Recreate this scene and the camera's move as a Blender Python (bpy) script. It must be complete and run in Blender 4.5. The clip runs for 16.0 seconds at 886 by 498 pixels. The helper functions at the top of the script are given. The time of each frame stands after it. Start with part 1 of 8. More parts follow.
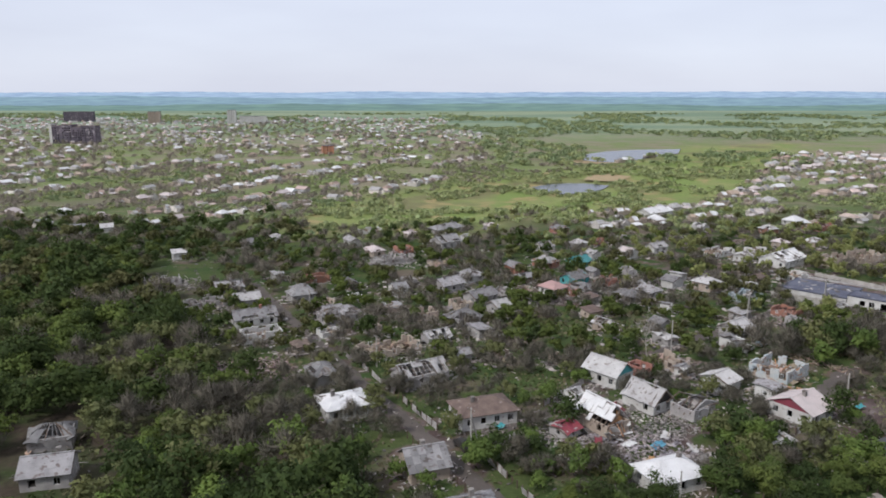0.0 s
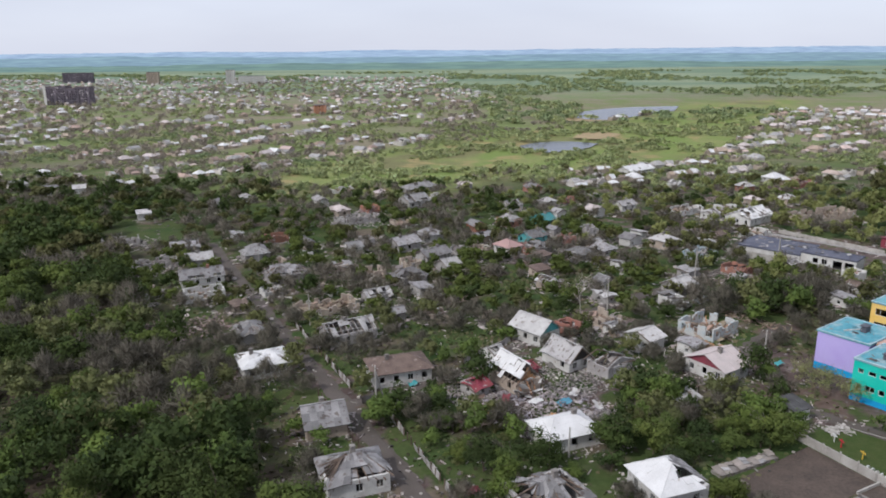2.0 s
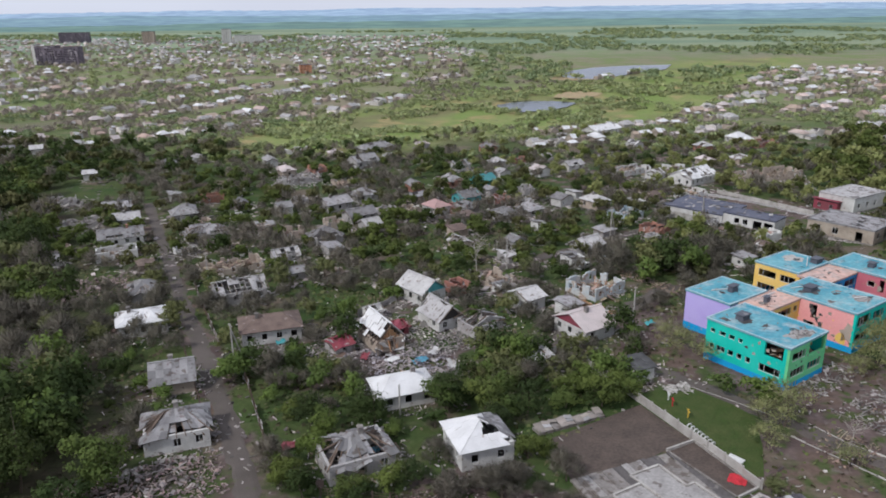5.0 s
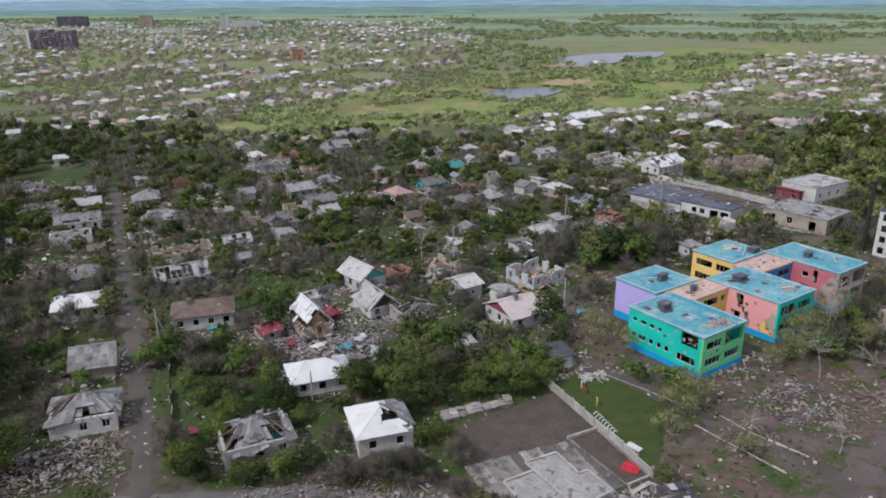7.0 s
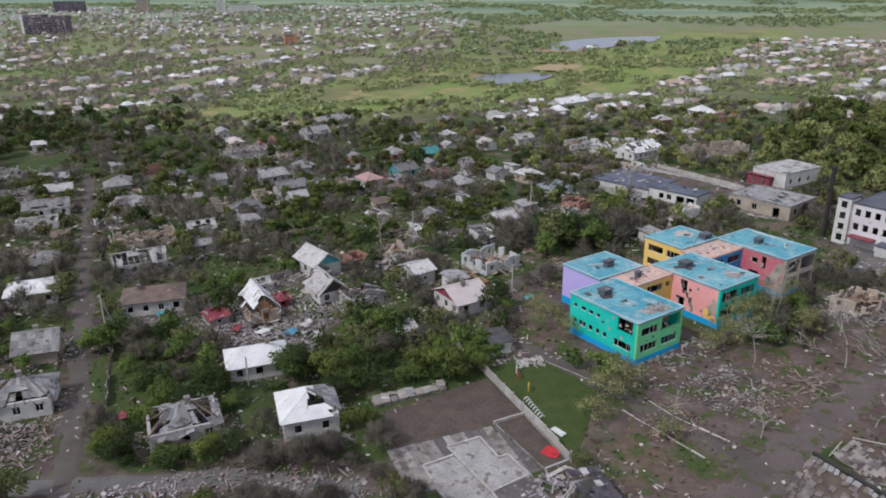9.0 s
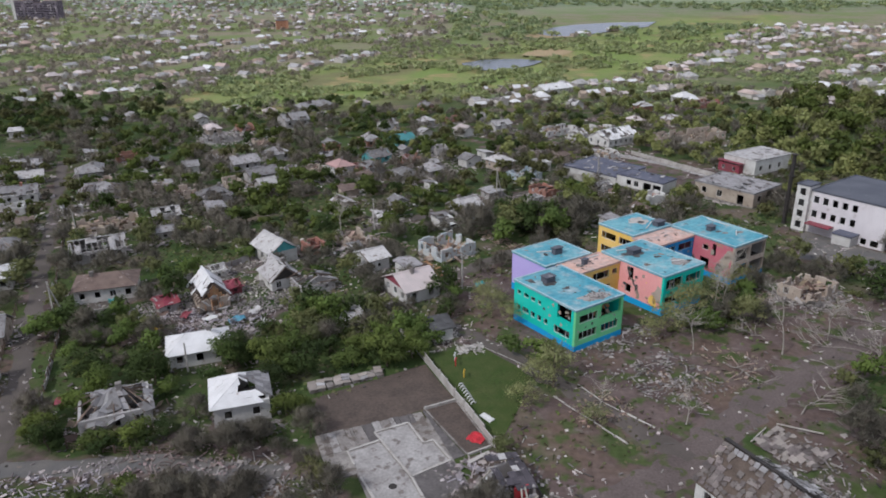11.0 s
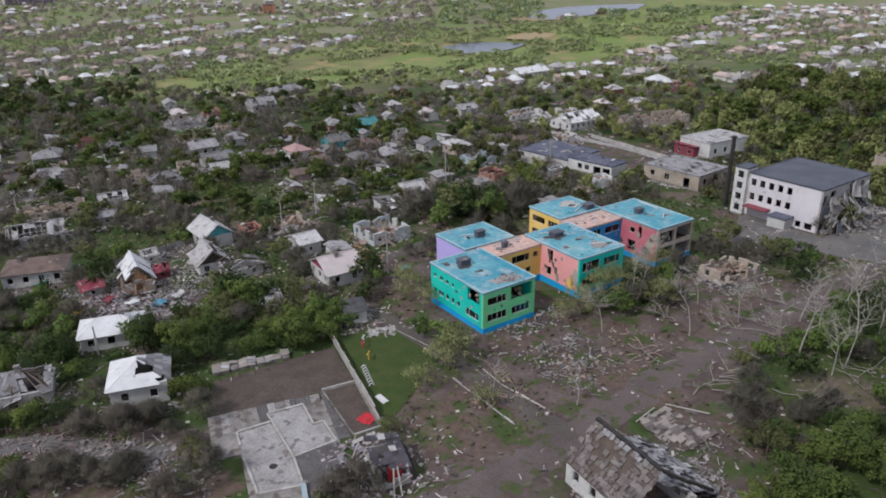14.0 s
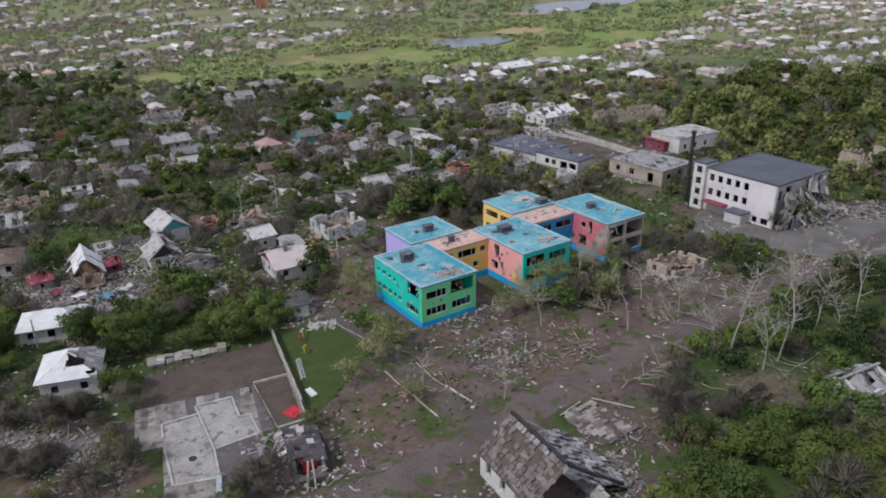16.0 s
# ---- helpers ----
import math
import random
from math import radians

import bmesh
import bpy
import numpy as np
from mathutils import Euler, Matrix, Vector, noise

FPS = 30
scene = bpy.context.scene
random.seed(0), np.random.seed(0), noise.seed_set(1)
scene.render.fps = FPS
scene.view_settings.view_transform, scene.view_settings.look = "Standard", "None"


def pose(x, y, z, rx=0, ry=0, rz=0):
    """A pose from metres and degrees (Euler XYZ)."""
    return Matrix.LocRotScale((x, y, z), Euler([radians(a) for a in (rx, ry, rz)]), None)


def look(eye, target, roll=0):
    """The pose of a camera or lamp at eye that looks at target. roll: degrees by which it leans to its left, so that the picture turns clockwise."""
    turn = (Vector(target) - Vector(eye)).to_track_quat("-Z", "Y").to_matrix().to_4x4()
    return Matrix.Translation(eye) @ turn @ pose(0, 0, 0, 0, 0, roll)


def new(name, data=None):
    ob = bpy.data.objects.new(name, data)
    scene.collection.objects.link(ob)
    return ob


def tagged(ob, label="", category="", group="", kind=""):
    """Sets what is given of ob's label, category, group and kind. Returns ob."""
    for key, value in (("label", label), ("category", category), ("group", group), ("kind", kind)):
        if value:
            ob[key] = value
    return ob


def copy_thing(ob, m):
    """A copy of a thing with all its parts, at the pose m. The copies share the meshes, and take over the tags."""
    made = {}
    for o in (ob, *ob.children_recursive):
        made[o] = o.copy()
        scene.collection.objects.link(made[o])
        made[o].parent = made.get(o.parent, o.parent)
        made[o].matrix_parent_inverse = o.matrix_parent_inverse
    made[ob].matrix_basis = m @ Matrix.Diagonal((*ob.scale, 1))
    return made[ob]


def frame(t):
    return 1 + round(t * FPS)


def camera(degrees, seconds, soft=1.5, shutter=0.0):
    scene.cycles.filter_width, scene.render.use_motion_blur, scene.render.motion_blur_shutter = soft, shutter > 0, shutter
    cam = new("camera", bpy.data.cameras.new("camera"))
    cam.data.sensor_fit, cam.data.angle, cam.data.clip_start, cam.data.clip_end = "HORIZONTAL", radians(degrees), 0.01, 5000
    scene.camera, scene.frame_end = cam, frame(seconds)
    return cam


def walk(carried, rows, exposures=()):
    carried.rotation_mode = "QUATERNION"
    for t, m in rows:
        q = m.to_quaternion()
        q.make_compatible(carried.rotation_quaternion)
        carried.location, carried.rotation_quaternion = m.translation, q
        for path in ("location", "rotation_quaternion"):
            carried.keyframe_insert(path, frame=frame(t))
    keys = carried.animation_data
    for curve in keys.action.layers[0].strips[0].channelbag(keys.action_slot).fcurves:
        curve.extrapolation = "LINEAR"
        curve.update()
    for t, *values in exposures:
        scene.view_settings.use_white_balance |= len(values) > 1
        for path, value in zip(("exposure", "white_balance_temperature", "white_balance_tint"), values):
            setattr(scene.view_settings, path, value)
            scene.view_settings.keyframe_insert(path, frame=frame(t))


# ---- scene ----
cam = camera(62.5, 16.0, soft=1.85)
METRES, EYE, TILT, LEAN, TURN = 92.4, 52.5, -12.0, 0.0, 0.0
ROWS = [
    (0.0, 0.0, 0.0, 0.0, 0.0, 0.0, -0.0),
    (0.5, 0.0404, 0.0046, -0.0015, 0.18, -0.78, 0.1),
    (1.0, 0.0855, 0.0091, -0.0029, 0.37, -1.7, 0.16),
    (1.5, 0.1289, 0.0126, -0.0044, 0.54, -2.39, 0.18),
    (2.0, 0.1761, 0.0165, -0.0063, 0.76, -3.1, 0.32),
    (2.5, 0.219, 0.0184, -0.0074, 0.93, -3.76, 0.44),
    (3.0, 0.265, 0.0204, -0.0087, 1.11, -4.45, 0.52),
    (3.5, 0.3074, 0.0216, -0.0095, 1.24, -5.0, 0.6),
    (4.0, 0.3524, 0.0222, -0.0106, 1.37, -5.45, 0.54),
    (6.5, 0.5386, 0.0278, -0.0122, 1.84, -6.88, 0.1),
    (7.0, 0.568, 0.0282, -0.012, 1.92, -7.14, 0.03),
    (7.5, 0.5935, 0.0283, -0.0121, 1.99, -7.38, 0.0),
    (8.0, 0.6196, 0.0286, -0.0118, 2.06, -7.68, 0.0),
    (8.5, 0.6432, 0.0283, -0.0116, 2.09, -7.97, 0.03),
    (9.0, 0.6683, 0.0278, -0.0107, 2.14, -8.26, 0.06),
    (11.5, 0.785, 0.028, -0.0088, 2.22, -9.61, 0.07),
    (12.0, 0.8088, 0.0283, -0.0087, 2.24, -9.91, 0.13),
    (12.5, 0.8311, 0.0281, -0.009, 2.25, -10.18, 0.23),
    (13.0, 0.8558, 0.0277, -0.0093, 2.28, -10.37, 0.26),
    (13.5, 0.8789, 0.0272, -0.0099, 2.3, -10.45, 0.28),
    (14.0, 0.9036, 0.0271, -0.0106, 2.32, -10.52, 0.3),
    (14.5, 0.9266, 0.0273, -0.0111, 2.34, -10.61, 0.29),
    (15.0, 0.9516, 0.0279, -0.0115, 2.37, -10.71, 0.3),
    (15.5, 0.9749, 0.0283, -0.0118, 2.4, -10.81, 0.25),
    (16.0, 0.9987, 0.0286, -0.0118, 2.43, -10.91, 0.18),
]
walk(cam, [(t, pose(0, 0, EYE, TILT, LEAN, TURN) @ pose(METRES * x, METRES * y, METRES * z, 90 + pitch, roll, yaw)) for t, x, y, z, yaw, pitch, roll in ROWS],
     exposures=[(0.0, 0.25, 5850, 12), (5.0, 0.2, 5750, 12), (16.0, 0.08, 5720, 13)])

# ---- world, sun, exposure ----
SUN_ELEV, SUN_AZ = 46.0, 230.0  # degrees; azimuth of the sun, clockwise from +y
world = bpy.data.worlds.new("overcast_sky")
scene.world = world
world.use_nodes = True
wn, wl = world.node_tree.nodes, world.node_tree.links
wn.clear()
w_out = wn.new("ShaderNodeOutputWorld")
w_bg = wn.new("ShaderNodeBackground")
w_sky = wn.new("ShaderNodeTexSky")
w_sky.sky_type = "NISHITA"
w_sky.sun_disc = False
w_sky.sun_elevation = radians(SUN_ELEV)
w_sky.sun_rotation = radians(SUN_AZ)
w_tc = wn.new("ShaderNodeTexCoord")
w_map = wn.new("ShaderNodeMapping")
w_map.inputs["Scale"].default_value = (1.0, 1.0, 5.0)
w_noise = wn.new("ShaderNodeTexNoise")
w_noise.inputs["Scale"].default_value = 2.2
w_noise.inputs["Detail"].default_value = 4.0
w_ramp = wn.new("ShaderNodeValToRGB")
w_ramp.color_ramp.elements[0].position, w_ramp.color_ramp.elements[0].color = 0.3, (7.6, 7.5, 7.9, 1)
w_ramp.color_ramp.elements[1].position, w_ramp.color_ramp.elements[1].color = 0.7, (8.7, 8.65, 8.9, 1)
w_mix = wn.new("ShaderNodeMixRGB")
w_mix.inputs[0].default_value = 0.85
wl.new(w_tc.outputs["Generated"], w_map.inputs["Vector"])
wl.new(w_map.outputs["Vector"], w_noise.inputs["Vector"])
wl.new(w_noise.outputs["Fac"], w_ramp.inputs["Fac"])
wl.new(w_sky.outputs["Color"], w_mix.inputs[1])
wl.new(w_ramp.outputs["Color"], w_mix.inputs[2])
wl.new(w_mix.outputs["Color"], w_bg.inputs["Color"])
w_bg.inputs["Strength"].default_value = 0.085
wl.new(w_bg.outputs["Background"], w_out.inputs["Surface"])
sun_data = bpy.data.lights.new("sun", "SUN")
sun_data.energy, sun_data.angle, sun_data.color = 2.4, radians(4), (1.0, 0.93, 0.82)
sun = new("sun", sun_data)
_az, _el = radians(SUN_AZ), radians(SUN_ELEV)
_sd = Vector((math.sin(_az) * math.cos(_el), math.cos(_az) * math.cos(_el), math.sin(_el)))
sun.matrix_world = look(_sd * 300, (0, 0, 0))
scene.view_settings.exposure = 0.0


# ---- materials ----
def mat(name, ca, cb, scale=0.6, rough=0.9, bump=0.25, fine=9.0, speck=0.25, vary=0.0, island=0.0, metal=0.0, stain=None, stain_at=0.62, leaf=False, soft=0.06):
    """Two colours mixed by broad noise, darkened by fine grain, with relief, stains and change from piece to piece."""
    m = bpy.data.materials.new(name)
    m.use_nodes = True
    n, l = m.node_tree.nodes, m.node_tree.links
    bs = n["Principled BSDF"]
    tc = n.new("ShaderNodeTexCoord")
    geo = n.new("ShaderNodeNewGeometry")
    pos = geo.outputs["Position"] if leaf else tc.outputs["Object"]

    def noise_of(s, d):
        t = n.new("ShaderNodeTexNoise")
        t.inputs["Scale"].default_value, t.inputs["Detail"].default_value = s, d
        l.new(pos, t.inputs["Vector"])
        return t.outputs["Fac"]

    def ramp(v, lo, hi):
        r = n.new("ShaderNodeMapRange")
        r.inputs[1].default_value, r.inputs[2].default_value = lo, hi
        l.new(v, r.inputs[0])
        return r.outputs[0]

    def mix(f, a, b, kind="MIX"):
        x = n.new("ShaderNodeMixRGB")
        x.blend_type = kind
        for k, v in ((0, f), (1, a), (2, b)):
            if isinstance(v, (int, float)):
                x.inputs[k].default_value = v
            elif isinstance(v, tuple):
                x.inputs[k].default_value = (*v, 1)
            else:
                l.new(v, x.inputs[k])
        return x.outputs[0]

    c = mix(ramp(noise_of(scale, 4), 0.35, 0.65), tuple(ca), tuple(cb))
    if stain:
        c = mix(ramp(noise_of(scale * 2.3 + 0.13, 6), stain_at, stain_at + soft), c, tuple(stain))
    fine_n = noise_of(fine, 3)
    c = mix(speck, c, ramp(fine_n, 0.2, 0.75), "MULTIPLY")
    for amount, src in ((island, "i"), (vary, "o")):
        if amount:
            if src == "i":
                rnd = geo.outputs["Random Per Island"]
            else:
                rnd = n.new("ShaderNodeObjectInfo").outputs["Random"]
            hs = n.new("ShaderNodeHueSaturation")
            l.new(c, hs.inputs["Color"])
            v = n.new("ShaderNodeMapRange")
            v.inputs[3].default_value, v.inputs[4].default_value = 1 - amount, 1 + amount
            l.new(rnd, v.inputs[0])
            l.new(v.outputs[0], hs.inputs["Value"])
            h = n.new("ShaderNodeMapRange")
            h.inputs[3].default_value, h.inputs[4].default_value = 0.5 - amount * 0.06, 0.5 + amount * 0.06
            mw = n.new("ShaderNodeMath")
            mw.operation = "FRACT"
            mm = n.new("ShaderNodeMath")
            mm.operation = "MULTIPLY"
            mm.inputs[1].default_value = 7.31
            l.new(rnd, mm.inputs[0])
            l.new(mm.outputs[0], mw.inputs[0])
            l.new(mw.outputs[0], h.inputs[0])
            l.new(h.outputs[0], hs.inputs["Hue"])
            c = hs.outputs["Color"]
    l.new(c, bs.inputs["Base Color"])
    bs.inputs["Roughness"].default_value, bs.inputs["Metallic"].default_value = rough, metal
    bs.inputs["Specular IOR Level"].default_value = 0.25
    if leaf:
        tr = n.new("ShaderNodeBsdfTranslucent")
        l.new(c, tr.inputs["Color"])
        ms = n.new("ShaderNodeMixShader")
        ms.inputs[0].default_value = 0.35
        l.new(bs.outputs[0], ms.inputs[1])
        l.new(tr.outputs[0], ms.inputs[2])
        l.new(ms.outputs[0], n["Material Output"].inputs["Surface"])
    elif bump:
        b = n.new("ShaderNodeBump")
        b.inputs["Strength"].default_value, b.inputs["Distance"].default_value = bump, 0.06
        l.new(fine_n, b.inputs["Height"])
        l.new(b.outputs[0], bs.inputs["Normal"])
    return m


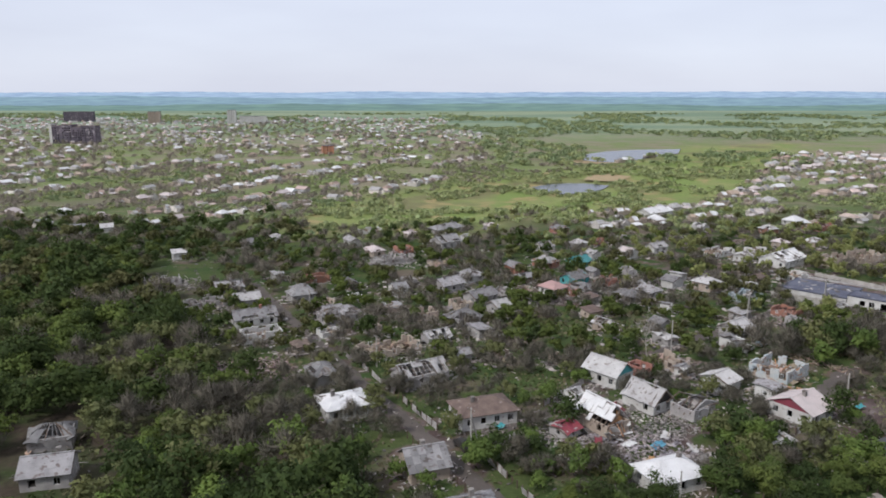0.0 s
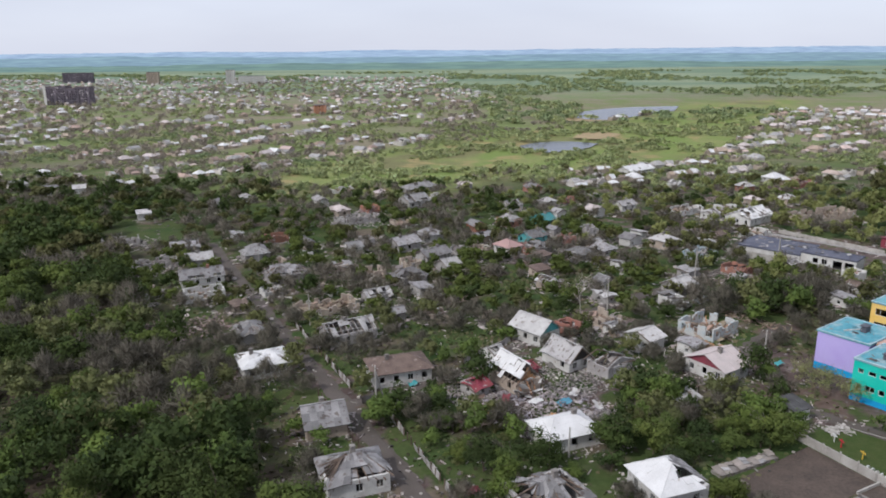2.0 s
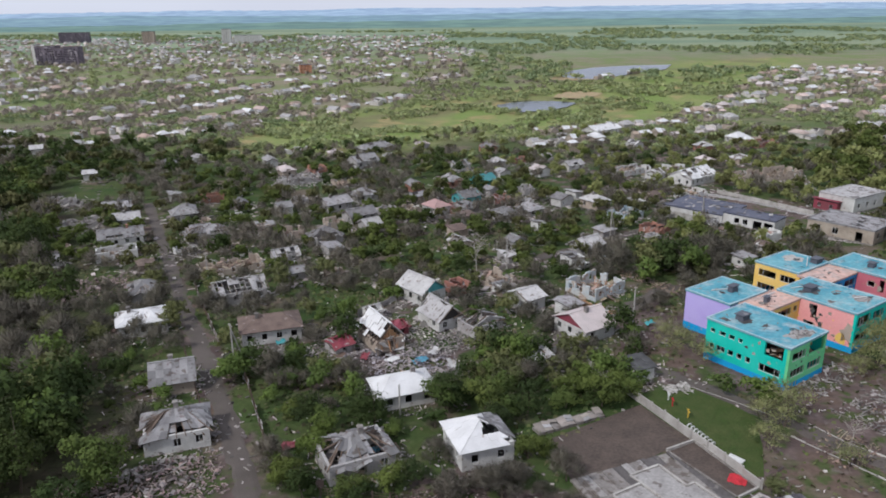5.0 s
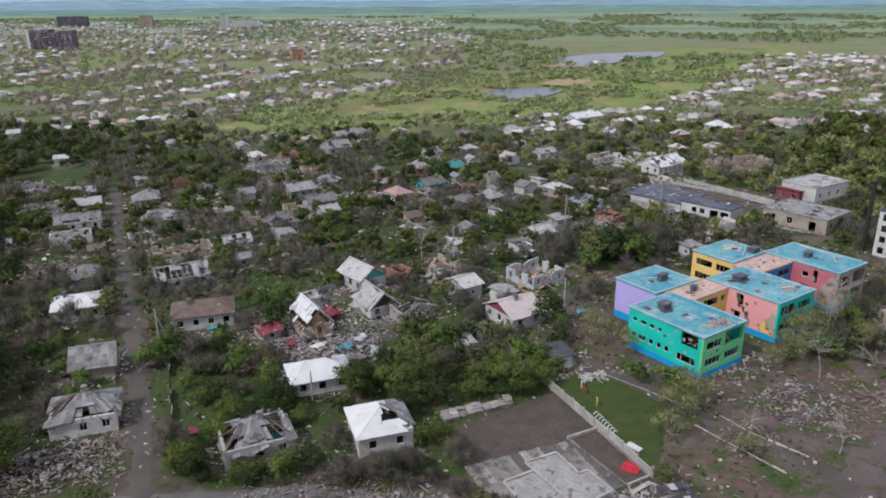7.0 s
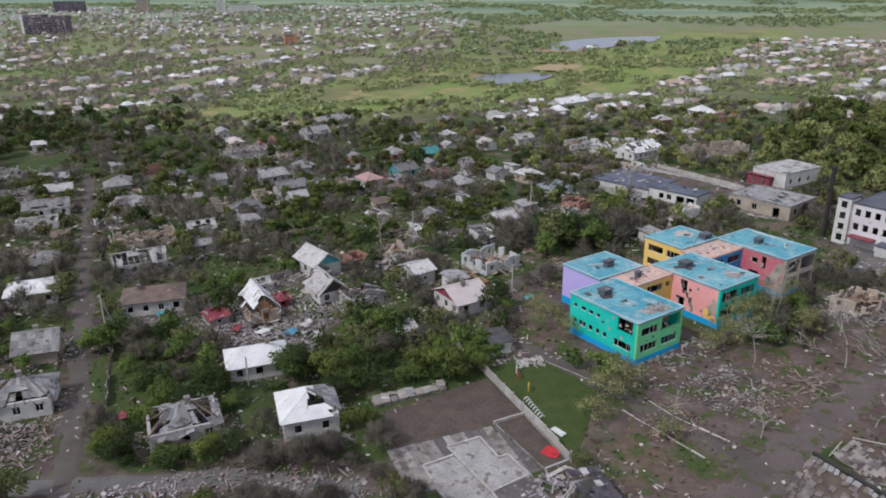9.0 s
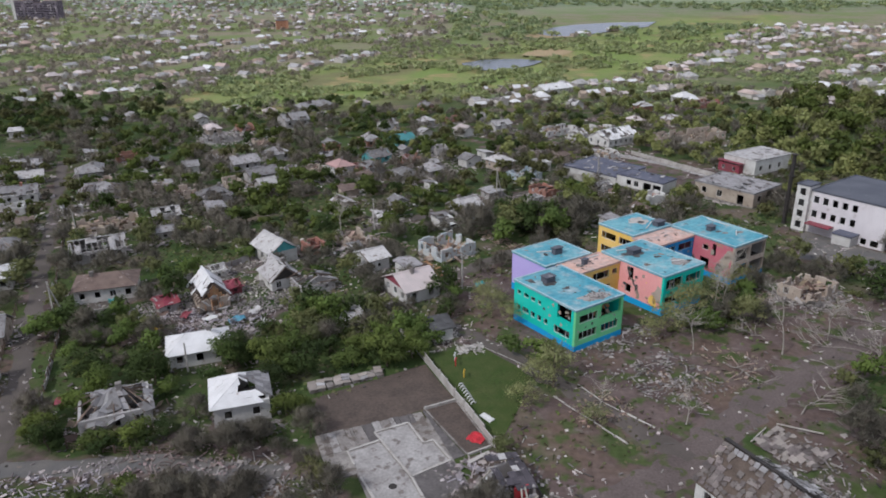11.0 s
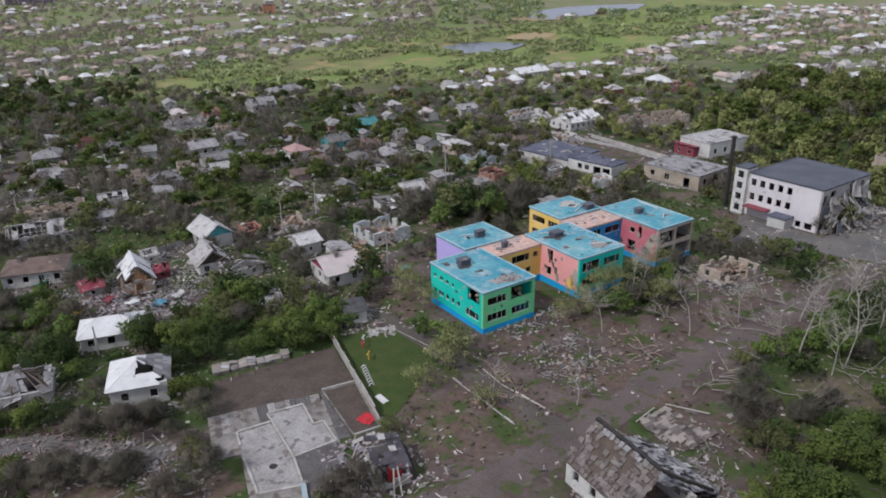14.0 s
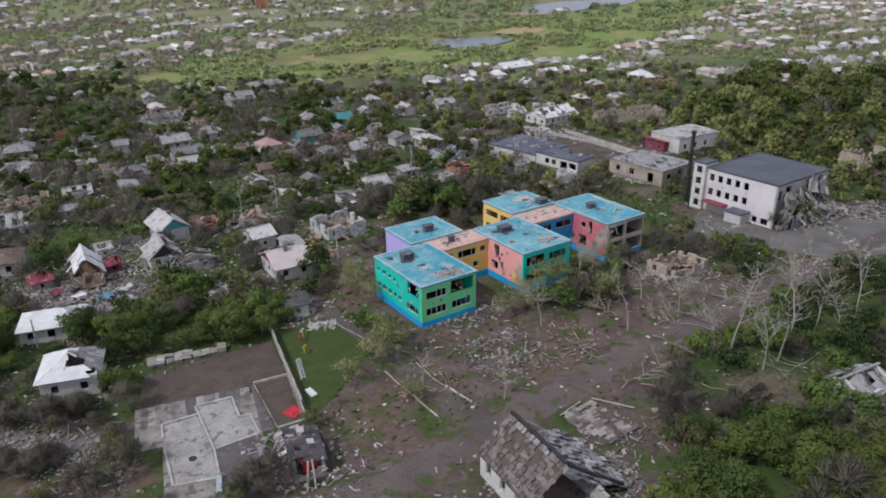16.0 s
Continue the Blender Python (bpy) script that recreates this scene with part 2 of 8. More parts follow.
M = {
    # walls
    "white": mat("white_plaster", (0.62, 0.61, 0.58), (0.5, 0.48, 0.45), 0.5, stain=(0.3, 0.27, 0.24), vary=0.08),
    "whitewash": mat("pinkish_white_render", (0.7, 0.66, 0.67), (0.6, 0.56, 0.57), 0.25, stain=(0.42, 0.38, 0.37), stain_at=0.64),
    "grey": mat("grey_plaster", (0.42, 0.40, 0.38), (0.3, 0.28, 0.27), 0.5, stain=(0.2, 0.17, 0.15), vary=0.12),
    "tan": mat("tan_plaster", (0.45, 0.38, 0.31), (0.33, 0.27, 0.22), 0.5, stain=(0.2, 0.15, 0.12), vary=0.1),
    "brick": mat("brick_masonry", (0.36, 0.17, 0.12), (0.26, 0.14, 0.11), 0.8, stain=(0.42, 0.36, 0.32), vary=0.12),
    "orange": mat("orange_plaster", (0.52, 0.25, 0.15), (0.44, 0.22, 0.14), 0.5, stain=(0.4, 0.32, 0.26)),
    "wood": mat("weathered_boards", (0.42, 0.24, 0.12), (0.3, 0.18, 0.1), 0.8, stain=(0.5, 0.42, 0.36), vary=0.1),
    "maroon": mat("maroon_paint", (0.26, 0.05, 0.07), (0.2, 0.06, 0.07), 0.6, rough=0.6, vary=0.1),
    "bluegrey": mat("blue_grey_paint", (0.3, 0.38, 0.42), (0.42, 0.45, 0.46), 0.5, stain=(0.25, 0.24, 0.22)),
    "paleblue": mat("pale_blue_plaster", (0.43, 0.49, 0.52), (0.54, 0.53, 0.5), 0.5, stain=(0.36, 0.28, 0.22), stain_at=0.55),
    "tealwall": mat("teal_boards", (0.07, 0.3, 0.32), (0.12, 0.36, 0.36), 0.6, stain=(0.3, 0.3, 0.28)),
    # roofs
    "slate": mat("grey_asbestos_slate", (0.285, 0.275, 0.272), (0.2, 0.192, 0.19), 0.5, stain=(0.14, 0.12, 0.11), stain_at=0.57, vary=0.35, island=0.15),
    "pale": mat("pale_slate", (0.46, 0.445, 0.43), (0.36, 0.345, 0.335), 0.5, stain=(0.22, 0.19, 0.17), stain_at=0.58, vary=0.2, island=0.12),
    "whiteroof": mat("whitewashed_sheet", (0.7, 0.69, 0.68), (0.6, 0.59, 0.58), 0.4, stain=(0.4, 0.35, 0.31), stain_at=0.68, island=0.04),
    "pink": mat("faded_pink_roof", (0.43, 0.275, 0.25), (0.36, 0.245, 0.225), 0.5, island=0.06),
    "pinkish": mat("pale_pinkish_roof", (0.58, 0.5, 0.48), (0.5, 0.44, 0.42), 0.5, island=0.05),
    "teal": mat("teal_roof", (0.05, 0.2, 0.21), (0.09, 0.25, 0.25), 0.5, rough=0.6, island=0.06),
    "far_wall": mat("chalky_plaster", (0.66, 0.62, 0.57), (0.5, 0.46, 0.42), 0.15, island=0.3),
    "far_tan": mat("weathered_tan_roof", (0.46, 0.35, 0.28), (0.3, 0.225, 0.185), 0.2, island=0.3),
    "far_pink": mat("faded_pinkish_roof", (0.62, 0.49, 0.43), (0.44, 0.35, 0.31), 0.2, island=0.25),
    "burnt_wall": mat("soot_purple_concrete", (0.15, 0.125, 0.15), (0.09, 0.08, 0.1), 0.08, stain=(0.36, 0.32, 0.34), stain_at=0.57),
    "dark_slab": mat("dark_dusty_screed", (0.15, 0.135, 0.13), (0.105, 0.095, 0.09), 0.4, stain=(0.2, 0.18, 0.165), fine=3.0, speck=0.4),
    "ruin_slate": mat("dark_weathered_slate", (0.19, 0.163, 0.15), (0.12, 0.103, 0.095), 0.5, stain=(0.085, 0.068, 0.06), stain_at=0.55, vary=0.3, island=0.1),
    # grey raised to offset the sun's shade on the ruin's far slope
    "lifted_slate": mat("lifted_grey_slate", (0.42, 0.405, 0.4), (0.3, 0.29, 0.285), 0.5, stain=(0.18, 0.165, 0.155), stain_at=0.55, vary=0.3),
    "pale_slate_dusty": mat("dusty_tan_slate", (0.34, 0.3, 0.265), (0.25, 0.22, 0.195), 0.5, stain=(0.16, 0.13, 0.11), vary=0.2),
    "char_sheet": mat("charred_roof_sheet", (0.085, 0.075, 0.085), (0.055, 0.05, 0.055), 0.6, stain=(0.2, 0.18, 0.18), stain_at=0.62, vary=0.2),
    "worn_screed": mat("worn_pale_screed", (0.4, 0.38, 0.36), (0.29, 0.27, 0.255), 0.35, stain=(0.2, 0.175, 0.16), stain_at=0.56, fine=3.0, speck=0.4),
    "soil": mat("burnt_roof_debris", (0.13, 0.095, 0.08), (0.18, 0.135, 0.11), 0.6, stain=(0.3, 0.25, 0.22), island=0.15),
    "lining": mat("brown_clay_lining", (0.095, 0.072, 0.058), (0.13, 0.1, 0.08), 0.8, speck=0.4),
    "timber": mat("charred_timber", (0.2, 0.15, 0.11), (0.11, 0.085, 0.07), 1.0, island=0.2),
    "fresh_timber": mat("bare_orange_timber", (0.5, 0.28, 0.13), (0.38, 0.22, 0.12), 1.0, island=0.2),
    # ground
    "asphalt": mat("worn_asphalt", (0.12, 0.115, 0.11), (0.17, 0.155, 0.14), 0.25, stain=(0.2, 0.165, 0.13), speck=0.3),
    "dust": mat("pale_dusty_road", (0.16, 0.127, 0.115), (0.112, 0.088, 0.08), 0.15, stain=(0.085, 0.09, 0.04), stain_at=0.55, speck=0.45, fine=4.0),
    "dirt": mat("dusty_dirt_track", (0.125, 0.105, 0.092), (0.09, 0.076, 0.065), 0.22, stain=(0.1, 0.11, 0.05), speck=0.35),
    "tilled": mat("tilled_dark_soil", (0.115, 0.088, 0.072), (0.085, 0.066, 0.055), 0.4, fine=3.0, bump=0.8, speck=0.4),
    "concrete": mat("weathered_concrete", (0.31, 0.285, 0.26), (0.2, 0.18, 0.165), 0.35, stain=(0.15, 0.125, 0.108), stain_at=0.54, fine=3.0, speck=0.4, vary=0.08),
    "pale_concrete": mat("pale_concrete", (0.46, 0.435, 0.4), (0.36, 0.335, 0.305), 0.7, stain=(0.28, 0.25, 0.22), vary=0.08),
    "lawn": mat("lawn_grass", (0.046, 0.076, 0.014), (0.072, 0.09, 0.024), 0.4, fine=5, speck=0.5, bump=0.6),
    "water": mat("pond_water", (0.1, 0.115, 0.14), (0.12, 0.13, 0.15), 0.05, rough=0.25, bump=0.05, speck=0.05),
    "sand": mat("reed_and_sand", (0.42, 0.31, 0.18), (0.36, 0.29, 0.16), 0.15, speck=0.4),
    "litter": mat("pale_and_dark_litter", (0.37, 0.335, 0.31), (0.2, 0.175, 0.16), 0.3, island=0.85),
    "rubble": mat("grey_rubble", (0.29, 0.265, 0.25), (0.18, 0.16, 0.145), 0.8, island=0.55),
    "brick_rubble": mat("brick_rubble", (0.26, 0.19, 0.17), (0.2, 0.165, 0.155), 0.8, island=0.6),
    "wood_rubble": mat("splintered_wood_debris", (0.3, 0.22, 0.16), (0.2, 0.16, 0.13), 0.8, island=0.5),
    "colour_rubble": mat("mixed_household_debris", (0.34, 0.285, 0.26), (0.27, 0.25, 0.27), 0.5, island=0.6),
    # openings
    # black with room and hole shade put in; also sooty gable, car glass
    "dark": mat("shade_and_soot_black", (0.035, 0.032, 0.03), (0.05, 0.045, 0.04), 1.0),
    "frame": mat("white_window_frame", (0.66, 0.66, 0.64), (0.55, 0.54, 0.52), 2.0, rough=0.5),
    "soot_metal": mat("blackened_steel", (0.03, 0.028, 0.027), (0.05, 0.042, 0.038), 1.0, rough=0.6),
    "scorch": mat("soot_stain", (0.05, 0.048, 0.048), (0.1, 0.1, 0.1), 0.8, island=0.3),
    "metal": mat("rusty_metal", (0.12, 0.09, 0.075), (0.17, 0.12, 0.09), 1.0, rough=0.6, metal=0.3),
    "red": mat("red_tarpaulin", (0.5, 0.03, 0.04), (0.42, 0.03, 0.04), 0.8, rough=0.6),
    "bluetarp": mat("faded_blue_sheet", (0.08, 0.24, 0.34), (0.12, 0.28, 0.36), 0.8, rough=0.6),
    # plants
    "leaf_a": mat("fresh_leaves", (0.155, 0.2, 0.046), (0.105, 0.142, 0.038), 0.15, leaf=True, island=0.14, vary=0.2),
    "leaf_b": mat("dark_leaves", (0.076, 0.108, 0.028), (0.054, 0.08, 0.025), 0.15, leaf=True, island=0.14, vary=0.2),
    "leaf_c": mat("olive_leaves", (0.165, 0.172, 0.066), (0.122, 0.132, 0.056), 0.15, leaf=True, island=0.16, vary=0.25),
    "leaf_d": mat("sparse_yellow_green_leaves", (0.36, 0.37, 0.16), (0.28, 0.29, 0.13), 0.3, leaf=True, island=0.2, vary=0.15),
    # leaves paled to carry the sunlit stretch in their colour
    "leaf_e": mat("sunlit_pale_leaves", (0.3, 0.33, 0.12), (0.23, 0.26, 0.095), 0.1, leaf=True, island=0.16, vary=0.2),
    "twig": mat("bare_twigs", (0.22, 0.198, 0.155), (0.165, 0.15, 0.12), 0.25, leaf=True, island=0.3, vary=0.15),
    # distant foliage: haze is painted in as paler, greyer base colour
    "haze_leaf": mat("haze_pale_leaves", (0.4, 0.44, 0.2), (0.3, 0.345, 0.165), 0.08, leaf=True, island=0.3),
    "haze_leaf_dark": mat("haze_wood_leaves", (0.3, 0.36, 0.18), (0.24, 0.3, 0.155), 0.05, leaf=True, island=0.3),
    "haze_twig": mat("haze_grey_thicket", (0.38, 0.335, 0.27), (0.3, 0.265, 0.22), 0.08, leaf=True, island=0.3),
    "scrub": mat("weeds_and_dead_grass", (0.11, 0.145, 0.045), (0.16, 0.135, 0.085), 0.12, leaf=True, island=0.4),
    "tyre": mat("white_painted_tyre", (0.6, 0.6, 0.58), (0.5, 0.5, 0.48), 2.0),
    "yellow": mat("yellow_play_paint", (0.6, 0.4, 0.05), (0.55, 0.36, 0.06), 1.0),
    "bark": mat("dark_bark", (0.1, 0.075, 0.055), (0.14, 0.11, 0.085), 1.5, bump=0.6),
    "dead_wood": mat("grey_dead_wood", (0.33, 0.295, 0.255), (0.22, 0.195, 0.17), 1.2, bump=0.5, stain=(0.12, 0.1, 0.085)),
    "pale_bark": mat("pale_poplar_bark", (0.44, 0.405, 0.355), (0.32, 0.29, 0.25), 1.2, bump=0.5, stain=(0.16, 0.13, 0.11)),
    # coloured school paint
    "k_teal": mat("teal_green_paint", (0.02, 0.5, 0.4), (0.04, 0.55, 0.44), 0.3, stain=(0.3, 0.42, 0.38), stain_at=0.7),
    "k_green": mat("light_green_paint", (0.17, 0.58, 0.25), (0.21, 0.62, 0.3), 0.3, stain=(0.32, 0.4, 0.3), stain_at=0.7),
    "k_blue": mat("bright_blue_paint", (0.02, 0.3, 0.64), (0.03, 0.36, 0.68), 0.3, stain=(0.3, 0.34, 0.4), stain_at=0.7),
    "k_deepblue": mat("deep_blue_paint", (0.035, 0.25, 0.56), (0.05, 0.29, 0.6), 0.3, stain=(0.25, 0.3, 0.36), stain_at=0.66),
    "k_lilac": mat("lilac_paint", (0.47, 0.38, 0.74), (0.5, 0.42, 0.76), 0.3),
    "k_pink": mat("salmon_pink_paint", (0.8, 0.34, 0.33), (0.82, 0.4, 0.37), 0.3, stain=(0.6, 0.3, 0.2), stain_at=0.68),
    "k_red": mat("dark_pink_paint", (0.52, 0.13, 0.17), (0.56, 0.17, 0.2), 0.3, stain=(0.4, 0.25, 0.17), stain_at=0.6),
    "k_yellow": mat("yellow_paint", (0.8, 0.52, 0.12), (0.82, 0.57, 0.18), 0.3),
    "k_roof": mat("cyan_roof_coating", (0.07, 0.3, 0.39), (0.19, 0.42, 0.47), 0.16, rough=0.8, stain=(0.46, 0.49, 0.49), stain_at=0.5, fine=1.6, speck=0.42, soft=0.3),
    "k_peach": mat("peach_roof_coating", (0.66, 0.42, 0.33), (0.6, 0.42, 0.36), 0.25, rough=0.8, stain=(0.45, 0.4, 0.37), stain_at=0.5, fine=1.6, speck=0.4, soft=0.25),
    "k_rim": mat("pale_cyan_coping", (0.3, 0.46, 0.52), (0.42, 0.54, 0.57), 0.5, rough=0.8, stain=(0.2, 0.26, 0.29), stain_at=0.6),
    "flat_roof": mat("grey_bitumen_roof", (0.085, 0.09, 0.11), (0.115, 0.12, 0.14), 0.2, rough=0.75, stain=(0.2, 0.2, 0.21), stain_at=0.66),
    "garage_roof": mat("blue_grey_bitumen", (0.075, 0.08, 0.115), (0.12, 0.125, 0.16), 0.2, rough=0.75, stain=(0.24, 0.23, 0.25), stain_at=0.56, soft=0.2),
}
M["white_r"] = M["whiteroof"]
ROOF = {"slate": "slate", "pale": "pale", "white": "whiteroof", "pink": "pink", "pinkish": "pinkish", "teal": "teal", "soil": "soil", "maroon": "maroon", "char": "scorch"}

# ---- terrain ----
PY = (-400, 0, 90, 130, 170, 205, 300, 400, 470, 560, 650, 900, 1500, 2200, 4800)
PZ = (0, 0, 0, -0.7, -3, -4.8, -7, -11, -13, -11, -8, -8, -4, 0, 2)


def height(x, y):
    """The height of the ground; works on numbers and arrays."""
    x, y = np.asarray(x, float), np.asarray(y, float)
    z = sum(np.interp(y + d, PY, PZ) for d in (-24, -12, 0, 12, 24)) / 5
    k = np.clip((300 - y) / 150, 0, 1) * np.clip((y - 60) / 50, 0, 1)
    return z + 0.025 * (np.clip(x, -40, 80) - 80) * k


def inside(x, y, poly):
    """Whether points lie in a polygon; works on arrays."""
    x, y = np.asarray(x, float), np.asarray(y, float)
    hit = np.zeros(x.shape, bool)
    for (xa, ya), (xb, yb) in zip(poly, poly[1:] + poly[:1]):
        cross = (ya > y) != (yb > y)
        with np.errstate(divide="ignore", invalid="ignore"):
            hit ^= cross & (x < (xb - xa) * (y - ya) / (yb - ya + 1e-12) + xa)
    return hit


def near_line(x, y, line):
    """Distance to a polyline; works on arrays."""
    x, y = np.asarray(x, float), np.asarray(y, float)
    best = np.full(x.shape, 1e9)
    for (xa, ya), (xb, yb) in zip(line, line[1:]):
        dx, dy = xb - xa, yb - ya
        t = np.clip(((x - xa) * dx + (y - ya) * dy) / (dx * dx + dy * dy), 0, 1)
        best = np.minimum(best, np.hypot(x - xa - t * dx, y - ya - t * dy))
    return best


def near_poly(x, y, poly):
    """Distance outside a polygon, zero within."""
    return np.where(inside(x, y, poly), 0.0, near_line(x, y, poly + poly[:1]))


STREET = [(20, 60), (13.8, 76), (7, 90), (-2.8, 110), (-17, 138), (-39.5, 184), (-60, 225)]
CROSS = [(-6, 104), (4, 109), (18, 118.5), (38, 141), (49, 153), (80, 178), (92, 190)]
LANE = [(46, 108), (54.7, 112), (63, 119), (74, 130), (82, 138)]
ROAD = [(60, 44), (80, 59), (92, 67.5), (103, 78.5), (114, 88), (131, 102), (152, 118), (190, 150)]
NEARLANE = [(-20, 62), (16, 66), (36, 68), (50, 66)]
WOODS = [(-180, 255), (-117, 258), (-82, 215), (-60, 168), (-36, 130), (-24, 112), (-12, 92), (4, 70), (4, 40), (-120, 40), (-200, 120)]
MEADOW = [(-75, 345), (-60, 322), (-15, 330), (30, 372), (60, 395), (150, 420), (200, 500), (330, 720), (420, 900), (300, 850), (150, 640), (60, 560), (-20, 480), (-60, 430)]
YARD = [(86, 92), (72, 108), (66, 118), (74, 124), (100, 98), (112, 100), (124, 118), (134, 112), (112, 88), (98, 78), (84, 80)]
SCHOOLYARD = [(140, 150), (150, 134), (172, 152), (196, 150), (190, 126), (160, 118), (132, 132)]
GARAGEYARD = [(113, 206), (121, 230), (141, 201), (122, 188)]
PLOT_AT, PLOT_ROT = (63.2, 76.2), 23.0


def plot(u, v):
    """The garden plot's own axes laid into the world."""
    a = radians(PLOT_ROT)
    return PLOT_AT[0] + u * math.cos(a) - v * math.sin(a), PLOT_AT[1] + u * math.sin(a) + v * math.cos(a)


PLOT = [plot(*p) for p in ((-12, -2), (-10.5, 9), (4.8, 11), (6.5, 12), (6.0, 28), (7.6, 28), (7.9, 14.5), (15.8, 14.8), (18, 4), (9, -6.5), (8, -8.5), (-1, -18), (-8.5, -17))]
POND = [(65, 516), (76, 531), (90, 538), (105, 537), (118, 525), (109, 505), (94, 487), (80, 483), (69, 496)]
LAKE = [(131, 700), (155, 762), (177, 790), (212, 812), (262, 822), (240, 762), (217, 738), (178, 690), (153, 666), (138, 673)]


def axis(*spans):
    out = []
    for a, b, step in spans:
        out += list(np.arange(a, b, step))
    return np.array(out + [spans[-1][1]], float)


gx = axis((-4800, -1200, 300), (-1200, -300, 45), (-300, -100, 8), (-100, 200, 2.5), (200, 420, 8), (420, 1200, 45), (1200, 4800, 300))
gy = axis((-700, -50, 50), (-50, 30, 10), (30, 260, 2.5), (260, 620, 6), (620, 1600, 20), (1600, 4600, 100))
GX, GY = np.meshgrid(gx, gy)
GZ = height(GX, GY)
for shore in (POND, LAKE):
    level = float(height(np.mean([p[0] for p in shore]), np.mean([p[1] for p in shore]))) - 0.35
    w = np.clip(1 - near_poly(GX, GY, shore) / 30, 0, 1)
    GZ = GZ * (1 - w) + (level - 0.7) * w
nx, ny = len(gx), len(gy)
idx = np.arange(nx * ny).reshape(ny, nx)
faces = np.stack([idx[:-1, :-1], idx[:-1, 1:], idx[1:, 1:], idx[1:, :-1]], -1).reshape(-1, 4)
ground_mesh = bpy.data.meshes.new("ground")
ground_mesh.from_pydata(np.stack([GX, GY, GZ], -1).reshape(-1, 3).tolist(), [], faces.tolist())
ground_mesh.polygons.foreach_set("use_smooth", np.ones(len(faces), bool))


def zone(name, values):
    ground_mesh.attributes.new(name, "FLOAT", "POINT").data.foreach_set("value", np.clip(values, 0, 1).astype(np.float32).ravel())


bare = np.clip(1 - near_poly(GX, GY, YARD) / 8, 0, 1)
bare = np.maximum(bare, np.clip(1 - near_poly(GX, GY, SCHOOLYARD) / 8, 0, 1))
bare = np.maximum(bare, np.clip(1 - near_poly(GX, GY, GARAGEYARD) / 6, 0, 1))
for line in (STREET, CROSS, LANE, ROAD, NEARLANE):
    bare = np.maximum(bare, (0.85 if line is ROAD else 0.6) * np.clip(1.6 - near_line(GX, GY, line) / (5 if line is ROAD else 3), 0, 1))
for poly in ([(30, 54), (60, 54), (57, 68), (52, 72), (34, 73)], [(103, 58), (118, 62), (120, 80), (106, 80), (104, 72)], [(72, 58), (90, 60), (98, 76), (88, 86), (76, 84)], [(18, 97), (40, 97), (42, 112), (22, 112)], [(65, 96), (66, 107), (78, 114), (86, 104), (84, 94), (74, 96)]):
    bare = np.maximum(bare, 0.62 * np.clip(1 - near_poly(GX, GY, poly) / 5, 0, 1))
for poly in ([(70, 215), (110, 230), (140, 255), (172, 330), (120, 348), (78, 290)], [(20, 190), (62, 196), (60, 224), (24, 216)]):
    bare = np.maximum(bare, 0.5 * np.clip(1 - near_poly(GX, GY, poly) / 14, 0, 1))
zone("bare", bare)
zone("meadow", np.clip(1 - near_poly(GX, GY, MEADOW) / 40, 0, 1))
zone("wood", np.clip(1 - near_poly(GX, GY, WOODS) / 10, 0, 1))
# distance weights for the ground colours that carry haze
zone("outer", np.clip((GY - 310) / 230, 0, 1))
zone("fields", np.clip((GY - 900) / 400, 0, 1))


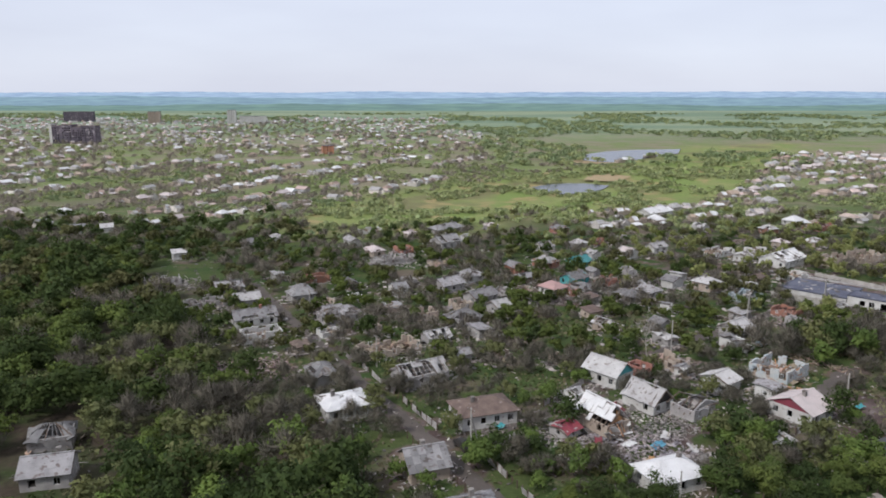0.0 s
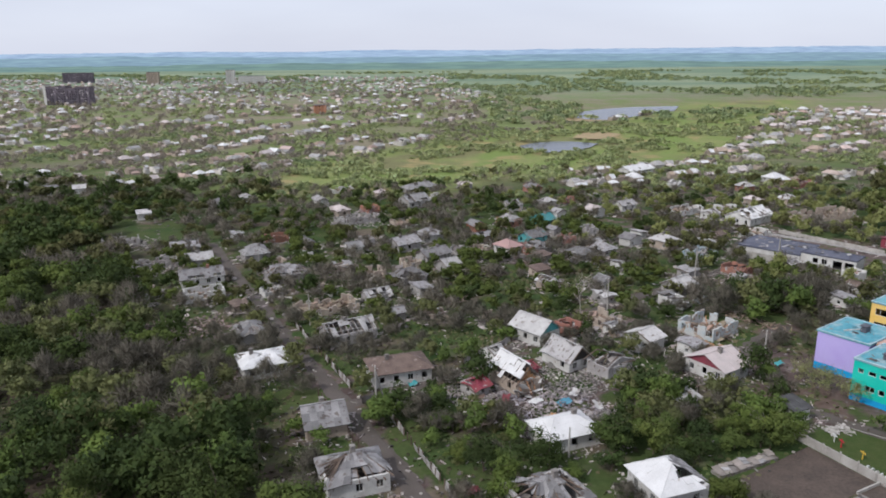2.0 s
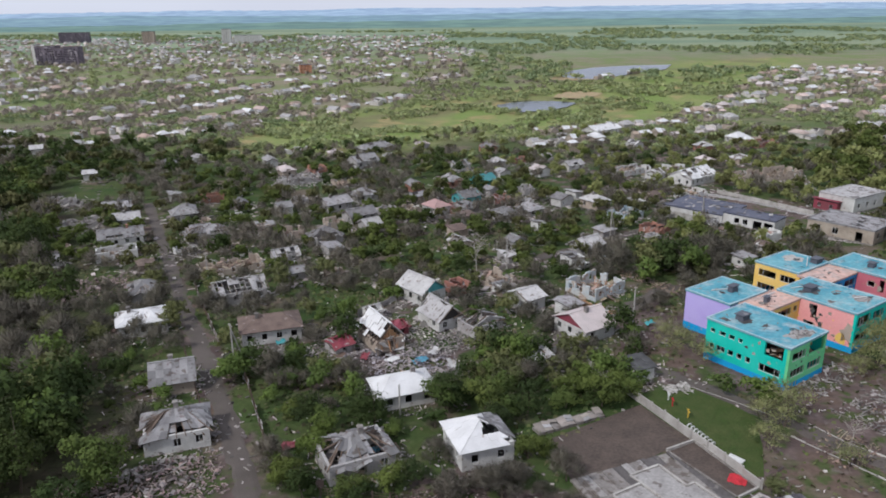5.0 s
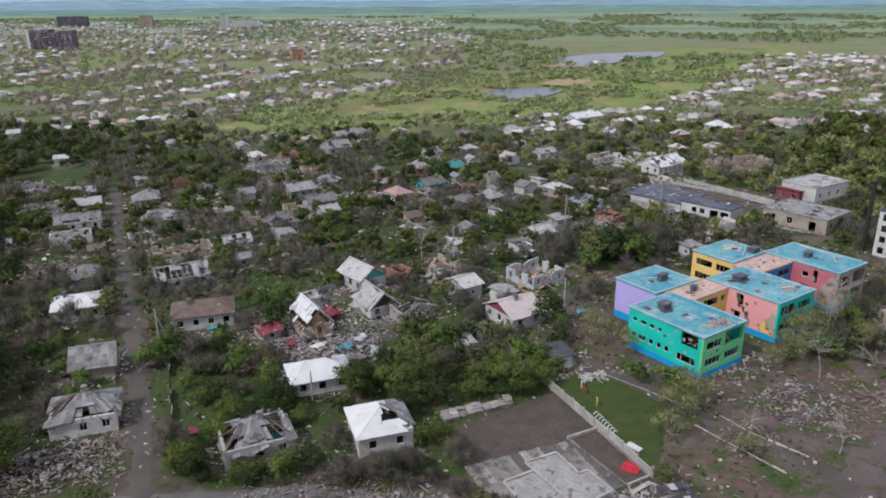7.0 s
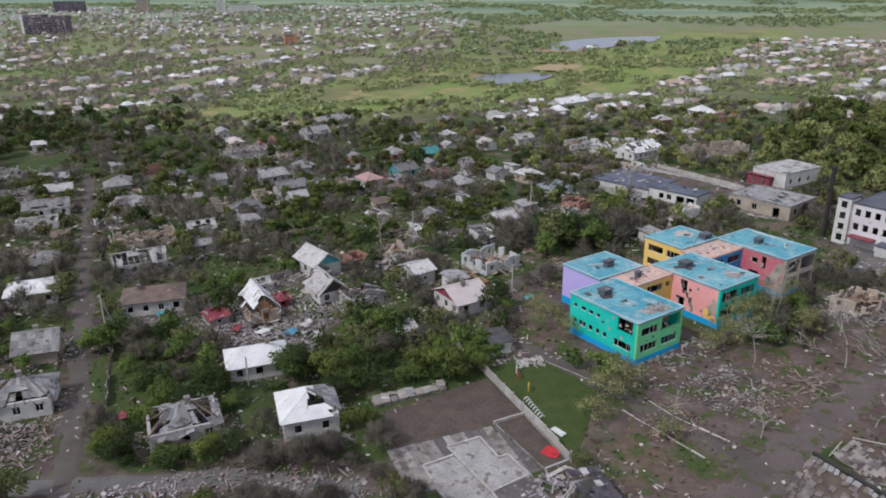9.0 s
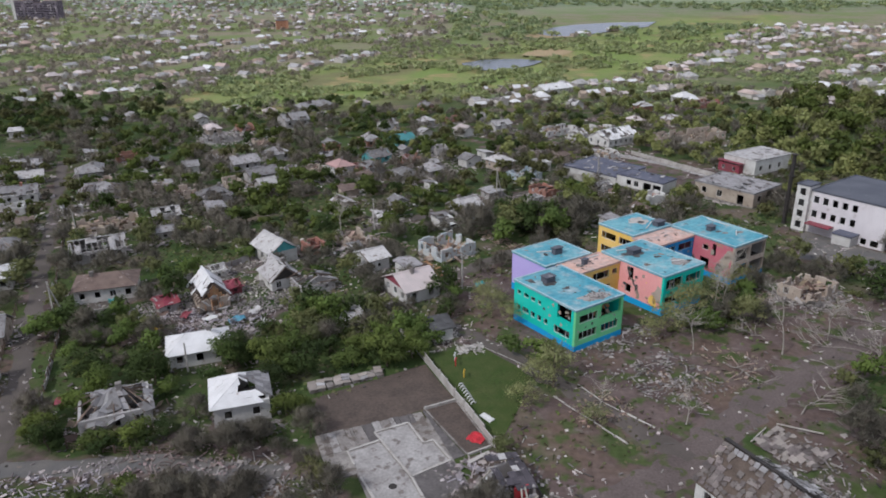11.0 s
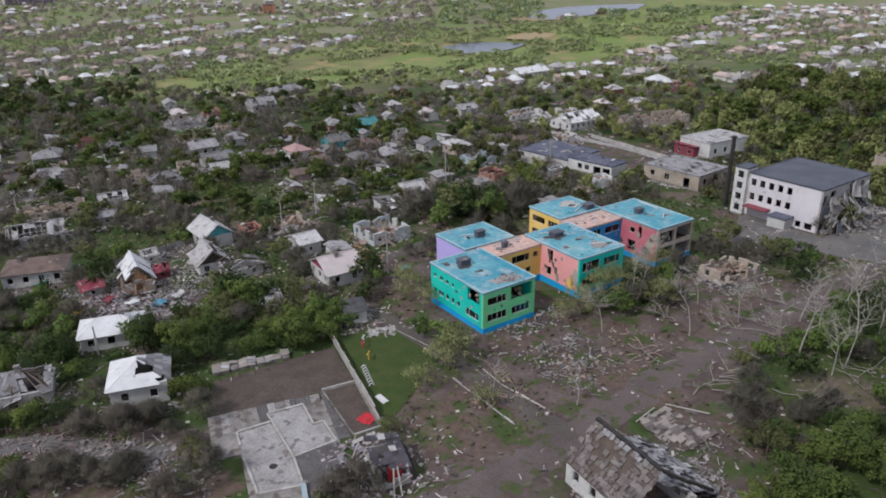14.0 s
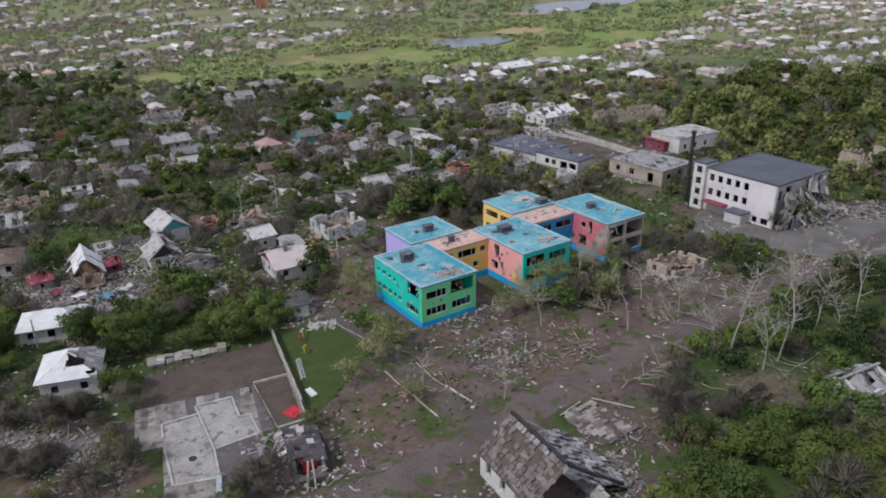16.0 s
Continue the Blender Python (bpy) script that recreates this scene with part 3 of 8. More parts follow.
def ground_material():
    m = bpy.data.materials.new("grass_and_earth")
    m.use_nodes = True
    n, l = m.node_tree.nodes, m.node_tree.links
    bs = n["Principled BSDF"]
    geo = n.new("ShaderNodeNewGeometry")

    def noise_of(s, d=4.0, stretch=None):
        t = n.new("ShaderNodeTexNoise")
        t.inputs["Scale"].default_value, t.inputs["Detail"].default_value = s, d
        if stretch:
            mp = n.new("ShaderNodeMapping")
            mp.inputs["Scale"].default_value = stretch
            mp.inputs["Rotation"].default_value = (0, 0, 0.5)
            l.new(geo.outputs["Position"], mp.inputs["Vector"])
            l.new(mp.outputs[0], t.inputs["Vector"])
        else:
            l.new(geo.outputs["Position"], t.inputs["Vector"])
        return t.outputs["Fac"]

    def rng(v, lo, hi):
        r = n.new("ShaderNodeMapRange")
        r.inputs[1].default_value, r.inputs[2].default_value = lo, hi
        l.new(v, r.inputs[0])
        return r.outputs[0]

    def mix(f, a, b, kind="MIX"):
        x = n.new("ShaderNodeMixRGB")
        x.blend_type = kind
        for k, v in ((0, f), (1, a), (2, b)):
            if isinstance(v, float):
                x.inputs[k].default_value = v
            elif isinstance(v, tuple):
                x.inputs[k].default_value = (*v, 1)
            else:
                l.new(v, x.inputs[k])
        return x.outputs[0]

    def op(kind, a, b):
        x = n.new("ShaderNodeMath")
        x.operation = kind
        for k, v in ((0, a), (1, b)):
            if isinstance(v, float):
                x.inputs[k].default_value = v
            else:
                l.new(v, x.inputs[k])
        return x.outputs[0]

    def attr(name):
        a = n.new("ShaderNodeAttribute")
        a.attribute_name = name
        return a.outputs["Fac"]

    mid, fine, broad = noise_of(0.12), noise_of(1.3, 6.0), noise_of(0.02)
    grass = mix(rng(mid, 0.35, 0.65), (0.048, 0.08, 0.024), (0.075, 0.095, 0.033))
    grass = mix(rng(noise_of(0.07, 6.0), 0.54, 0.64), grass, (0.15, 0.12, 0.09))
    # haze is put into the colours: meadow, outer and fields run paler
    meadow = mix(rng(noise_of(0.03, 6.0), 0.4, 0.6), (0.2, 0.265, 0.075), (0.26, 0.28, 0.105))
    meadow = mix(rng(noise_of(0.016, 6.0), 0.5, 0.6), meadow, (0.2, 0.195, 0.09))
    meadow = mix(rng(noise_of(0.05, 6.0), 0.57, 0.66), meadow, (0.34, 0.28, 0.13))
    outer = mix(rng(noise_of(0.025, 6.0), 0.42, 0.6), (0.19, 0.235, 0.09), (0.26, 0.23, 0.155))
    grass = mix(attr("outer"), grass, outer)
    c = mix(attr("meadow"), grass, meadow)
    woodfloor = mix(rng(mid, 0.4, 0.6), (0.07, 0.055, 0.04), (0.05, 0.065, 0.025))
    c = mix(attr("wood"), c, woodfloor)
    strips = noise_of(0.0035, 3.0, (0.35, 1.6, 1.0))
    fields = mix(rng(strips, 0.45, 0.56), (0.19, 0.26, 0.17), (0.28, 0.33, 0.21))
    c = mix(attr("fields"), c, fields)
    soil = mix(rng(noise_of(0.2, 6.0), 0.38, 0.62), (0.152, 0.115, 0.104), (0.093, 0.067, 0.061))
    soil = mix(rng(noise_of(0.09, 6.0), 0.5, 0.62), soil, (0.14, 0.1, 0.078))
    soil = mix(rng(noise_of(0.5, 6.0), 0.6, 0.7), soil, (0.2, 0.17, 0.152))
    soil = mix(rng(noise_of(0.35, 6.0), 0.52, 0.62), soil, (0.075, 0.095, 0.035))
    edge = op("ADD", attr("bare"), op("MULTIPLY", op("SUBTRACT", noise_of(0.16, 6.0), 0.5), 2.6))
    c = mix(rng(edge, 0.35, 0.6), c, soil)
    c = mix(0.4, c, rng(fine, 0.2, 0.75), "MULTIPLY")
    l.new(c, bs.inputs["Base Color"])
    bs.inputs["Roughness"].default_value = 0.95
    bs.inputs["Specular IOR Level"].default_value = 0.1
    b = n.new("ShaderNodeBump")
    b.inputs["Strength"].default_value, b.inputs["Distance"].default_value = 0.6, 0.25
    l.new(fine, b.inputs["Height"])
    l.new(b.outputs[0], bs.inputs["Normal"])
    return m


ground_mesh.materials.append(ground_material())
ground = tagged(new("ground", ground_mesh), "grassy village ground with bare earth, sloping to a valley", "ground", kind="structure")


# ---- mesh helpers ----
def part(name, bm, material, parent=None, label=""):
    me = bpy.data.meshes.new(name)
    bm.to_mesh(me)
    bm.free()
    me.materials.append(material)
    ob = new(name, me)
    ob.parent = parent
    return tagged(ob, label)


def mesh_part(name, verts, polys, material, parent=None, label=""):
    me = bpy.data.meshes.new(name)
    me.from_pydata([tuple(v) for v in verts], [], polys)
    me.materials.append(material)
    ob = new(name, me)
    ob.parent = parent
    return tagged(ob, label)


BOX = ((0, 3, 2, 1), (4, 5, 6, 7), (0, 1, 5, 4), (1, 2, 6, 5), (2, 3, 7, 6), (3, 0, 4, 7))


class Soup:
    """Collects boxes, prisms and faces into one mesh."""

    def __init__(self):
        self.v, self.f = [], []

    def hexa(self, pts):
        k = len(self.v)
        self.v += [tuple(p) for p in pts]
        self.f += [tuple(k + i for i in q) for q in BOX]

    def box(self, x0, x1, y0, y1, z0, z1):
        self.hexa([(x0, y0, z0), (x1, y0, z0), (x1, y1, z0), (x0, y1, z0), (x0, y0, z1), (x1, y0, z1), (x1, y1, z1), (x0, y1, z1)])

    def turned(self, m, sx, sy, sz):
        self.hexa([m @ Vector((a * sx / 2, b * sy / 2, c * sz / 2)) for c in (-1, 1) for a, b in ((-1, -1), (1, -1), (1, 1), (-1, 1))])

    def beam(self, a, b, w, h=None):
        a, b = Vector(a), Vector(b)
        d = b - a
        m = Matrix.Translation((a + b) / 2) @ d.to_track_quat("X", "Z").to_matrix().to_4x4()
        self.turned(m, d.length, w, h or w)

    def limb(self, a, b, ra, rb, sides=5):
        a, b = Vector(a), Vector(b)
        q = (b - a).to_track_quat("Z", "Y").to_matrix()
        k = len(self.v)
        for c, r in ((a, ra), (b, rb)):
            for i in range(sides):
                t = 2 * math.pi * i / sides
                self.v.append(tuple(c + q @ Vector((r * math.cos(t), r * math.sin(t), 0))))
        for i in range(sides):
            j = (i + 1) % sides
            self.f.append((k + i, k + j, k + sides + j, k + sides + i))
        self.f.append(tuple(k + sides + i for i in range(sides)))

    def chain(self, pts, radii, sides=6):
        """A bent tapering limb whose lengths share their rings."""
        pts = [Vector(p) for p in pts]
        k = len(self.v)
        for i, (p, r) in enumerate(zip(pts, radii)):
            q = (pts[min(i + 1, len(pts) - 1)] - pts[max(i - 1, 0)]).to_track_quat("Z", "Y").to_matrix()
            self.v += [tuple(p + q @ Vector((r * math.cos(6.2832 * j / sides), r * math.sin(6.2832 * j / sides), 0))) for j in range(sides)]
        for i in range(len(pts) - 1):
            a, b = k + i * sides, k + (i + 1) * sides
            self.f += [(a + j, a + (j + 1) % sides, b + (j + 1) % sides, b + j) for j in range(sides)]
        self.f.append(tuple(k + (len(pts) - 1) * sides + j for j in range(sides)))

    def face(self, pts):
        k = len(self.v)
        self.v += [tuple(p) for p in pts]
        self.f.append(tuple(range(k, k + len(pts))))

    def put(self, name, material, parent=None, label="", weld=False):
        ob = mesh_part(name, self.v, self.f, material, parent, label)
        if weld:
            bm = bmesh.new()
            bm.from_mesh(ob.data)
            bmesh.ops.remove_doubles(bm, verts=bm.verts, dist=0.004)
            bm.to_mesh(ob.data)
            bm.free()
        return ob


def thing(name, x, y, rot, label, category, group="", kind="", z=None):
    e = new(name)
    e.empty_display_size = 0.3
    e.matrix_world = pose(x, y, float(height(x, y)) if z is None else z, 0, 0, rot)
    return tagged(e, label, category, group, kind)


def ribbon(name, line, width, material, label, lift=0.06, kind="structure", category="road"):
    """A road draped on the ground, with uneven edges."""
    rng = random.Random(name)
    pts = []
    for (xa, ya), (xb, yb) in zip(line, line[1:]):
        k = max(1, int(math.hypot(xb - xa, yb - ya) / 1.6))
        pts += [(xa + (xb - xa) * i / k, ya + (yb - ya) * i / k) for i in range(k)]
    pts.append(line[-1])
    v, f = [], []
    rows = 5
    for i, (x, y) in enumerate(pts):
        xa, ya = pts[max(0, i - 2)]
        xb, yb = pts[min(len(pts) - 1, i + 2)]
        d = math.hypot(xb - xa, yb - ya)
        ux, uy = -(yb - ya) / d, (xb - xa) / d
        for j in range(rows):
            s = (j / (rows - 1) - 0.5) * width
            if j in (0, rows - 1):
                s *= 1 + rng.uniform(-0.3, 0.3)
            px_, py_ = x + ux * s, y + uy * s
            v.append((px_, py_, float(height(px_, py_)) + lift - (0.1 if j in (0, rows - 1) else 0)))
        if i:
            k = (i - 1) * rows
            f += [(k + j + 1, k + j, k + rows + j, k + rows + j + 1) for j in range(rows - 1)]
    return tagged(mesh_part(name, v, f, material), label, category, kind=kind)


def patch(name, poly, material, label, category, lift=0.05, step=2.0, kind="structure"):
    """A flat patch of ground cover draped on the ground."""
    bm = bmesh.new()
    bm.faces.new([bm.verts.new((x, y, 0)) for x, y in poly])
    xs, ys = [p[0] for p in poly], [p[1] for p in poly]
    for k, (lo, hi) in enumerate(((min(xs), max(xs)), (min(ys), max(ys)))):
        for c in np.arange(lo + step, hi, step):
            no = (1, 0, 0) if k == 0 else (0, 1, 0)
            co = (c, 0, 0) if k == 0 else (0, c, 0)
            bmesh.ops.bisect_plane(bm, geom=bm.verts[:] + bm.edges[:] + bm.faces[:], plane_co=co, plane_no=no)
    for v in bm.verts:
        v.co.z = float(height(v.co.x, v.co.y)) + lift
    bmesh.ops.recalc_face_normals(bm, faces=bm.faces)
    if sum(f.normal.z for f in bm.faces) < 0:
        bmesh.ops.reverse_faces(bm, faces=bm.faces)
    return tagged(part(name, bm, material), label, category, kind=kind)


ribbon("road_street", STREET, 3.6, M["dirt"], "narrow dusty village street between the houses")
ribbon("road_cross", CROSS, 3.4, M["dirt"], "dirt cross street littered with debris", 0.07)
ribbon("road_lane", LANE, 4.0, M["dirt"], "short dirt lane beside the red-gabled house", 0.08)
ribbon("road_main", ROAD, 5.6, M["dust"], "wide dusty road strewn with rubble and branches", 0.065)
ribbon("road_near", NEARLANE, 4.0, M["asphalt"], "grey lane between the garden plots", 0.055)
ribbon("road_depot", [(104, 244), (114, 233), (129, 215.5), (139.3, 197.4), (147, 186)], 4.2, M["worn_screed"], "pale concrete lane past the depot yard", 0.07)
patch("pavement_school", SCHOOLYARD, M["asphalt"], "worn grey asphalt yard beside the school", "pavement", 0.04)


def water(name, poly, label):
    z = float(height(np.mean([p[0] for p in poly]), np.mean([p[1] for p in poly]))) - 0.35
    out = []
    cx, cy = np.mean([p[0] for p in poly]), np.mean([p[1] for p in poly])
    for x, y in poly:
        out.append((cx + (x - cx) * 1.08, cy + (y - cy) * 1.08, z))
    return tagged(mesh_part(name, out, [tuple(range(len(out)))[::-1]], M["water"]), label, "water", kind="structure")


patch("ground_reeds", [(106, 549), (112, 566), (120, 577), (133, 582), (147, 568), (134, 546), (122, 541), (114, 545)], M["sand"], "sandy reed bed beside the pond", "ground", 0.3, 8)
patch("ground_shore", [(116, 664), (126, 690), (136, 668), (156, 657), (142, 647), (120, 652)], M["sand"], "sandy reed bed at the lake's end", "ground", 0.3, 8)
water("water_pond", POND, "small still grey-blue pond in the valley meadow")
water("water_lake", LAKE, "long grey-blue lake in the valley")


# ---- the far hills ----
def ridge(name, y, top, wave, colour, glow, seed, label):
    """A line of far hills, with a slope towards the viewer; haze is put into its blue colour and glow."""
    m = bpy.data.materials.new(name)
    m.use_nodes = True
    b = m.node_tree.nodes["Principled BSDF"]
    nt, lk = m.node_tree.nodes, m.node_tree.links
    geo, mp, tex, mx = (nt.new("ShaderNode" + k) for k in ("NewGeometry", "Mapping", "TexNoise", "MixRGB"))
    mp.inputs["Scale"].default_value = (0.0022, 0.004, 0.05)
    tex.inputs["Detail"].default_value = 6.0
    fac = nt.new("ShaderNodeMapRange")
    fac.inputs[1].default_value, fac.inputs[2].default_value = 0.4, 0.62
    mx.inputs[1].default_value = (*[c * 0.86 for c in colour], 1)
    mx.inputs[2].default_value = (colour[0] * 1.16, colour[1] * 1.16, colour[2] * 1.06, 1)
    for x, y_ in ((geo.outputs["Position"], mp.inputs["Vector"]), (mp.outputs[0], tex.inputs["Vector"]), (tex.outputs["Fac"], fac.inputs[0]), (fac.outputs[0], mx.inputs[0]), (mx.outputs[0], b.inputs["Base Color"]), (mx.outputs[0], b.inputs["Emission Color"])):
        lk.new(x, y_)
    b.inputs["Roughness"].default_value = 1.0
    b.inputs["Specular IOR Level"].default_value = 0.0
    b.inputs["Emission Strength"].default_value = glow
    v, f = [], []
    xs = np.linspace(-4200, 4200, 520)
    for i, x in enumerate(xs):
        h = top + wave * (noise.noise(Vector((x * 0.0012, seed, 0.2))) + 0.35 * noise.noise(Vector((x * 0.007, seed, 3.2))) + 0.2 * noise.noise(Vector((x * 0.03, seed, 5.2))))
        z0 = float(height(x, y - 160)) - 1
        v += [(x, y - 160, z0), (x, y - 60, (z0 + h) * 0.5), (x, y, h), (x, y + 120, z0 - 20)]
        if i:
            k = 4 * i
            f += [(k - 4 + j, k + j, k + j + 1, k - 3 + j) for j in range(3)]
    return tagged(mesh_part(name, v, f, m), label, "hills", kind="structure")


# bluer with each line back: painted haze, helped by emission
ridge("backdrop_near_hills", 2500, 16, 9, (0.11, 0.165, 0.15), 0.45, 1.3, "low wooded hills beyond the valley, haze painted in as blue-green")
ridge("backdrop_middle_hills", 3300, 38, 10, (0.14, 0.2, 0.24), 0.5, 4.7, "hills in the distance, haze painted in as blue")
ridge("backdrop_far_hills", 4300, 62, 12, (0.2, 0.26, 0.345), 0.5, 8.1, "hills on the horizon, haze painted in as pale blue")

# ---- walls and houses ----
def wall_run(soup, length, z0, z1, thick, holes, ragged=0.0, rng=None, trim=0.0):
    """Boxes of a wall along +x from 0 to length, outer face at y=0, inner at y=thick. holes: (xa, xb, za, zb), not overlapping in x unless stacked."""
    cuts = sorted({trim, length - trim, *[h[0] for h in holes], *[h[1] for h in holes]})
    out = []
    for a, b in zip(cuts, cuts[1:]):
        if b - a < 0.02 or a < trim - 0.01 or b > length - trim + 0.01:
            continue
        gaps = sorted((h[2], h[3]) for h in holes if h[0] <= a + 0.01 and h[1] >= b - 0.01)
        strips = [(a, b)]
        if ragged:
            k = max(1, int((b - a) / 0.8))
            strips = [(a + (b - a) * i / k, a + (b - a) * (i + 1) / k) for i in range(k)]
        for sa, sb in strips:
            top = z1
            if ragged:
                top = z1 - (z1 - z0) * ragged * max(0.0, noise.noise(Vector((sa * 0.45 + z1 * 7.7 + length, length * 3.1, 0.5 + ragged))) * 1.5 + 0.15) - rng.uniform(0, 0.2)
            lo = z0
            for ga, gb in gaps:
                if min(ga, top) > lo:
                    soup.box(sa, sb, 0, thick, lo, min(ga, top))
                lo = gb
            if top > lo + 0.05:
                soup.box(sa, sb, 0, thick, lo, top)
    return out


def move(soup, m, start):
    """Turn the vertices added since start by the matrix m."""
    for i in range(start, len(soup.v)):
        soup.v[i] = tuple(m @ Vector(soup.v[i]))


def window(parent, m, w, h, broken, rng, cols=2):
    """A timber window frame in an opening; x along the wall, z up, at the outer face."""
    s = Soup()
    t = 0.07
    s.box(0, w, 0.08, 0.16, 0, t)
    s.box(0, w, 0.08, 0.16, h - t, h)
    s.box(0, t, 0.08, 0.16, t, h - t)
    s.box(w - t, w, 0.08, 0.16, t, h - t)
    for i in range(1, cols):
        if rng.random() > broken:
            s.box(w * i / cols - 0.03, w * i / cols + 0.03, 0.08, 0.16, t, h - t)
    ob = s.put("window_frame", M["frame"], parent)
    ob.matrix_parent_inverse = Matrix()
    ob.matrix_basis = m
    return ob


def roof_plane(soup, rafters, a, b, c, d, dmg, rng, cell=1.0, thick=0.07, seed=0.0, battens=False):
    """A sheeted roof slope from eave a-b to ridge d-c, cell by cell; holes where dmg is high."""
    a, b, c, d = (Vector(p) for p in (a, b, c, d))
    nrm = (b - a).cross(d - a).normalized()
    if nrm.z < 0:
        nrm = -nrm
    run = max((b - a).length, (c - d).length)
    rise = max((d - a).length, (c - b).length)
    nu, nv = max(2, int(run / cell)), max(2, int(rise / (cell * 1.3)))

    def at(u, v):
        return (a.lerp(b, u)).lerp(d.lerp(c, u), v)

    for i in range(nu):
        for j in range(nv):
            u, v = (i + 0.5) / nu, (j + 0.5) / nv
            hole = noise.noise(at(u, v) * 0.33 + Vector((seed, seed * 0.7, 0))) * 0.62 + 0.5 + rng.uniform(-0.07, 0.07)
            if hole < dmg:
                if battens:
                    c0, c1, c2, c3 = at(i / nu, j / nv), at((i + 1) / nu, j / nv), at((i + 1) / nu, (j + 1) / nv), at(i / nu, (j + 1) / nv)
                    for p, q, o in ((c0, c1, c3 - c0), (c0, c3, c1 - c0)):
                        w = o.normalized() * 0.09
                        soup.hexa([p, q, q + w, p + w, p + nrm * 0.05, q + nrm * 0.05, q + w + nrm * 0.05, p + w + nrm * 0.05])
                continue
            lift = nrm * (rng.uniform(0, 0.035) + thick + (0.02 if (i + j) % 2 else 0))
            sag = Vector((0, 0, -0.35 if hole < dmg + 0.07 and dmg > 0.1 and not battens else 0)) * rng.random()
            q = [at(i / nu, j / nv), at((i + 1) / nu, j / nv), at((i + 1) / nu, (j + 1) / nv), at(i / nu, (j + 1) / nv)]
            soup.hexa([p + sag for p in q] + [p + lift + sag for p in q])
    if rafters is not None and dmg > 0.08:
        for i in range(nu + 1):
            if rng.random() < 0.85:
                p, q = at(i / nu, 0) - nrm * 0.1, at(i / nu, 1) - nrm * 0.1
                if (q - p).length > 0.5:
                    rafters.beam(p, p.lerp(q, 1.0 if rng.random() < 0.75 else rng.uniform(0.4, 0.9)), 0.1, 0.14)


HOUSES = []
WORDS = {"white": "whitewashed", "grey": "grey plastered", "tan": "tan plastered", "brick": "brick", "wood": "timber-boarded", "maroon": "maroon-painted", "bluegrey": "blue-grey", "paleblue": "pale blue", "tealwall": "teal-boarded",
         "slate": "grey slate", "pale": "pale slate", "pink": "faded pink", "pinkish": "pale pinkish", "teal": "teal", "soil": "burnt-out", "char": "charred"}


def house(x, y, rot, w, d, wh, roof, wall, cover, dmg, pitch=0.0, gable_mat=None, label=""):
    """A village house. rot turns its long side; w along it, d across; roof: hip, gable, flat or none."""
    rng = random.Random(int(x * 10) * 7919 + int(y * 10))
    HOUSES.append((x, y, max(w, d) / 2))
    small = w * d < 32
    ruined = roof == "none" or dmg > 0.4
    kind = "shed" if small else ("ruined_house" if ruined else "house")
    if not label:
        if roof == "none":
            label = f"roofless ruined {WORDS.get(wall, wall)} house full of rubble"
        else:
            state = "intact" if dmg < 0.08 else ("holed" if dmg < 0.3 else "shattered")
            label = f"{WORDS.get(wall, wall)} {'shed' if small else 'house'} with a {state} {WORDS.get(cover, cover)} {roof} roof"
    h = thing(kind, x, y, rot, label, "shed" if small else "house", "village houses")
    h.location.z -= 0.12
    th = 0.35
    ragged = 0.75 if roof == "none" else (0.25 if dmg > 0.5 else 0.0)
    wall_m = M[wall]
    # each side: length, matrix that lays +x along it with the outside at -y
    sides = ((w, Matrix.Translation((-w / 2, -d / 2, 0))), (d, Matrix.Translation((w / 2, -d / 2, 0)) @ Matrix.Rotation(math.pi / 2, 4, "Z")),
             (w, Matrix.Translation((w / 2, d / 2, 0)) @ Matrix.Rotation(math.pi, 4, "Z")), (d, Matrix.Translation((-w / 2, d / 2, 0)) @ Matrix.Rotation(-math.pi / 2, 4, "Z")))
    walls = Soup()
    for k, (length, m) in enumerate(sides):
        n = max(1, int((length - 0.6) / 2.3))
        ww, hh = (0.95, 1.15) if not small else (0.7, 0.8)
        holes = []
        for i in range(n):
            cx = length * (i + 0.5) / n
            if k == 1 and i == 0:
                holes.append((cx - 0.5, cx + 0.5, 0.25, 2.15 if wh > 2.3 else 1.8))
            elif rng.random() < 0.85:
                holes.append((cx - ww / 2, cx + ww / 2, wh * 0.36, wh * 0.36 + hh))
        start = len(walls.v)
        # corners: the two end walls sit between the long ones
        wall_run(walls, length, 0, wh, th, holes, ragged, rng, th if k % 2 else 0.0)
        move(walls, m, start)
        for a, b, za, zb in holes:
            if rng.random() > 0.25 and not (ruined and rng.random() < 0.5):
                window(h, m @ Matrix.Translation((a, 0, za)), b - a, zb - za, 0.4, rng)
    walls.put("wall", wall_m, h, weld=True)
    floor = Soup()
    floor.box(-w / 2 + th, w / 2 - th, -d / 2 + th, d / 2 - th, 0, 0.3)
    # roofed rooms get a black floor, their dimness painted in
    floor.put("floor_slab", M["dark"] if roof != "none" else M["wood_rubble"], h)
    if not small:
        plinth = Soup()
        plinth.box(-w / 2 - 0.06, w / 2 + 0.06, -d / 2 - 0.06, d / 2 + 0.06, -0.4, 0.28)
        plinth.put("plinth", M["concrete"], h)
    o = 0.4
    W, D = w / 2 + o, d / 2 + o
    sheets, raft = Soup(), Soup()
    seed = rng.uniform(0, 90)
    joined = not (y < 118 and x > -25)
    r = pitch or min(2.3, min(w, d) * 0.29)
    if roof in ("hip", "gable"):
        e = wh - 0.12
        rx = max(0.3, w / 2 - d * 0.42) if roof == "hip" else W
        top = e + r
        along = w >= d or roof == "gable"
        if along:
            ridge = ((-rx, 0, top), (rx, 0, top))
            c = ((-W, -D, e), (W, -D, e), (W, D, e), (-W, D, e))
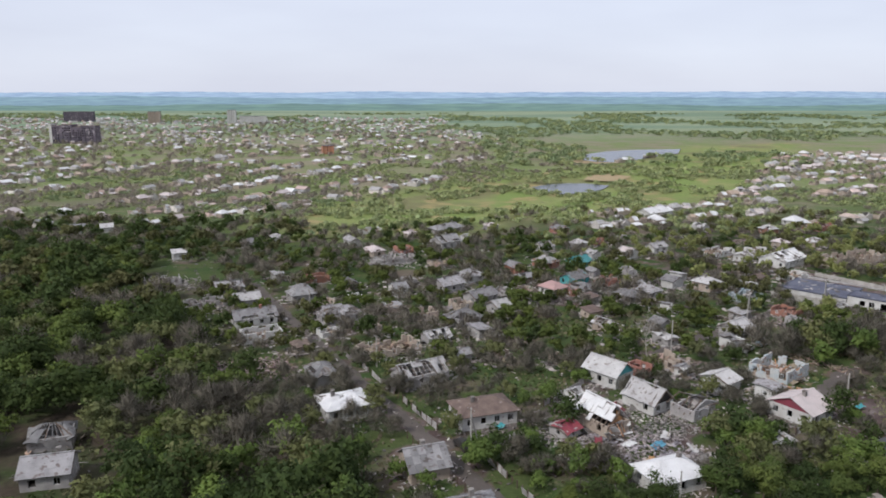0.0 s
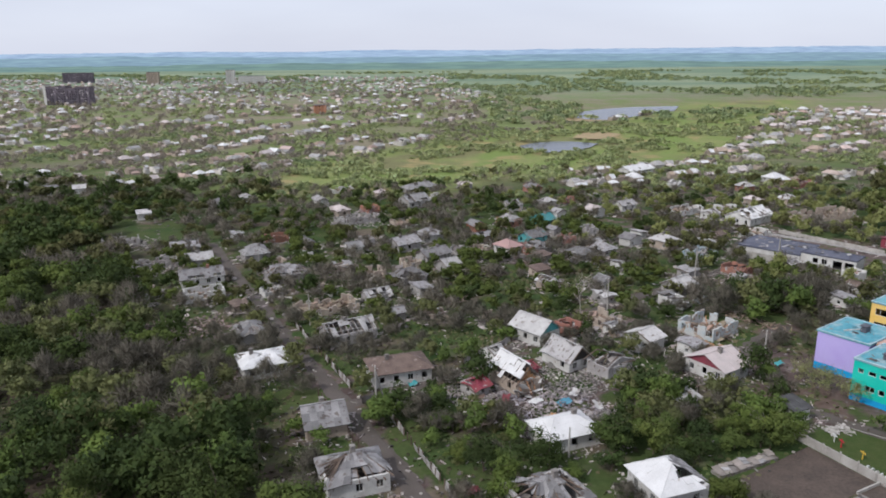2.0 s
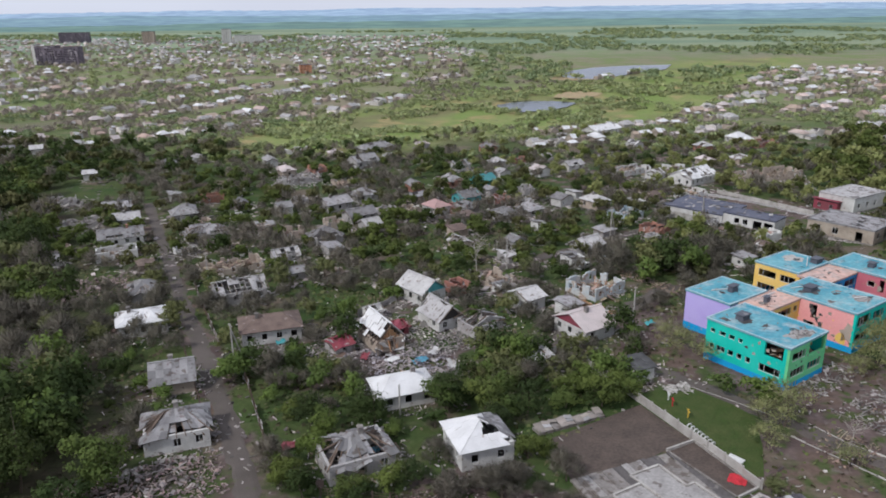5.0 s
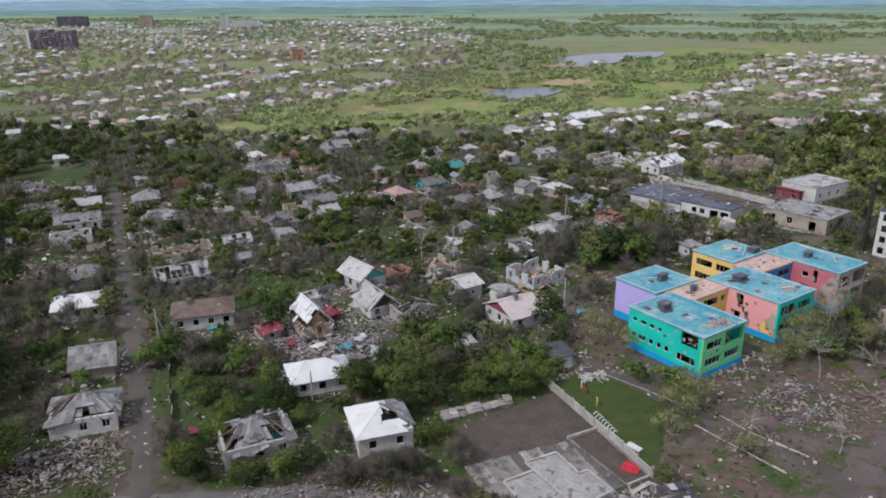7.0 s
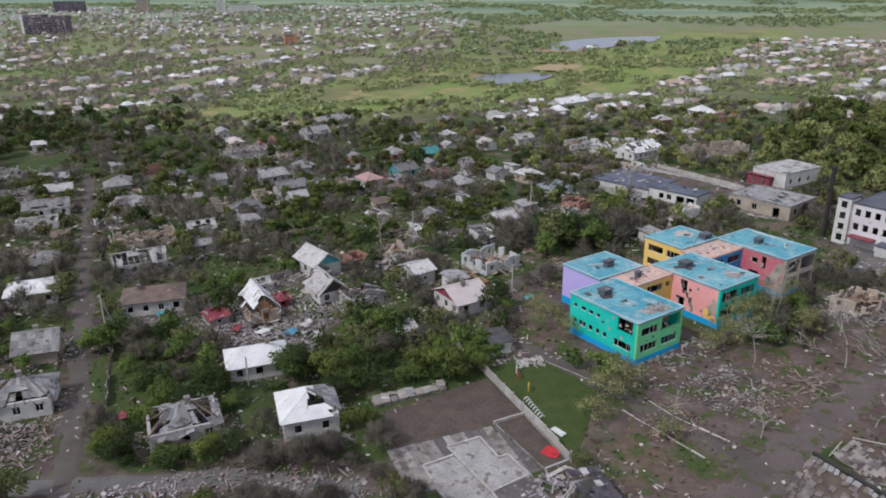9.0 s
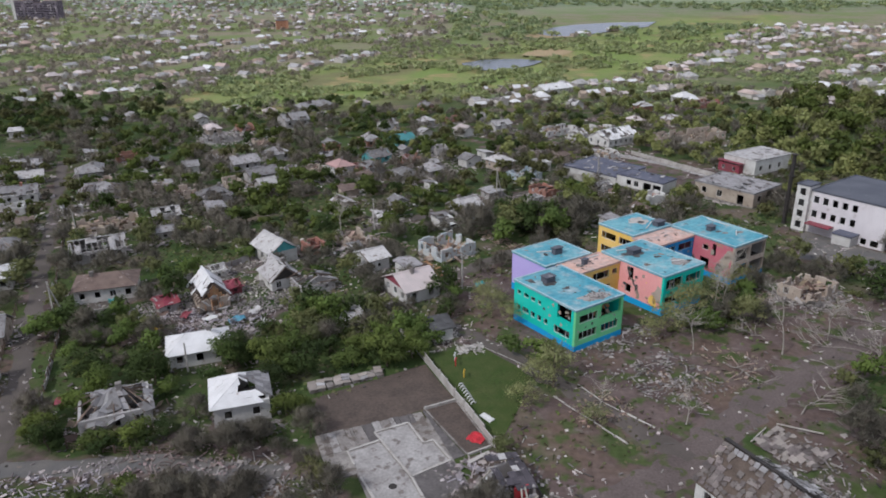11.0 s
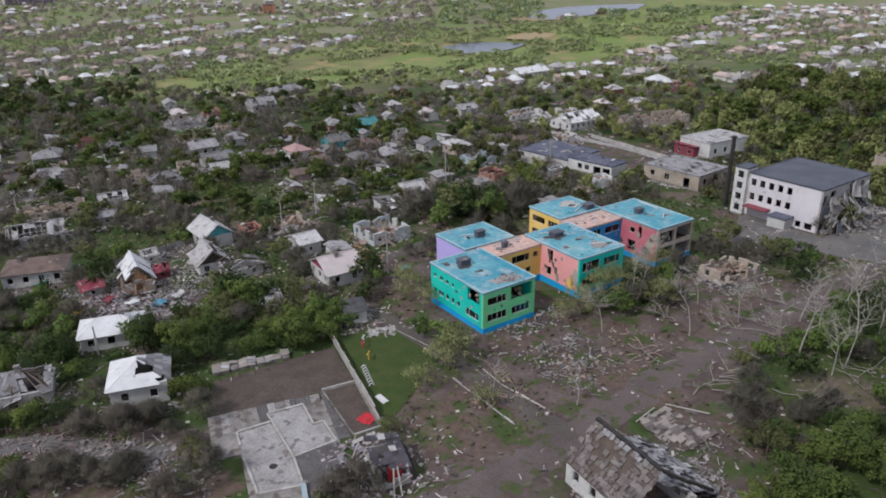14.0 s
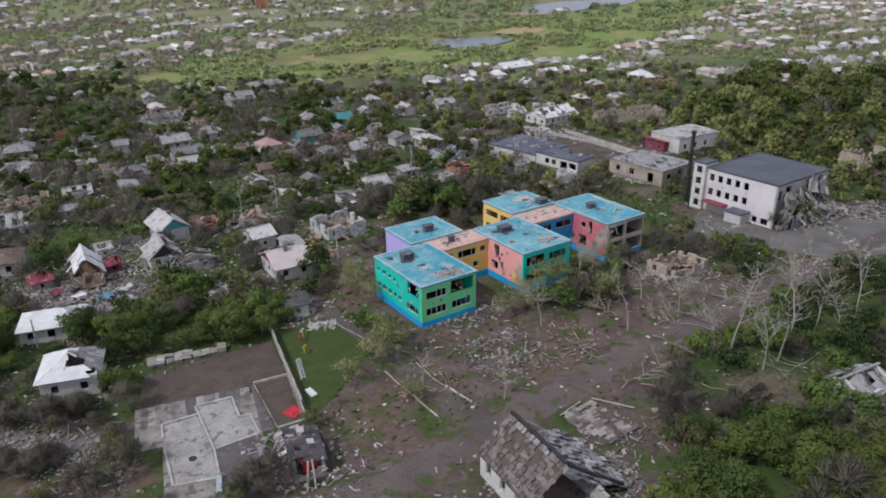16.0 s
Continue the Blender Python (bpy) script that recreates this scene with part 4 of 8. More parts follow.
            slopes = [(c[0], c[1], ridge[1], ridge[0]), (c[2], c[3], ridge[0], ridge[1])]
            ends = [(c[1], c[2], ridge[1], ridge[1]), (c[3], c[0], ridge[0], ridge[0])]
        else:
            ry = max(0.3, d / 2 - w * 0.42)
            r2 = pitch or min(2.3, w * 0.29)
            top = e + r2
            ridge = ((0, -ry, top), (0, ry, top))
            c = ((-W, -D, e), (W, -D, e), (W, D, e), (-W, D, e))
            slopes = [(c[1], c[2], ridge[1], ridge[0]), (c[3], c[0], ridge[0], ridge[1])]
            ends = [(c[0], c[1], ridge[0], ridge[0]), (c[2], c[3], ridge[1], ridge[1])]
        for q in slopes:
            roof_plane(sheets, raft, *q, dmg * rng.uniform(0.8, 1.2), rng, seed=seed, battens=joined)
        if roof == "hip":
            for q in ends:
                roof_plane(sheets, raft, *q, dmg * rng.uniform(0.8, 1.2), rng, seed=seed, battens=joined)
        else:
            for sx in (-1, 1):
                g = Soup()
                x0, x1 = sorted((sx * (w / 2), sx * (w / 2 - 0.2)))
                if dmg > 0.5 and sx > 0:
                    continue
                k = len(g.v)
                g.v += [(x0, -d / 2, wh), (x0, d / 2, wh), (x0, 0, e + r - 0.12), (x1, -d / 2, wh), (x1, d / 2, wh), (x1, 0, e + r - 0.12)]
                g.f += [(k, k + 2, k + 1), (k + 3, k + 4, k + 5), (k, k + 1, k + 4, k + 3), (k + 1, k + 2, k + 5, k + 4), (k + 2, k, k + 3, k + 5)]
                g.put("gable", M[gable_mat] if gable_mat else wall_m, h)
            if dmg < 0.5:
                cap = Soup()
                cap.beam((-W, 0, top + 0.1), (W, 0, top + 0.1), 0.35, 0.08)
                cap.put("ridge_cap", M[ROOF[cover]], h)
        if not small and dmg < 0.5:
            ch = Soup()
            cx, cy = rng.uniform(-0.25, 0.25) * w, rng.uniform(-0.1, 0.1) * d
            ch.box(cx - 0.3, cx + 0.3, cy - 0.3, cy + 0.3, wh - 0.3, top + 0.75)
            ch.box(cx - 0.37, cx + 0.37, cy - 0.37, cy + 0.37, top + 0.6, top + 0.7)
            ch.put("chimney", M["brick"] if rng.random() < 0.2 else M["concrete"], h)
    elif roof == "flat":
        roof_plane(sheets, raft, (-W, -D, wh), (W, -D, wh), (W, D, wh + 0.5), (-W, D, wh + 0.5), dmg, rng, seed=seed, battens=joined)
    else:
        for i in range(int(w * 1.0)):
            a = (rng.uniform(-W, W) * 0.8, rng.uniform(-D, D) * 0.8, 0.5)
            raft.beam(a, (a[0] + rng.uniform(-2.5, 2.5), a[1] + rng.uniform(-2.5, 2.5), rng.uniform(0.5, wh)), 0.12, 0.15)
    if dmg > 0.15 and roof != "none":
        for soup_ in (sheets, raft):
            for i, (px_, py_, pz) in enumerate(soup_.v):
                slump = max(0.0, noise.noise(Vector((px_ * 0.6 + seed, py_ * 0.6, 1.7))) + 0.05)
                skew = noise.noise(Vector((px_ * 0.3, py_ * 0.3 - seed, 4.1)))
                soup_.v[i] = (px_ + 0.5 * dmg * skew, py_ + 0.4 * dmg * skew, max(0.4, pz - min(1.0, dmg * 1.7) * slump * 1.7))
    if sheets.f and not joined:
        for i in range(0, len(sheets.v), 8):
            mesh_part("roof_sheet", sheets.v[i:i + 8], BOX, M[ROOF[cover]], h)
    elif sheets.f:
        sheets.put("roof", M[ROOF[cover]], h, weld=True)
    if raft.f and y < 150:
        timber = M["fresh_timber"] if wall in ("wood", "paleblue") else M["timber"]
        for i in range(0, len(raft.v), 8):
            mesh_part("rafter", raft.v[i:i + 8], BOX, timber, h)
    elif raft.f:
        tagged(raft.put("roof_timber", M["fresh_timber"] if wall in ("wood", "paleblue") else M["timber"], h), kind="stuff")
    if roof == "none" or dmg > 0.4:
        mound = Soup()
        debris(mound, rng, int(w * d * 1.9), w / 2 - 0.3, d / 2 - 0.3, 0.25, 1.7 if roof == "none" else 0.8, 1.15)
        for _ in range(int(w * d * 0.3)):
            m = Matrix.Translation((rng.uniform(-0.4, 0.4) * w, rng.uniform(-0.4, 0.4) * d, rng.uniform(0.6, 1.9))) @ Euler((rng.gauss(0, 0.5), rng.gauss(0, 0.5), rng.uniform(0, 6.3))).to_matrix().to_4x4()
            mound.turned(m, rng.uniform(1.0, 2.6), rng.uniform(0.15, 1.2), 0.06)
        tagged(mound.put("rubble_fill", M["brick_rubble"] if wall == "brick" else M["wood_rubble"] if wall in ("wood", "tan", "paleblue", "white") else M["rubble"], h), kind="stuff")
    spread = Soup()
    debris(spread, rng, int((10 + 45 * min(dmg, 0.8)) * (0.5 if small else 1)), w / 2 + 2.2, d / 2 + 2.2, 0.15, 0.12, 0.8)
    if dmg > 0.2:
        for _ in range(int(7 + 16 * min(dmg, 1.0)) if not small else 4):
            a, q = rng.uniform(0, 6.283), rng.uniform(0.85, 1.25)
            m = Matrix.Translation((math.cos(a) * (w / 2 + 0.6) * q, math.sin(a) * (d / 2 + 0.6) * q, rng.uniform(0.2, 0.9))) @ Euler((rng.gauss(0, 0.45), rng.gauss(0, 0.45), rng.uniform(0, 6.3))).to_matrix().to_4x4()
            spread.turned(m, rng.uniform(0.9, 2.4), rng.uniform(0.5, 1.3), 0.05)
    spill = [i for i in range(0, len(spread.v), 8) if not (abs(spread.v[i][0]) < w / 2 + 0.2 and abs(spread.v[i][1]) < d / 2 + 0.2)]
    ring = Soup()
    for i in spill:
        ring.hexa(spread.v[i:i + 8])
    if ring.f:
        ob = ring.put("rubble_pile", M["brick_rubble"] if wall == "brick" else M["wood_rubble"] if rng.random() < 0.35 else M["rubble"])
        ob.matrix_world = h.matrix_basis.copy()
        tagged(ob, "scattered slates, boards and masonry around a house", "rubble", kind="stuff")
    return h


def debris(soup, rng, n, rx, ry, z, peak, size=1.0):
    """Blocks, sheets and planks lying about."""
    for _ in range(n):
        x, y = rng.uniform(-rx, rx), rng.uniform(-ry, ry)
        s = rng.random()
        rot = Euler((rng.gauss(0, 0.3), rng.gauss(0, 0.3), rng.uniform(0, 6.3))).to_matrix().to_4x4()
        up = z + peak * rng.random() * max(0.0, 1 - (x / rx) ** 2) * max(0.0, 1 - (y / ry) ** 2)
        m = Matrix.Translation((x, y, up)) @ rot
        if s < 0.55:
            soup.turned(m, rng.uniform(0.15, 0.55) * size, rng.uniform(0.15, 0.4) * size, rng.uniform(0.1, 0.28) * size)
        elif s < 0.8:
            soup.turned(m, rng.uniform(0.4, 1.1) * size, rng.uniform(0.3, 0.8) * size, 0.05)
        else:
            soup.turned(m, rng.uniform(1.0, 2.8) * size, 0.12, 0.1)


def rubble(x, y, rot, rx, ry, n, material, label, peak=0.6, size=1.0):
    """A spread of debris on the ground."""
    rng = random.Random(int(x * 13) * 31 + int(y * 17))
    s = Soup()
    debris(s, rng, n, rx, ry, 0.05, peak, size)
    c, sn = math.cos(radians(rot)), math.sin(radians(rot))
    z0 = float(height(x, y))
    for i in range(0, len(s.v), 8):
        mx, my = sum(p[0] for p in s.v[i:i + 8]) / 8, sum(p[1] for p in s.v[i:i + 8]) / 8
        dz = float(height(x + c * mx - sn * my, y + sn * mx + c * my)) - z0
        for j in range(i, i + 8):
            p = s.v[j]
            s.v[j] = (p[0], p[1], p[2] + dz)
    ob = s.put("rubble_pile", M[material])
    ob.matrix_world = pose(x, y, z0, 0, 0, rot)
    return tagged(ob, label, "rubble", kind="stuff")



# ---- the village houses ----
house(-2.8, 97.8, 20, 5.8, 6.2, 2.3, "gable", "tan", "slate", 0.05, 2.2)
house(3.6, 82.5, 21, 7.8, 6.6, 2.7, "hip", "white", "slate", 0.26, 1.9)
house(-17.5, 121.1, 26, 8.0, 7.0, 2.8, "hip", "white", "white", 0.34, 1.3)
house(-24.6, 137.8, 26, 4.7, 6.2, 2.8, "hip", "grey", "slate", 0.45)
house(-43.8, 167.8, 26, 9.3, 5.5, 2.8, "none", "white", "slate", 1)
house(-49.0, 181.6, 26, 10.5, 6.2, 2.6, "gable", "white", "slate", 0.25)
house(-55.9, 200.2, 26, 6.9, 5.5, 2.4, "gable", "grey", "pale", 0.1)
house(-65.1, 214.7, 26, 7.9, 5.5, 2.4, "gable", "grey", "slate", 0.35)
house(-57.3, 161.8, 26, 4.0, 3.1, 2.0, "gable", "grey", "slate", 0.1)
house(-63.3, 109.3, 20, 6.4, 5.5, 2.6, "hip", "grey", "slate", 0.5)
house(-56.9, 96.6, 15, 6.4, 6.2, 2.6, "gable", "grey", "slate", 0.15)
house(6.8, 116.9, 19, 9.8, 7.0, 2.8, "hip", "white", "soil", 0.1, 1.5)
house(-4.6, 136.6, 30, 9.8, 6.2, 2.6, "gable", "grey", "pale", 0.45)
house(-12.4, 156.0, 30, 13.9, 7.0, 2.4, "none", "tan", "slate", 1)
house(-27.1, 183.4, 30, 10.4, 6.2, 2.6, "hip", "grey", "slate", 0.5)
house(-41.4, 205.7, 30, 6.9, 6.2, 2.6, "hip", "grey", "slate", 0.1)
house(-1.7, 163.4, 30, 5.9, 3.9, 2.0, "gable", "grey", "pale", 0.4)
house(3.8, 149.0, 30, 3.5, 3.1, 2.0, "gable", "grey", "slate", 0.05)
steep = house(26.4, 112.7, 122, 7.4, 5.0, 2.3, "gable", "tan", "white", 0.26, 3.0, label="timber house with a steep white roof torn open")
house(19.8, 110.0, 38, 3.1, 3.9, 1.9, "gable", "grey", "maroon", 0.4)
house(28.9, 116.9, 38, 2.3, 3.1, 1.9, "gable", "maroon", "maroon", 0.5)
house(36.2, 120.8, 124, 7.0, 5.2, 2.3, "gable", "white", "pale", 0.38, 2.4, "dark", label="white house with a sooty gable and stripped roof")
house(43.0, 117.3, 128, 4.7, 6.2, 2.4, "gable", "grey", "slate", 0.65)
house(32.1, 133.9, 132, 7.6, 5.6, 2.8, "gable", "white", "pale", 0.06, 2.2, "tealwall")
house(39.0, 137.2, 38, 3.5, 4.7, 2.6, "none", "brick", "slate", 1)
house(46.5, 141.5, 38, 5.3, 7.0, 2.8, "none", "tan", "slate", 1)
house(51.9, 128.4, 38, 4.1, 5.5, 2.6, "gable", "white", "pale", 0.12)
house(65.7, 135.0, 38, 8.2, 7.8, 3.0, "none", "paleblue", "slate", 1)
house(59.0, 123.9, 38, 2.9, 3.9, 2.4, "flat", "white", "slate", 0.2)
house(62.4, 123.3, 38, 3.5, 4.7, 2.0, "none", "wood", "slate", 1)
house(60.4, 115.1, 34, 6.4, 7.6, 2.6, "gable", "white", "pinkish", 0.02, 1.9, "maroon")
house(31.6, 93.1, 22, 8.0, 5.8, 2.5, "hip", "white", "white", 0.0, 1.5)
torn = house(41.9, 79.1, 20, 6.6, 6.8, 3.0, "hip", "white", "white", 0.05, 2.0, label="white house, its white hip roof torn open at one corner")
house(27.2, 76.6, 26, 8.0, 6.4, 2.7, "hip", "grey", "slate", 0.42, 1.9)
house(51.2, 103.6, 26, 4.2, 3.4, 1.6, "flat", "white", "pale", 0.12, label="low shed with a pale slatted flat roof")
house(23.7, 124.1, 38, 2.5, 3.1, 2.0, "gable", "white", "pale", 0.3)
house(47.2, 136.1, 38, 1.8, 2.3, 2.0, "gable", "white", "slate", 0.3)
house(32.4, 207.8, 38, 5.6, 6.2, 2.8, "hip", "white", "pink", 0.02)
house(1.5, 215.2, 38, 7.9, 6.2, 2.6, "gable", "grey", "slate", 0.1)
house(5.0, 178.3, 38, 7.0, 6.2, 2.6, "hip", "grey", "slate", 0.4)
house(10.7, 201.2, 38, 8.3, 5.5, 2.4, "gable", "grey", "slate", 0.2)
house(15.1, 190.2, 38, 4.8, 4.7, 2.2, "gable", "grey", "pale", 0.1)
house(8.4, 227.2, 38, 7.4, 6.2, 2.4, "hip", "white", "slate", 0.2)
house(18.1, 207.9, 38, 4.2, 5.5, 2.4, "none", "grey", "slate", 1)
house(24.7, 208.9, 38, 4.1, 5.5, 2.4, "none", "tan", "slate", 1)
house(47.0, 245.9, 38, 6.7, 6.2, 2.4, "gable", "tealwall", "teal", 0.05)
house(54.0, 257.1, 128, 3.5, 4.7, 2.8, "gable", "white", "pale", 0.1)
house(1.0, 283.0, 38, 9.7, 7.8, 3.0, "gable", "grey", "slate", 0.3)
house(-19.0, 256.2, 38, 13.3, 6.2, 2.4, "none", "grey", "slate", 1)
house(78.8, 210.9, 38, 5.3, 7.0, 2.8, "hip", "tan", "pale", 0.05)
house(84.9, 197.7, 38, 7.8, 6.2, 2.6, "none", "bluegrey", "slate", 1)
house(88.8, 180.9, 38, 4.8, 6.2, 2.4, "none", "brick", "slate", 1)
house(118.2, 247.9, 38, 14.5, 9.4, 3.0, "gable", "white", "white", 0.4)
house(69.0, 164.0, 38, 6.0, 5.5, 2.4, "gable", "grey", "pale", 0.3)
house(69.9, 215.6, 128, 4.1, 5.5, 2.6, "gable", "white", "slate", 0.1)
house(41.3, 208.5, 38, 4.7, 6.2, 2.4, "hip", "grey", "slate", 0.3)
house(52.1, 198.5, 38, 4.7, 6.2, 2.6, "hip", "grey", "slate", 0.4)
house(41.1, 221.7, 38, 7.2, 5.5, 2.4, "gable", "tealwall", "slate", 0.3)
house(51.6, 221.2, 38, 7.2, 5.5, 2.4, "none", "brick", "slate", 1)
house(12.1, 149.8, 38, 2.9, 3.9, 2.2, "none", "tan", "slate", 1)
house(110.8, 224.4, 38, 8.9, 6.2, 2.6, "none", "white", "slate", 1)
house(37.8, 208.7, 38, 4.7, 6.2, 2.4, "none", "brick", "slate", 1)
house(100.7, 263.7, 38, 15.4, 7.0, 2.6, "none", "white", "slate", 1)
house(107.2, 254.2, 38, 4.1, 5.5, 2.6, "gable", "white", "pale", 0.5)
house(167.5, 344.6, 38, 8.6, 7.0, 2.6, "hip", "white", "white", 0.1)
house(111.6, 381.2, 38, 19.4, 9.4, 2.4, "gable", "white", "white", 0.2)
house(172.7, 329.4, 38, 17.2, 7.8, 2.4, "none", "brick", "slate", 1)
house(1.5, 320.3, 38, 15.4, 7.0, 2.4, "hip", "grey", "slate", 0.3)
house(-32.3, 317.7, 26, 10.2, 6.2, 2.4, "none", "white", "slate", 1)
house(-17.1, 255.7, 26, 13.4, 7.0, 2.4, "none", "grey", "slate", 1)
house(-97.4, 262.9, 26, 4.6, 5.5, 2.6, "flat", "white", "pale", 0.1)
house(-68.5, 295.1, 26, 4.1, 5.5, 2.4, "hip", "white", "pale", 0.05)
house(-76.1, 283.6, 26, 5.5, 5.5, 2.4, "hip", "grey", "slate", 0.05)
house(-161.6, 316.1, 26, 7.6, 6.2, 2.6, "gable", "white", "slate", 0.1)
house(-150.2, 321.0, 26, 5.0, 6.2, 2.6, "gable", "white", "pale", 0.1)
house(-200.1, 381.6, 26, 6.1, 6.2, 2.6, "hip", "white", "white", 0.05)
house(-89.1, 224.4, 26, 11.1, 6.2, 2.4, "none", "grey", "slate", 1)
house(-67.5, 198.8, 26, 10.9, 6.2, 2.2, "none", "grey", "slate", 1)
house(59.1, 204.0, 38, 5.3, 6.2, 2.4, "hip", "grey", "slate", 0.2)
house(-13.4, 211.3, 26, 4.1, 5.5, 2.6, "gable", "white", "slate", 0.1)
house(-42.0, 209.9, 26, 5.0, 6.2, 2.6, "hip", "grey", "slate", 0.1)
house(-29.5, 185.8, 26, 4.8, 6.2, 2.6, "gable", "grey", "slate", 0.35)

# the steep house: its front gable and end wall blown out, sheets hanging down
for ob in list(steep.children):
    if ob.name.startswith("gable") and ob.data.vertices[0].co.x < 0:
        bpy.data.objects.remove(ob)
    elif ob.name.startswith("chimney"):
        bpy.data.objects.remove(ob)
    elif ob.name.startswith("roof_sheet"):
        c = sum((v.co for v in ob.data.vertices), Vector()) / len(ob.data.vertices)
        if c.x < -2.6 and c.y < 1.2:
            bpy.data.objects.remove(ob)
steep_rng = random.Random(19)
for i in range(8):
    s = Soup()
    top = 4.6 - abs(i - 3.2) * 0.72 + steep_rng.uniform(-0.4, 0.2)
    s.box(-3.0 - 0.05 * (i % 2), -2.92, -1.9 + i * 0.48, -1.45 + i * 0.48, 0.3 + (steep_rng.uniform(0, 1.6) if i < 3 else 0), max(1.4, top))
    s.put("board", M["wood"], steep, "bare orange boards of the inner wall")
for x, y, z, rx, ry, rz, w, d in ((-4.2, 1.6, 1.9, 0.9, 0.3, 0.2, 2.0, 1.3), (-4.0, 2.3, 1.1, 0.5, 0.5, -0.3, 1.9, 1.2), (-3.9, 0.3, 2.6, 0.4, 0.7, 0.5, 1.7, 0.9), (-4.6, -0.9, 0.7, 0.2, 0.3, 0.9, 2.2, 1.0), (-3.6, -2.2, 1.7, -0.8, 0.4, 0.1, 1.4, 0.9), (-5.2, 1.2, 0.5, 0.1, 0.25, -0.5, 1.8, 1.1)):
    s = Soup()
    s.turned(Matrix.Translation((x, y, z)) @ Euler((rx, ry, rz)).to_matrix().to_4x4(), w, d, 0.05)
    s.put("hanging_sheet", M[steep_rng.choice(("whiteroof", "whiteroof", "pale"))], steep, "torn white roof sheet")
for i in range(9):
    s = Soup()
    y = -2.2 + i * 0.55
    s.beam((-2.9 - steep_rng.uniform(0, 1.6), y, 2.3 + 0.8 * steep_rng.random()), (-4.0 - steep_rng.uniform(0, 1.8), y + steep_rng.gauss(0, 0.8), 0.2 + steep_rng.random()), 0.1)
    s.put("splintered_rafter", M["fresh_timber" if i % 2 else "timber"], steep)

# the torn hip: grey eastern slope, a hole in the front slope, no chimney
for ob in list(torn.children):
    if ob.name.startswith("chimney"):
        bpy.data.objects.remove(ob)
    elif ob.name.startswith("roof_sheet"):
        c = sum((v.co for v in ob.data.vertices), Vector()) / len(ob.data.vertices)
        if c.x > abs(c.y) * 0.9:
            ob.data.materials[0] = M["slate"]
        if (c.x - 0.9) ** 2 + (c.y + 1.6) ** 2 < 0.9 or (c.x - 2.9) ** 2 + (c.y + 3.2) ** 2 < 0.8:
            bpy.data.objects.remove(ob)

# ---- the painted kindergarten ----
KU = 36.5
KX, KY = 85.2, 94.4


def kg(u, v):
    a = radians(KU)
    return KX + u * math.cos(a) - v * math.sin(a), KY + u * math.sin(a) + v * math.cos(a)


KZ = float(height(*kg(20, 10))) - 0.1
kinder = new("kindergarten")
kinder.empty_display_size = 1
kinder.matrix_world = pose(KX, KY, KZ, 0, 0, KU)
tagged(kinder, "two-storey kindergarten of linked blocks in bright peeling paint, windows blown out", "building")


def block(owner, u0, u1, v0, v1, top, base, paints, holes, roof_m, roof_label, base_m, lo=0.0, storey=3.3, rng=None, th=0.4, skip=(), frames=True, cols=3):
    """A storeyed block. paints and holes by side: s (low v), e (high u), n, w (low u)."""
    w, d = u1 - u0, v1 - v0
    place = {"s": (w, Matrix.Translation((u0, v0, 0))), "e": (d, Matrix.Translation((u1, v0, 0)) @ Matrix.Rotation(math.pi / 2, 4, "Z")),
             "n": (w, Matrix.Translation((u1, v1, 0)) @ Matrix.Rotation(math.pi, 4, "Z")), "w": (d, Matrix.Translation((u0, v1, 0)) @ Matrix.Rotation(-math.pi / 2, 4, "Z"))}
    for side, (length, m) in place.items():
        if side in skip:
            continue
        s = Soup()
        hs = holes.get(side, [])
        wall_run(s, length, base, top, th, hs, trim=0.0 if side in "sn" else th)
        move(s, m, 0)
        wall_ob = s.put("wall", M[paints[side]], owner, weld=True)
        if base > 0:
            b = Soup()
            b.box(0 if side in "sn" else th, length if side in "sn" else length - th, -0.03, th, -0.6, base)
            move(b, m, 0)
            b.put("plinth", M[base_m], owner)
        for a, bb, za, zb in hs:
            if frames and bb - a < 4.2 and zb - za < 1.9:
                window(wall_ob, m @ Matrix.Translation((a, 0, za)), bb - a, zb - za, 0.35, rng, max(1, round((bb - a) / 0.9)))
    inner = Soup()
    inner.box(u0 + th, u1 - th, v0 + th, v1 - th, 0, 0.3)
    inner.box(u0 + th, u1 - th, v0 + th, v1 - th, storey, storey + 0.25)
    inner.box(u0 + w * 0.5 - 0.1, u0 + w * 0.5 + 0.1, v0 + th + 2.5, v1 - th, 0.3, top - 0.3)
    # black slabs and partition: shade behind the openings as colour
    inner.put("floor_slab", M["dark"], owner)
    r = Soup()
    r.box(u0 - 0.12, u1 + 0.12, v0 - 0.12, v1 + 0.12, top, top + 0.22)
    roof = r.put("roof", M[roof_m], owner, roof_label)
    p = Soup()
    for x0, x1, y0, y1 in ((u0 - 0.14, u1 + 0.14, v0 - 0.14, v0 + 0.1), (u0 - 0.14, u1 + 0.14, v1 - 0.1, v1 + 0.14), (u0 - 0.14, u0 + 0.1, v0 + 0.1, v1 - 0.1), (u1 - 0.1, u1 + 0.14, v0 + 0.1, v1 - 0.1)):
        p.box(x0, x1, y0, y1, top + 0.2, top + 0.34)
    p.put("roof_edge", M["k_rim"] if roof_m == "k_roof" else M[roof_m], roof)
    return roof


krng = random.Random(5)
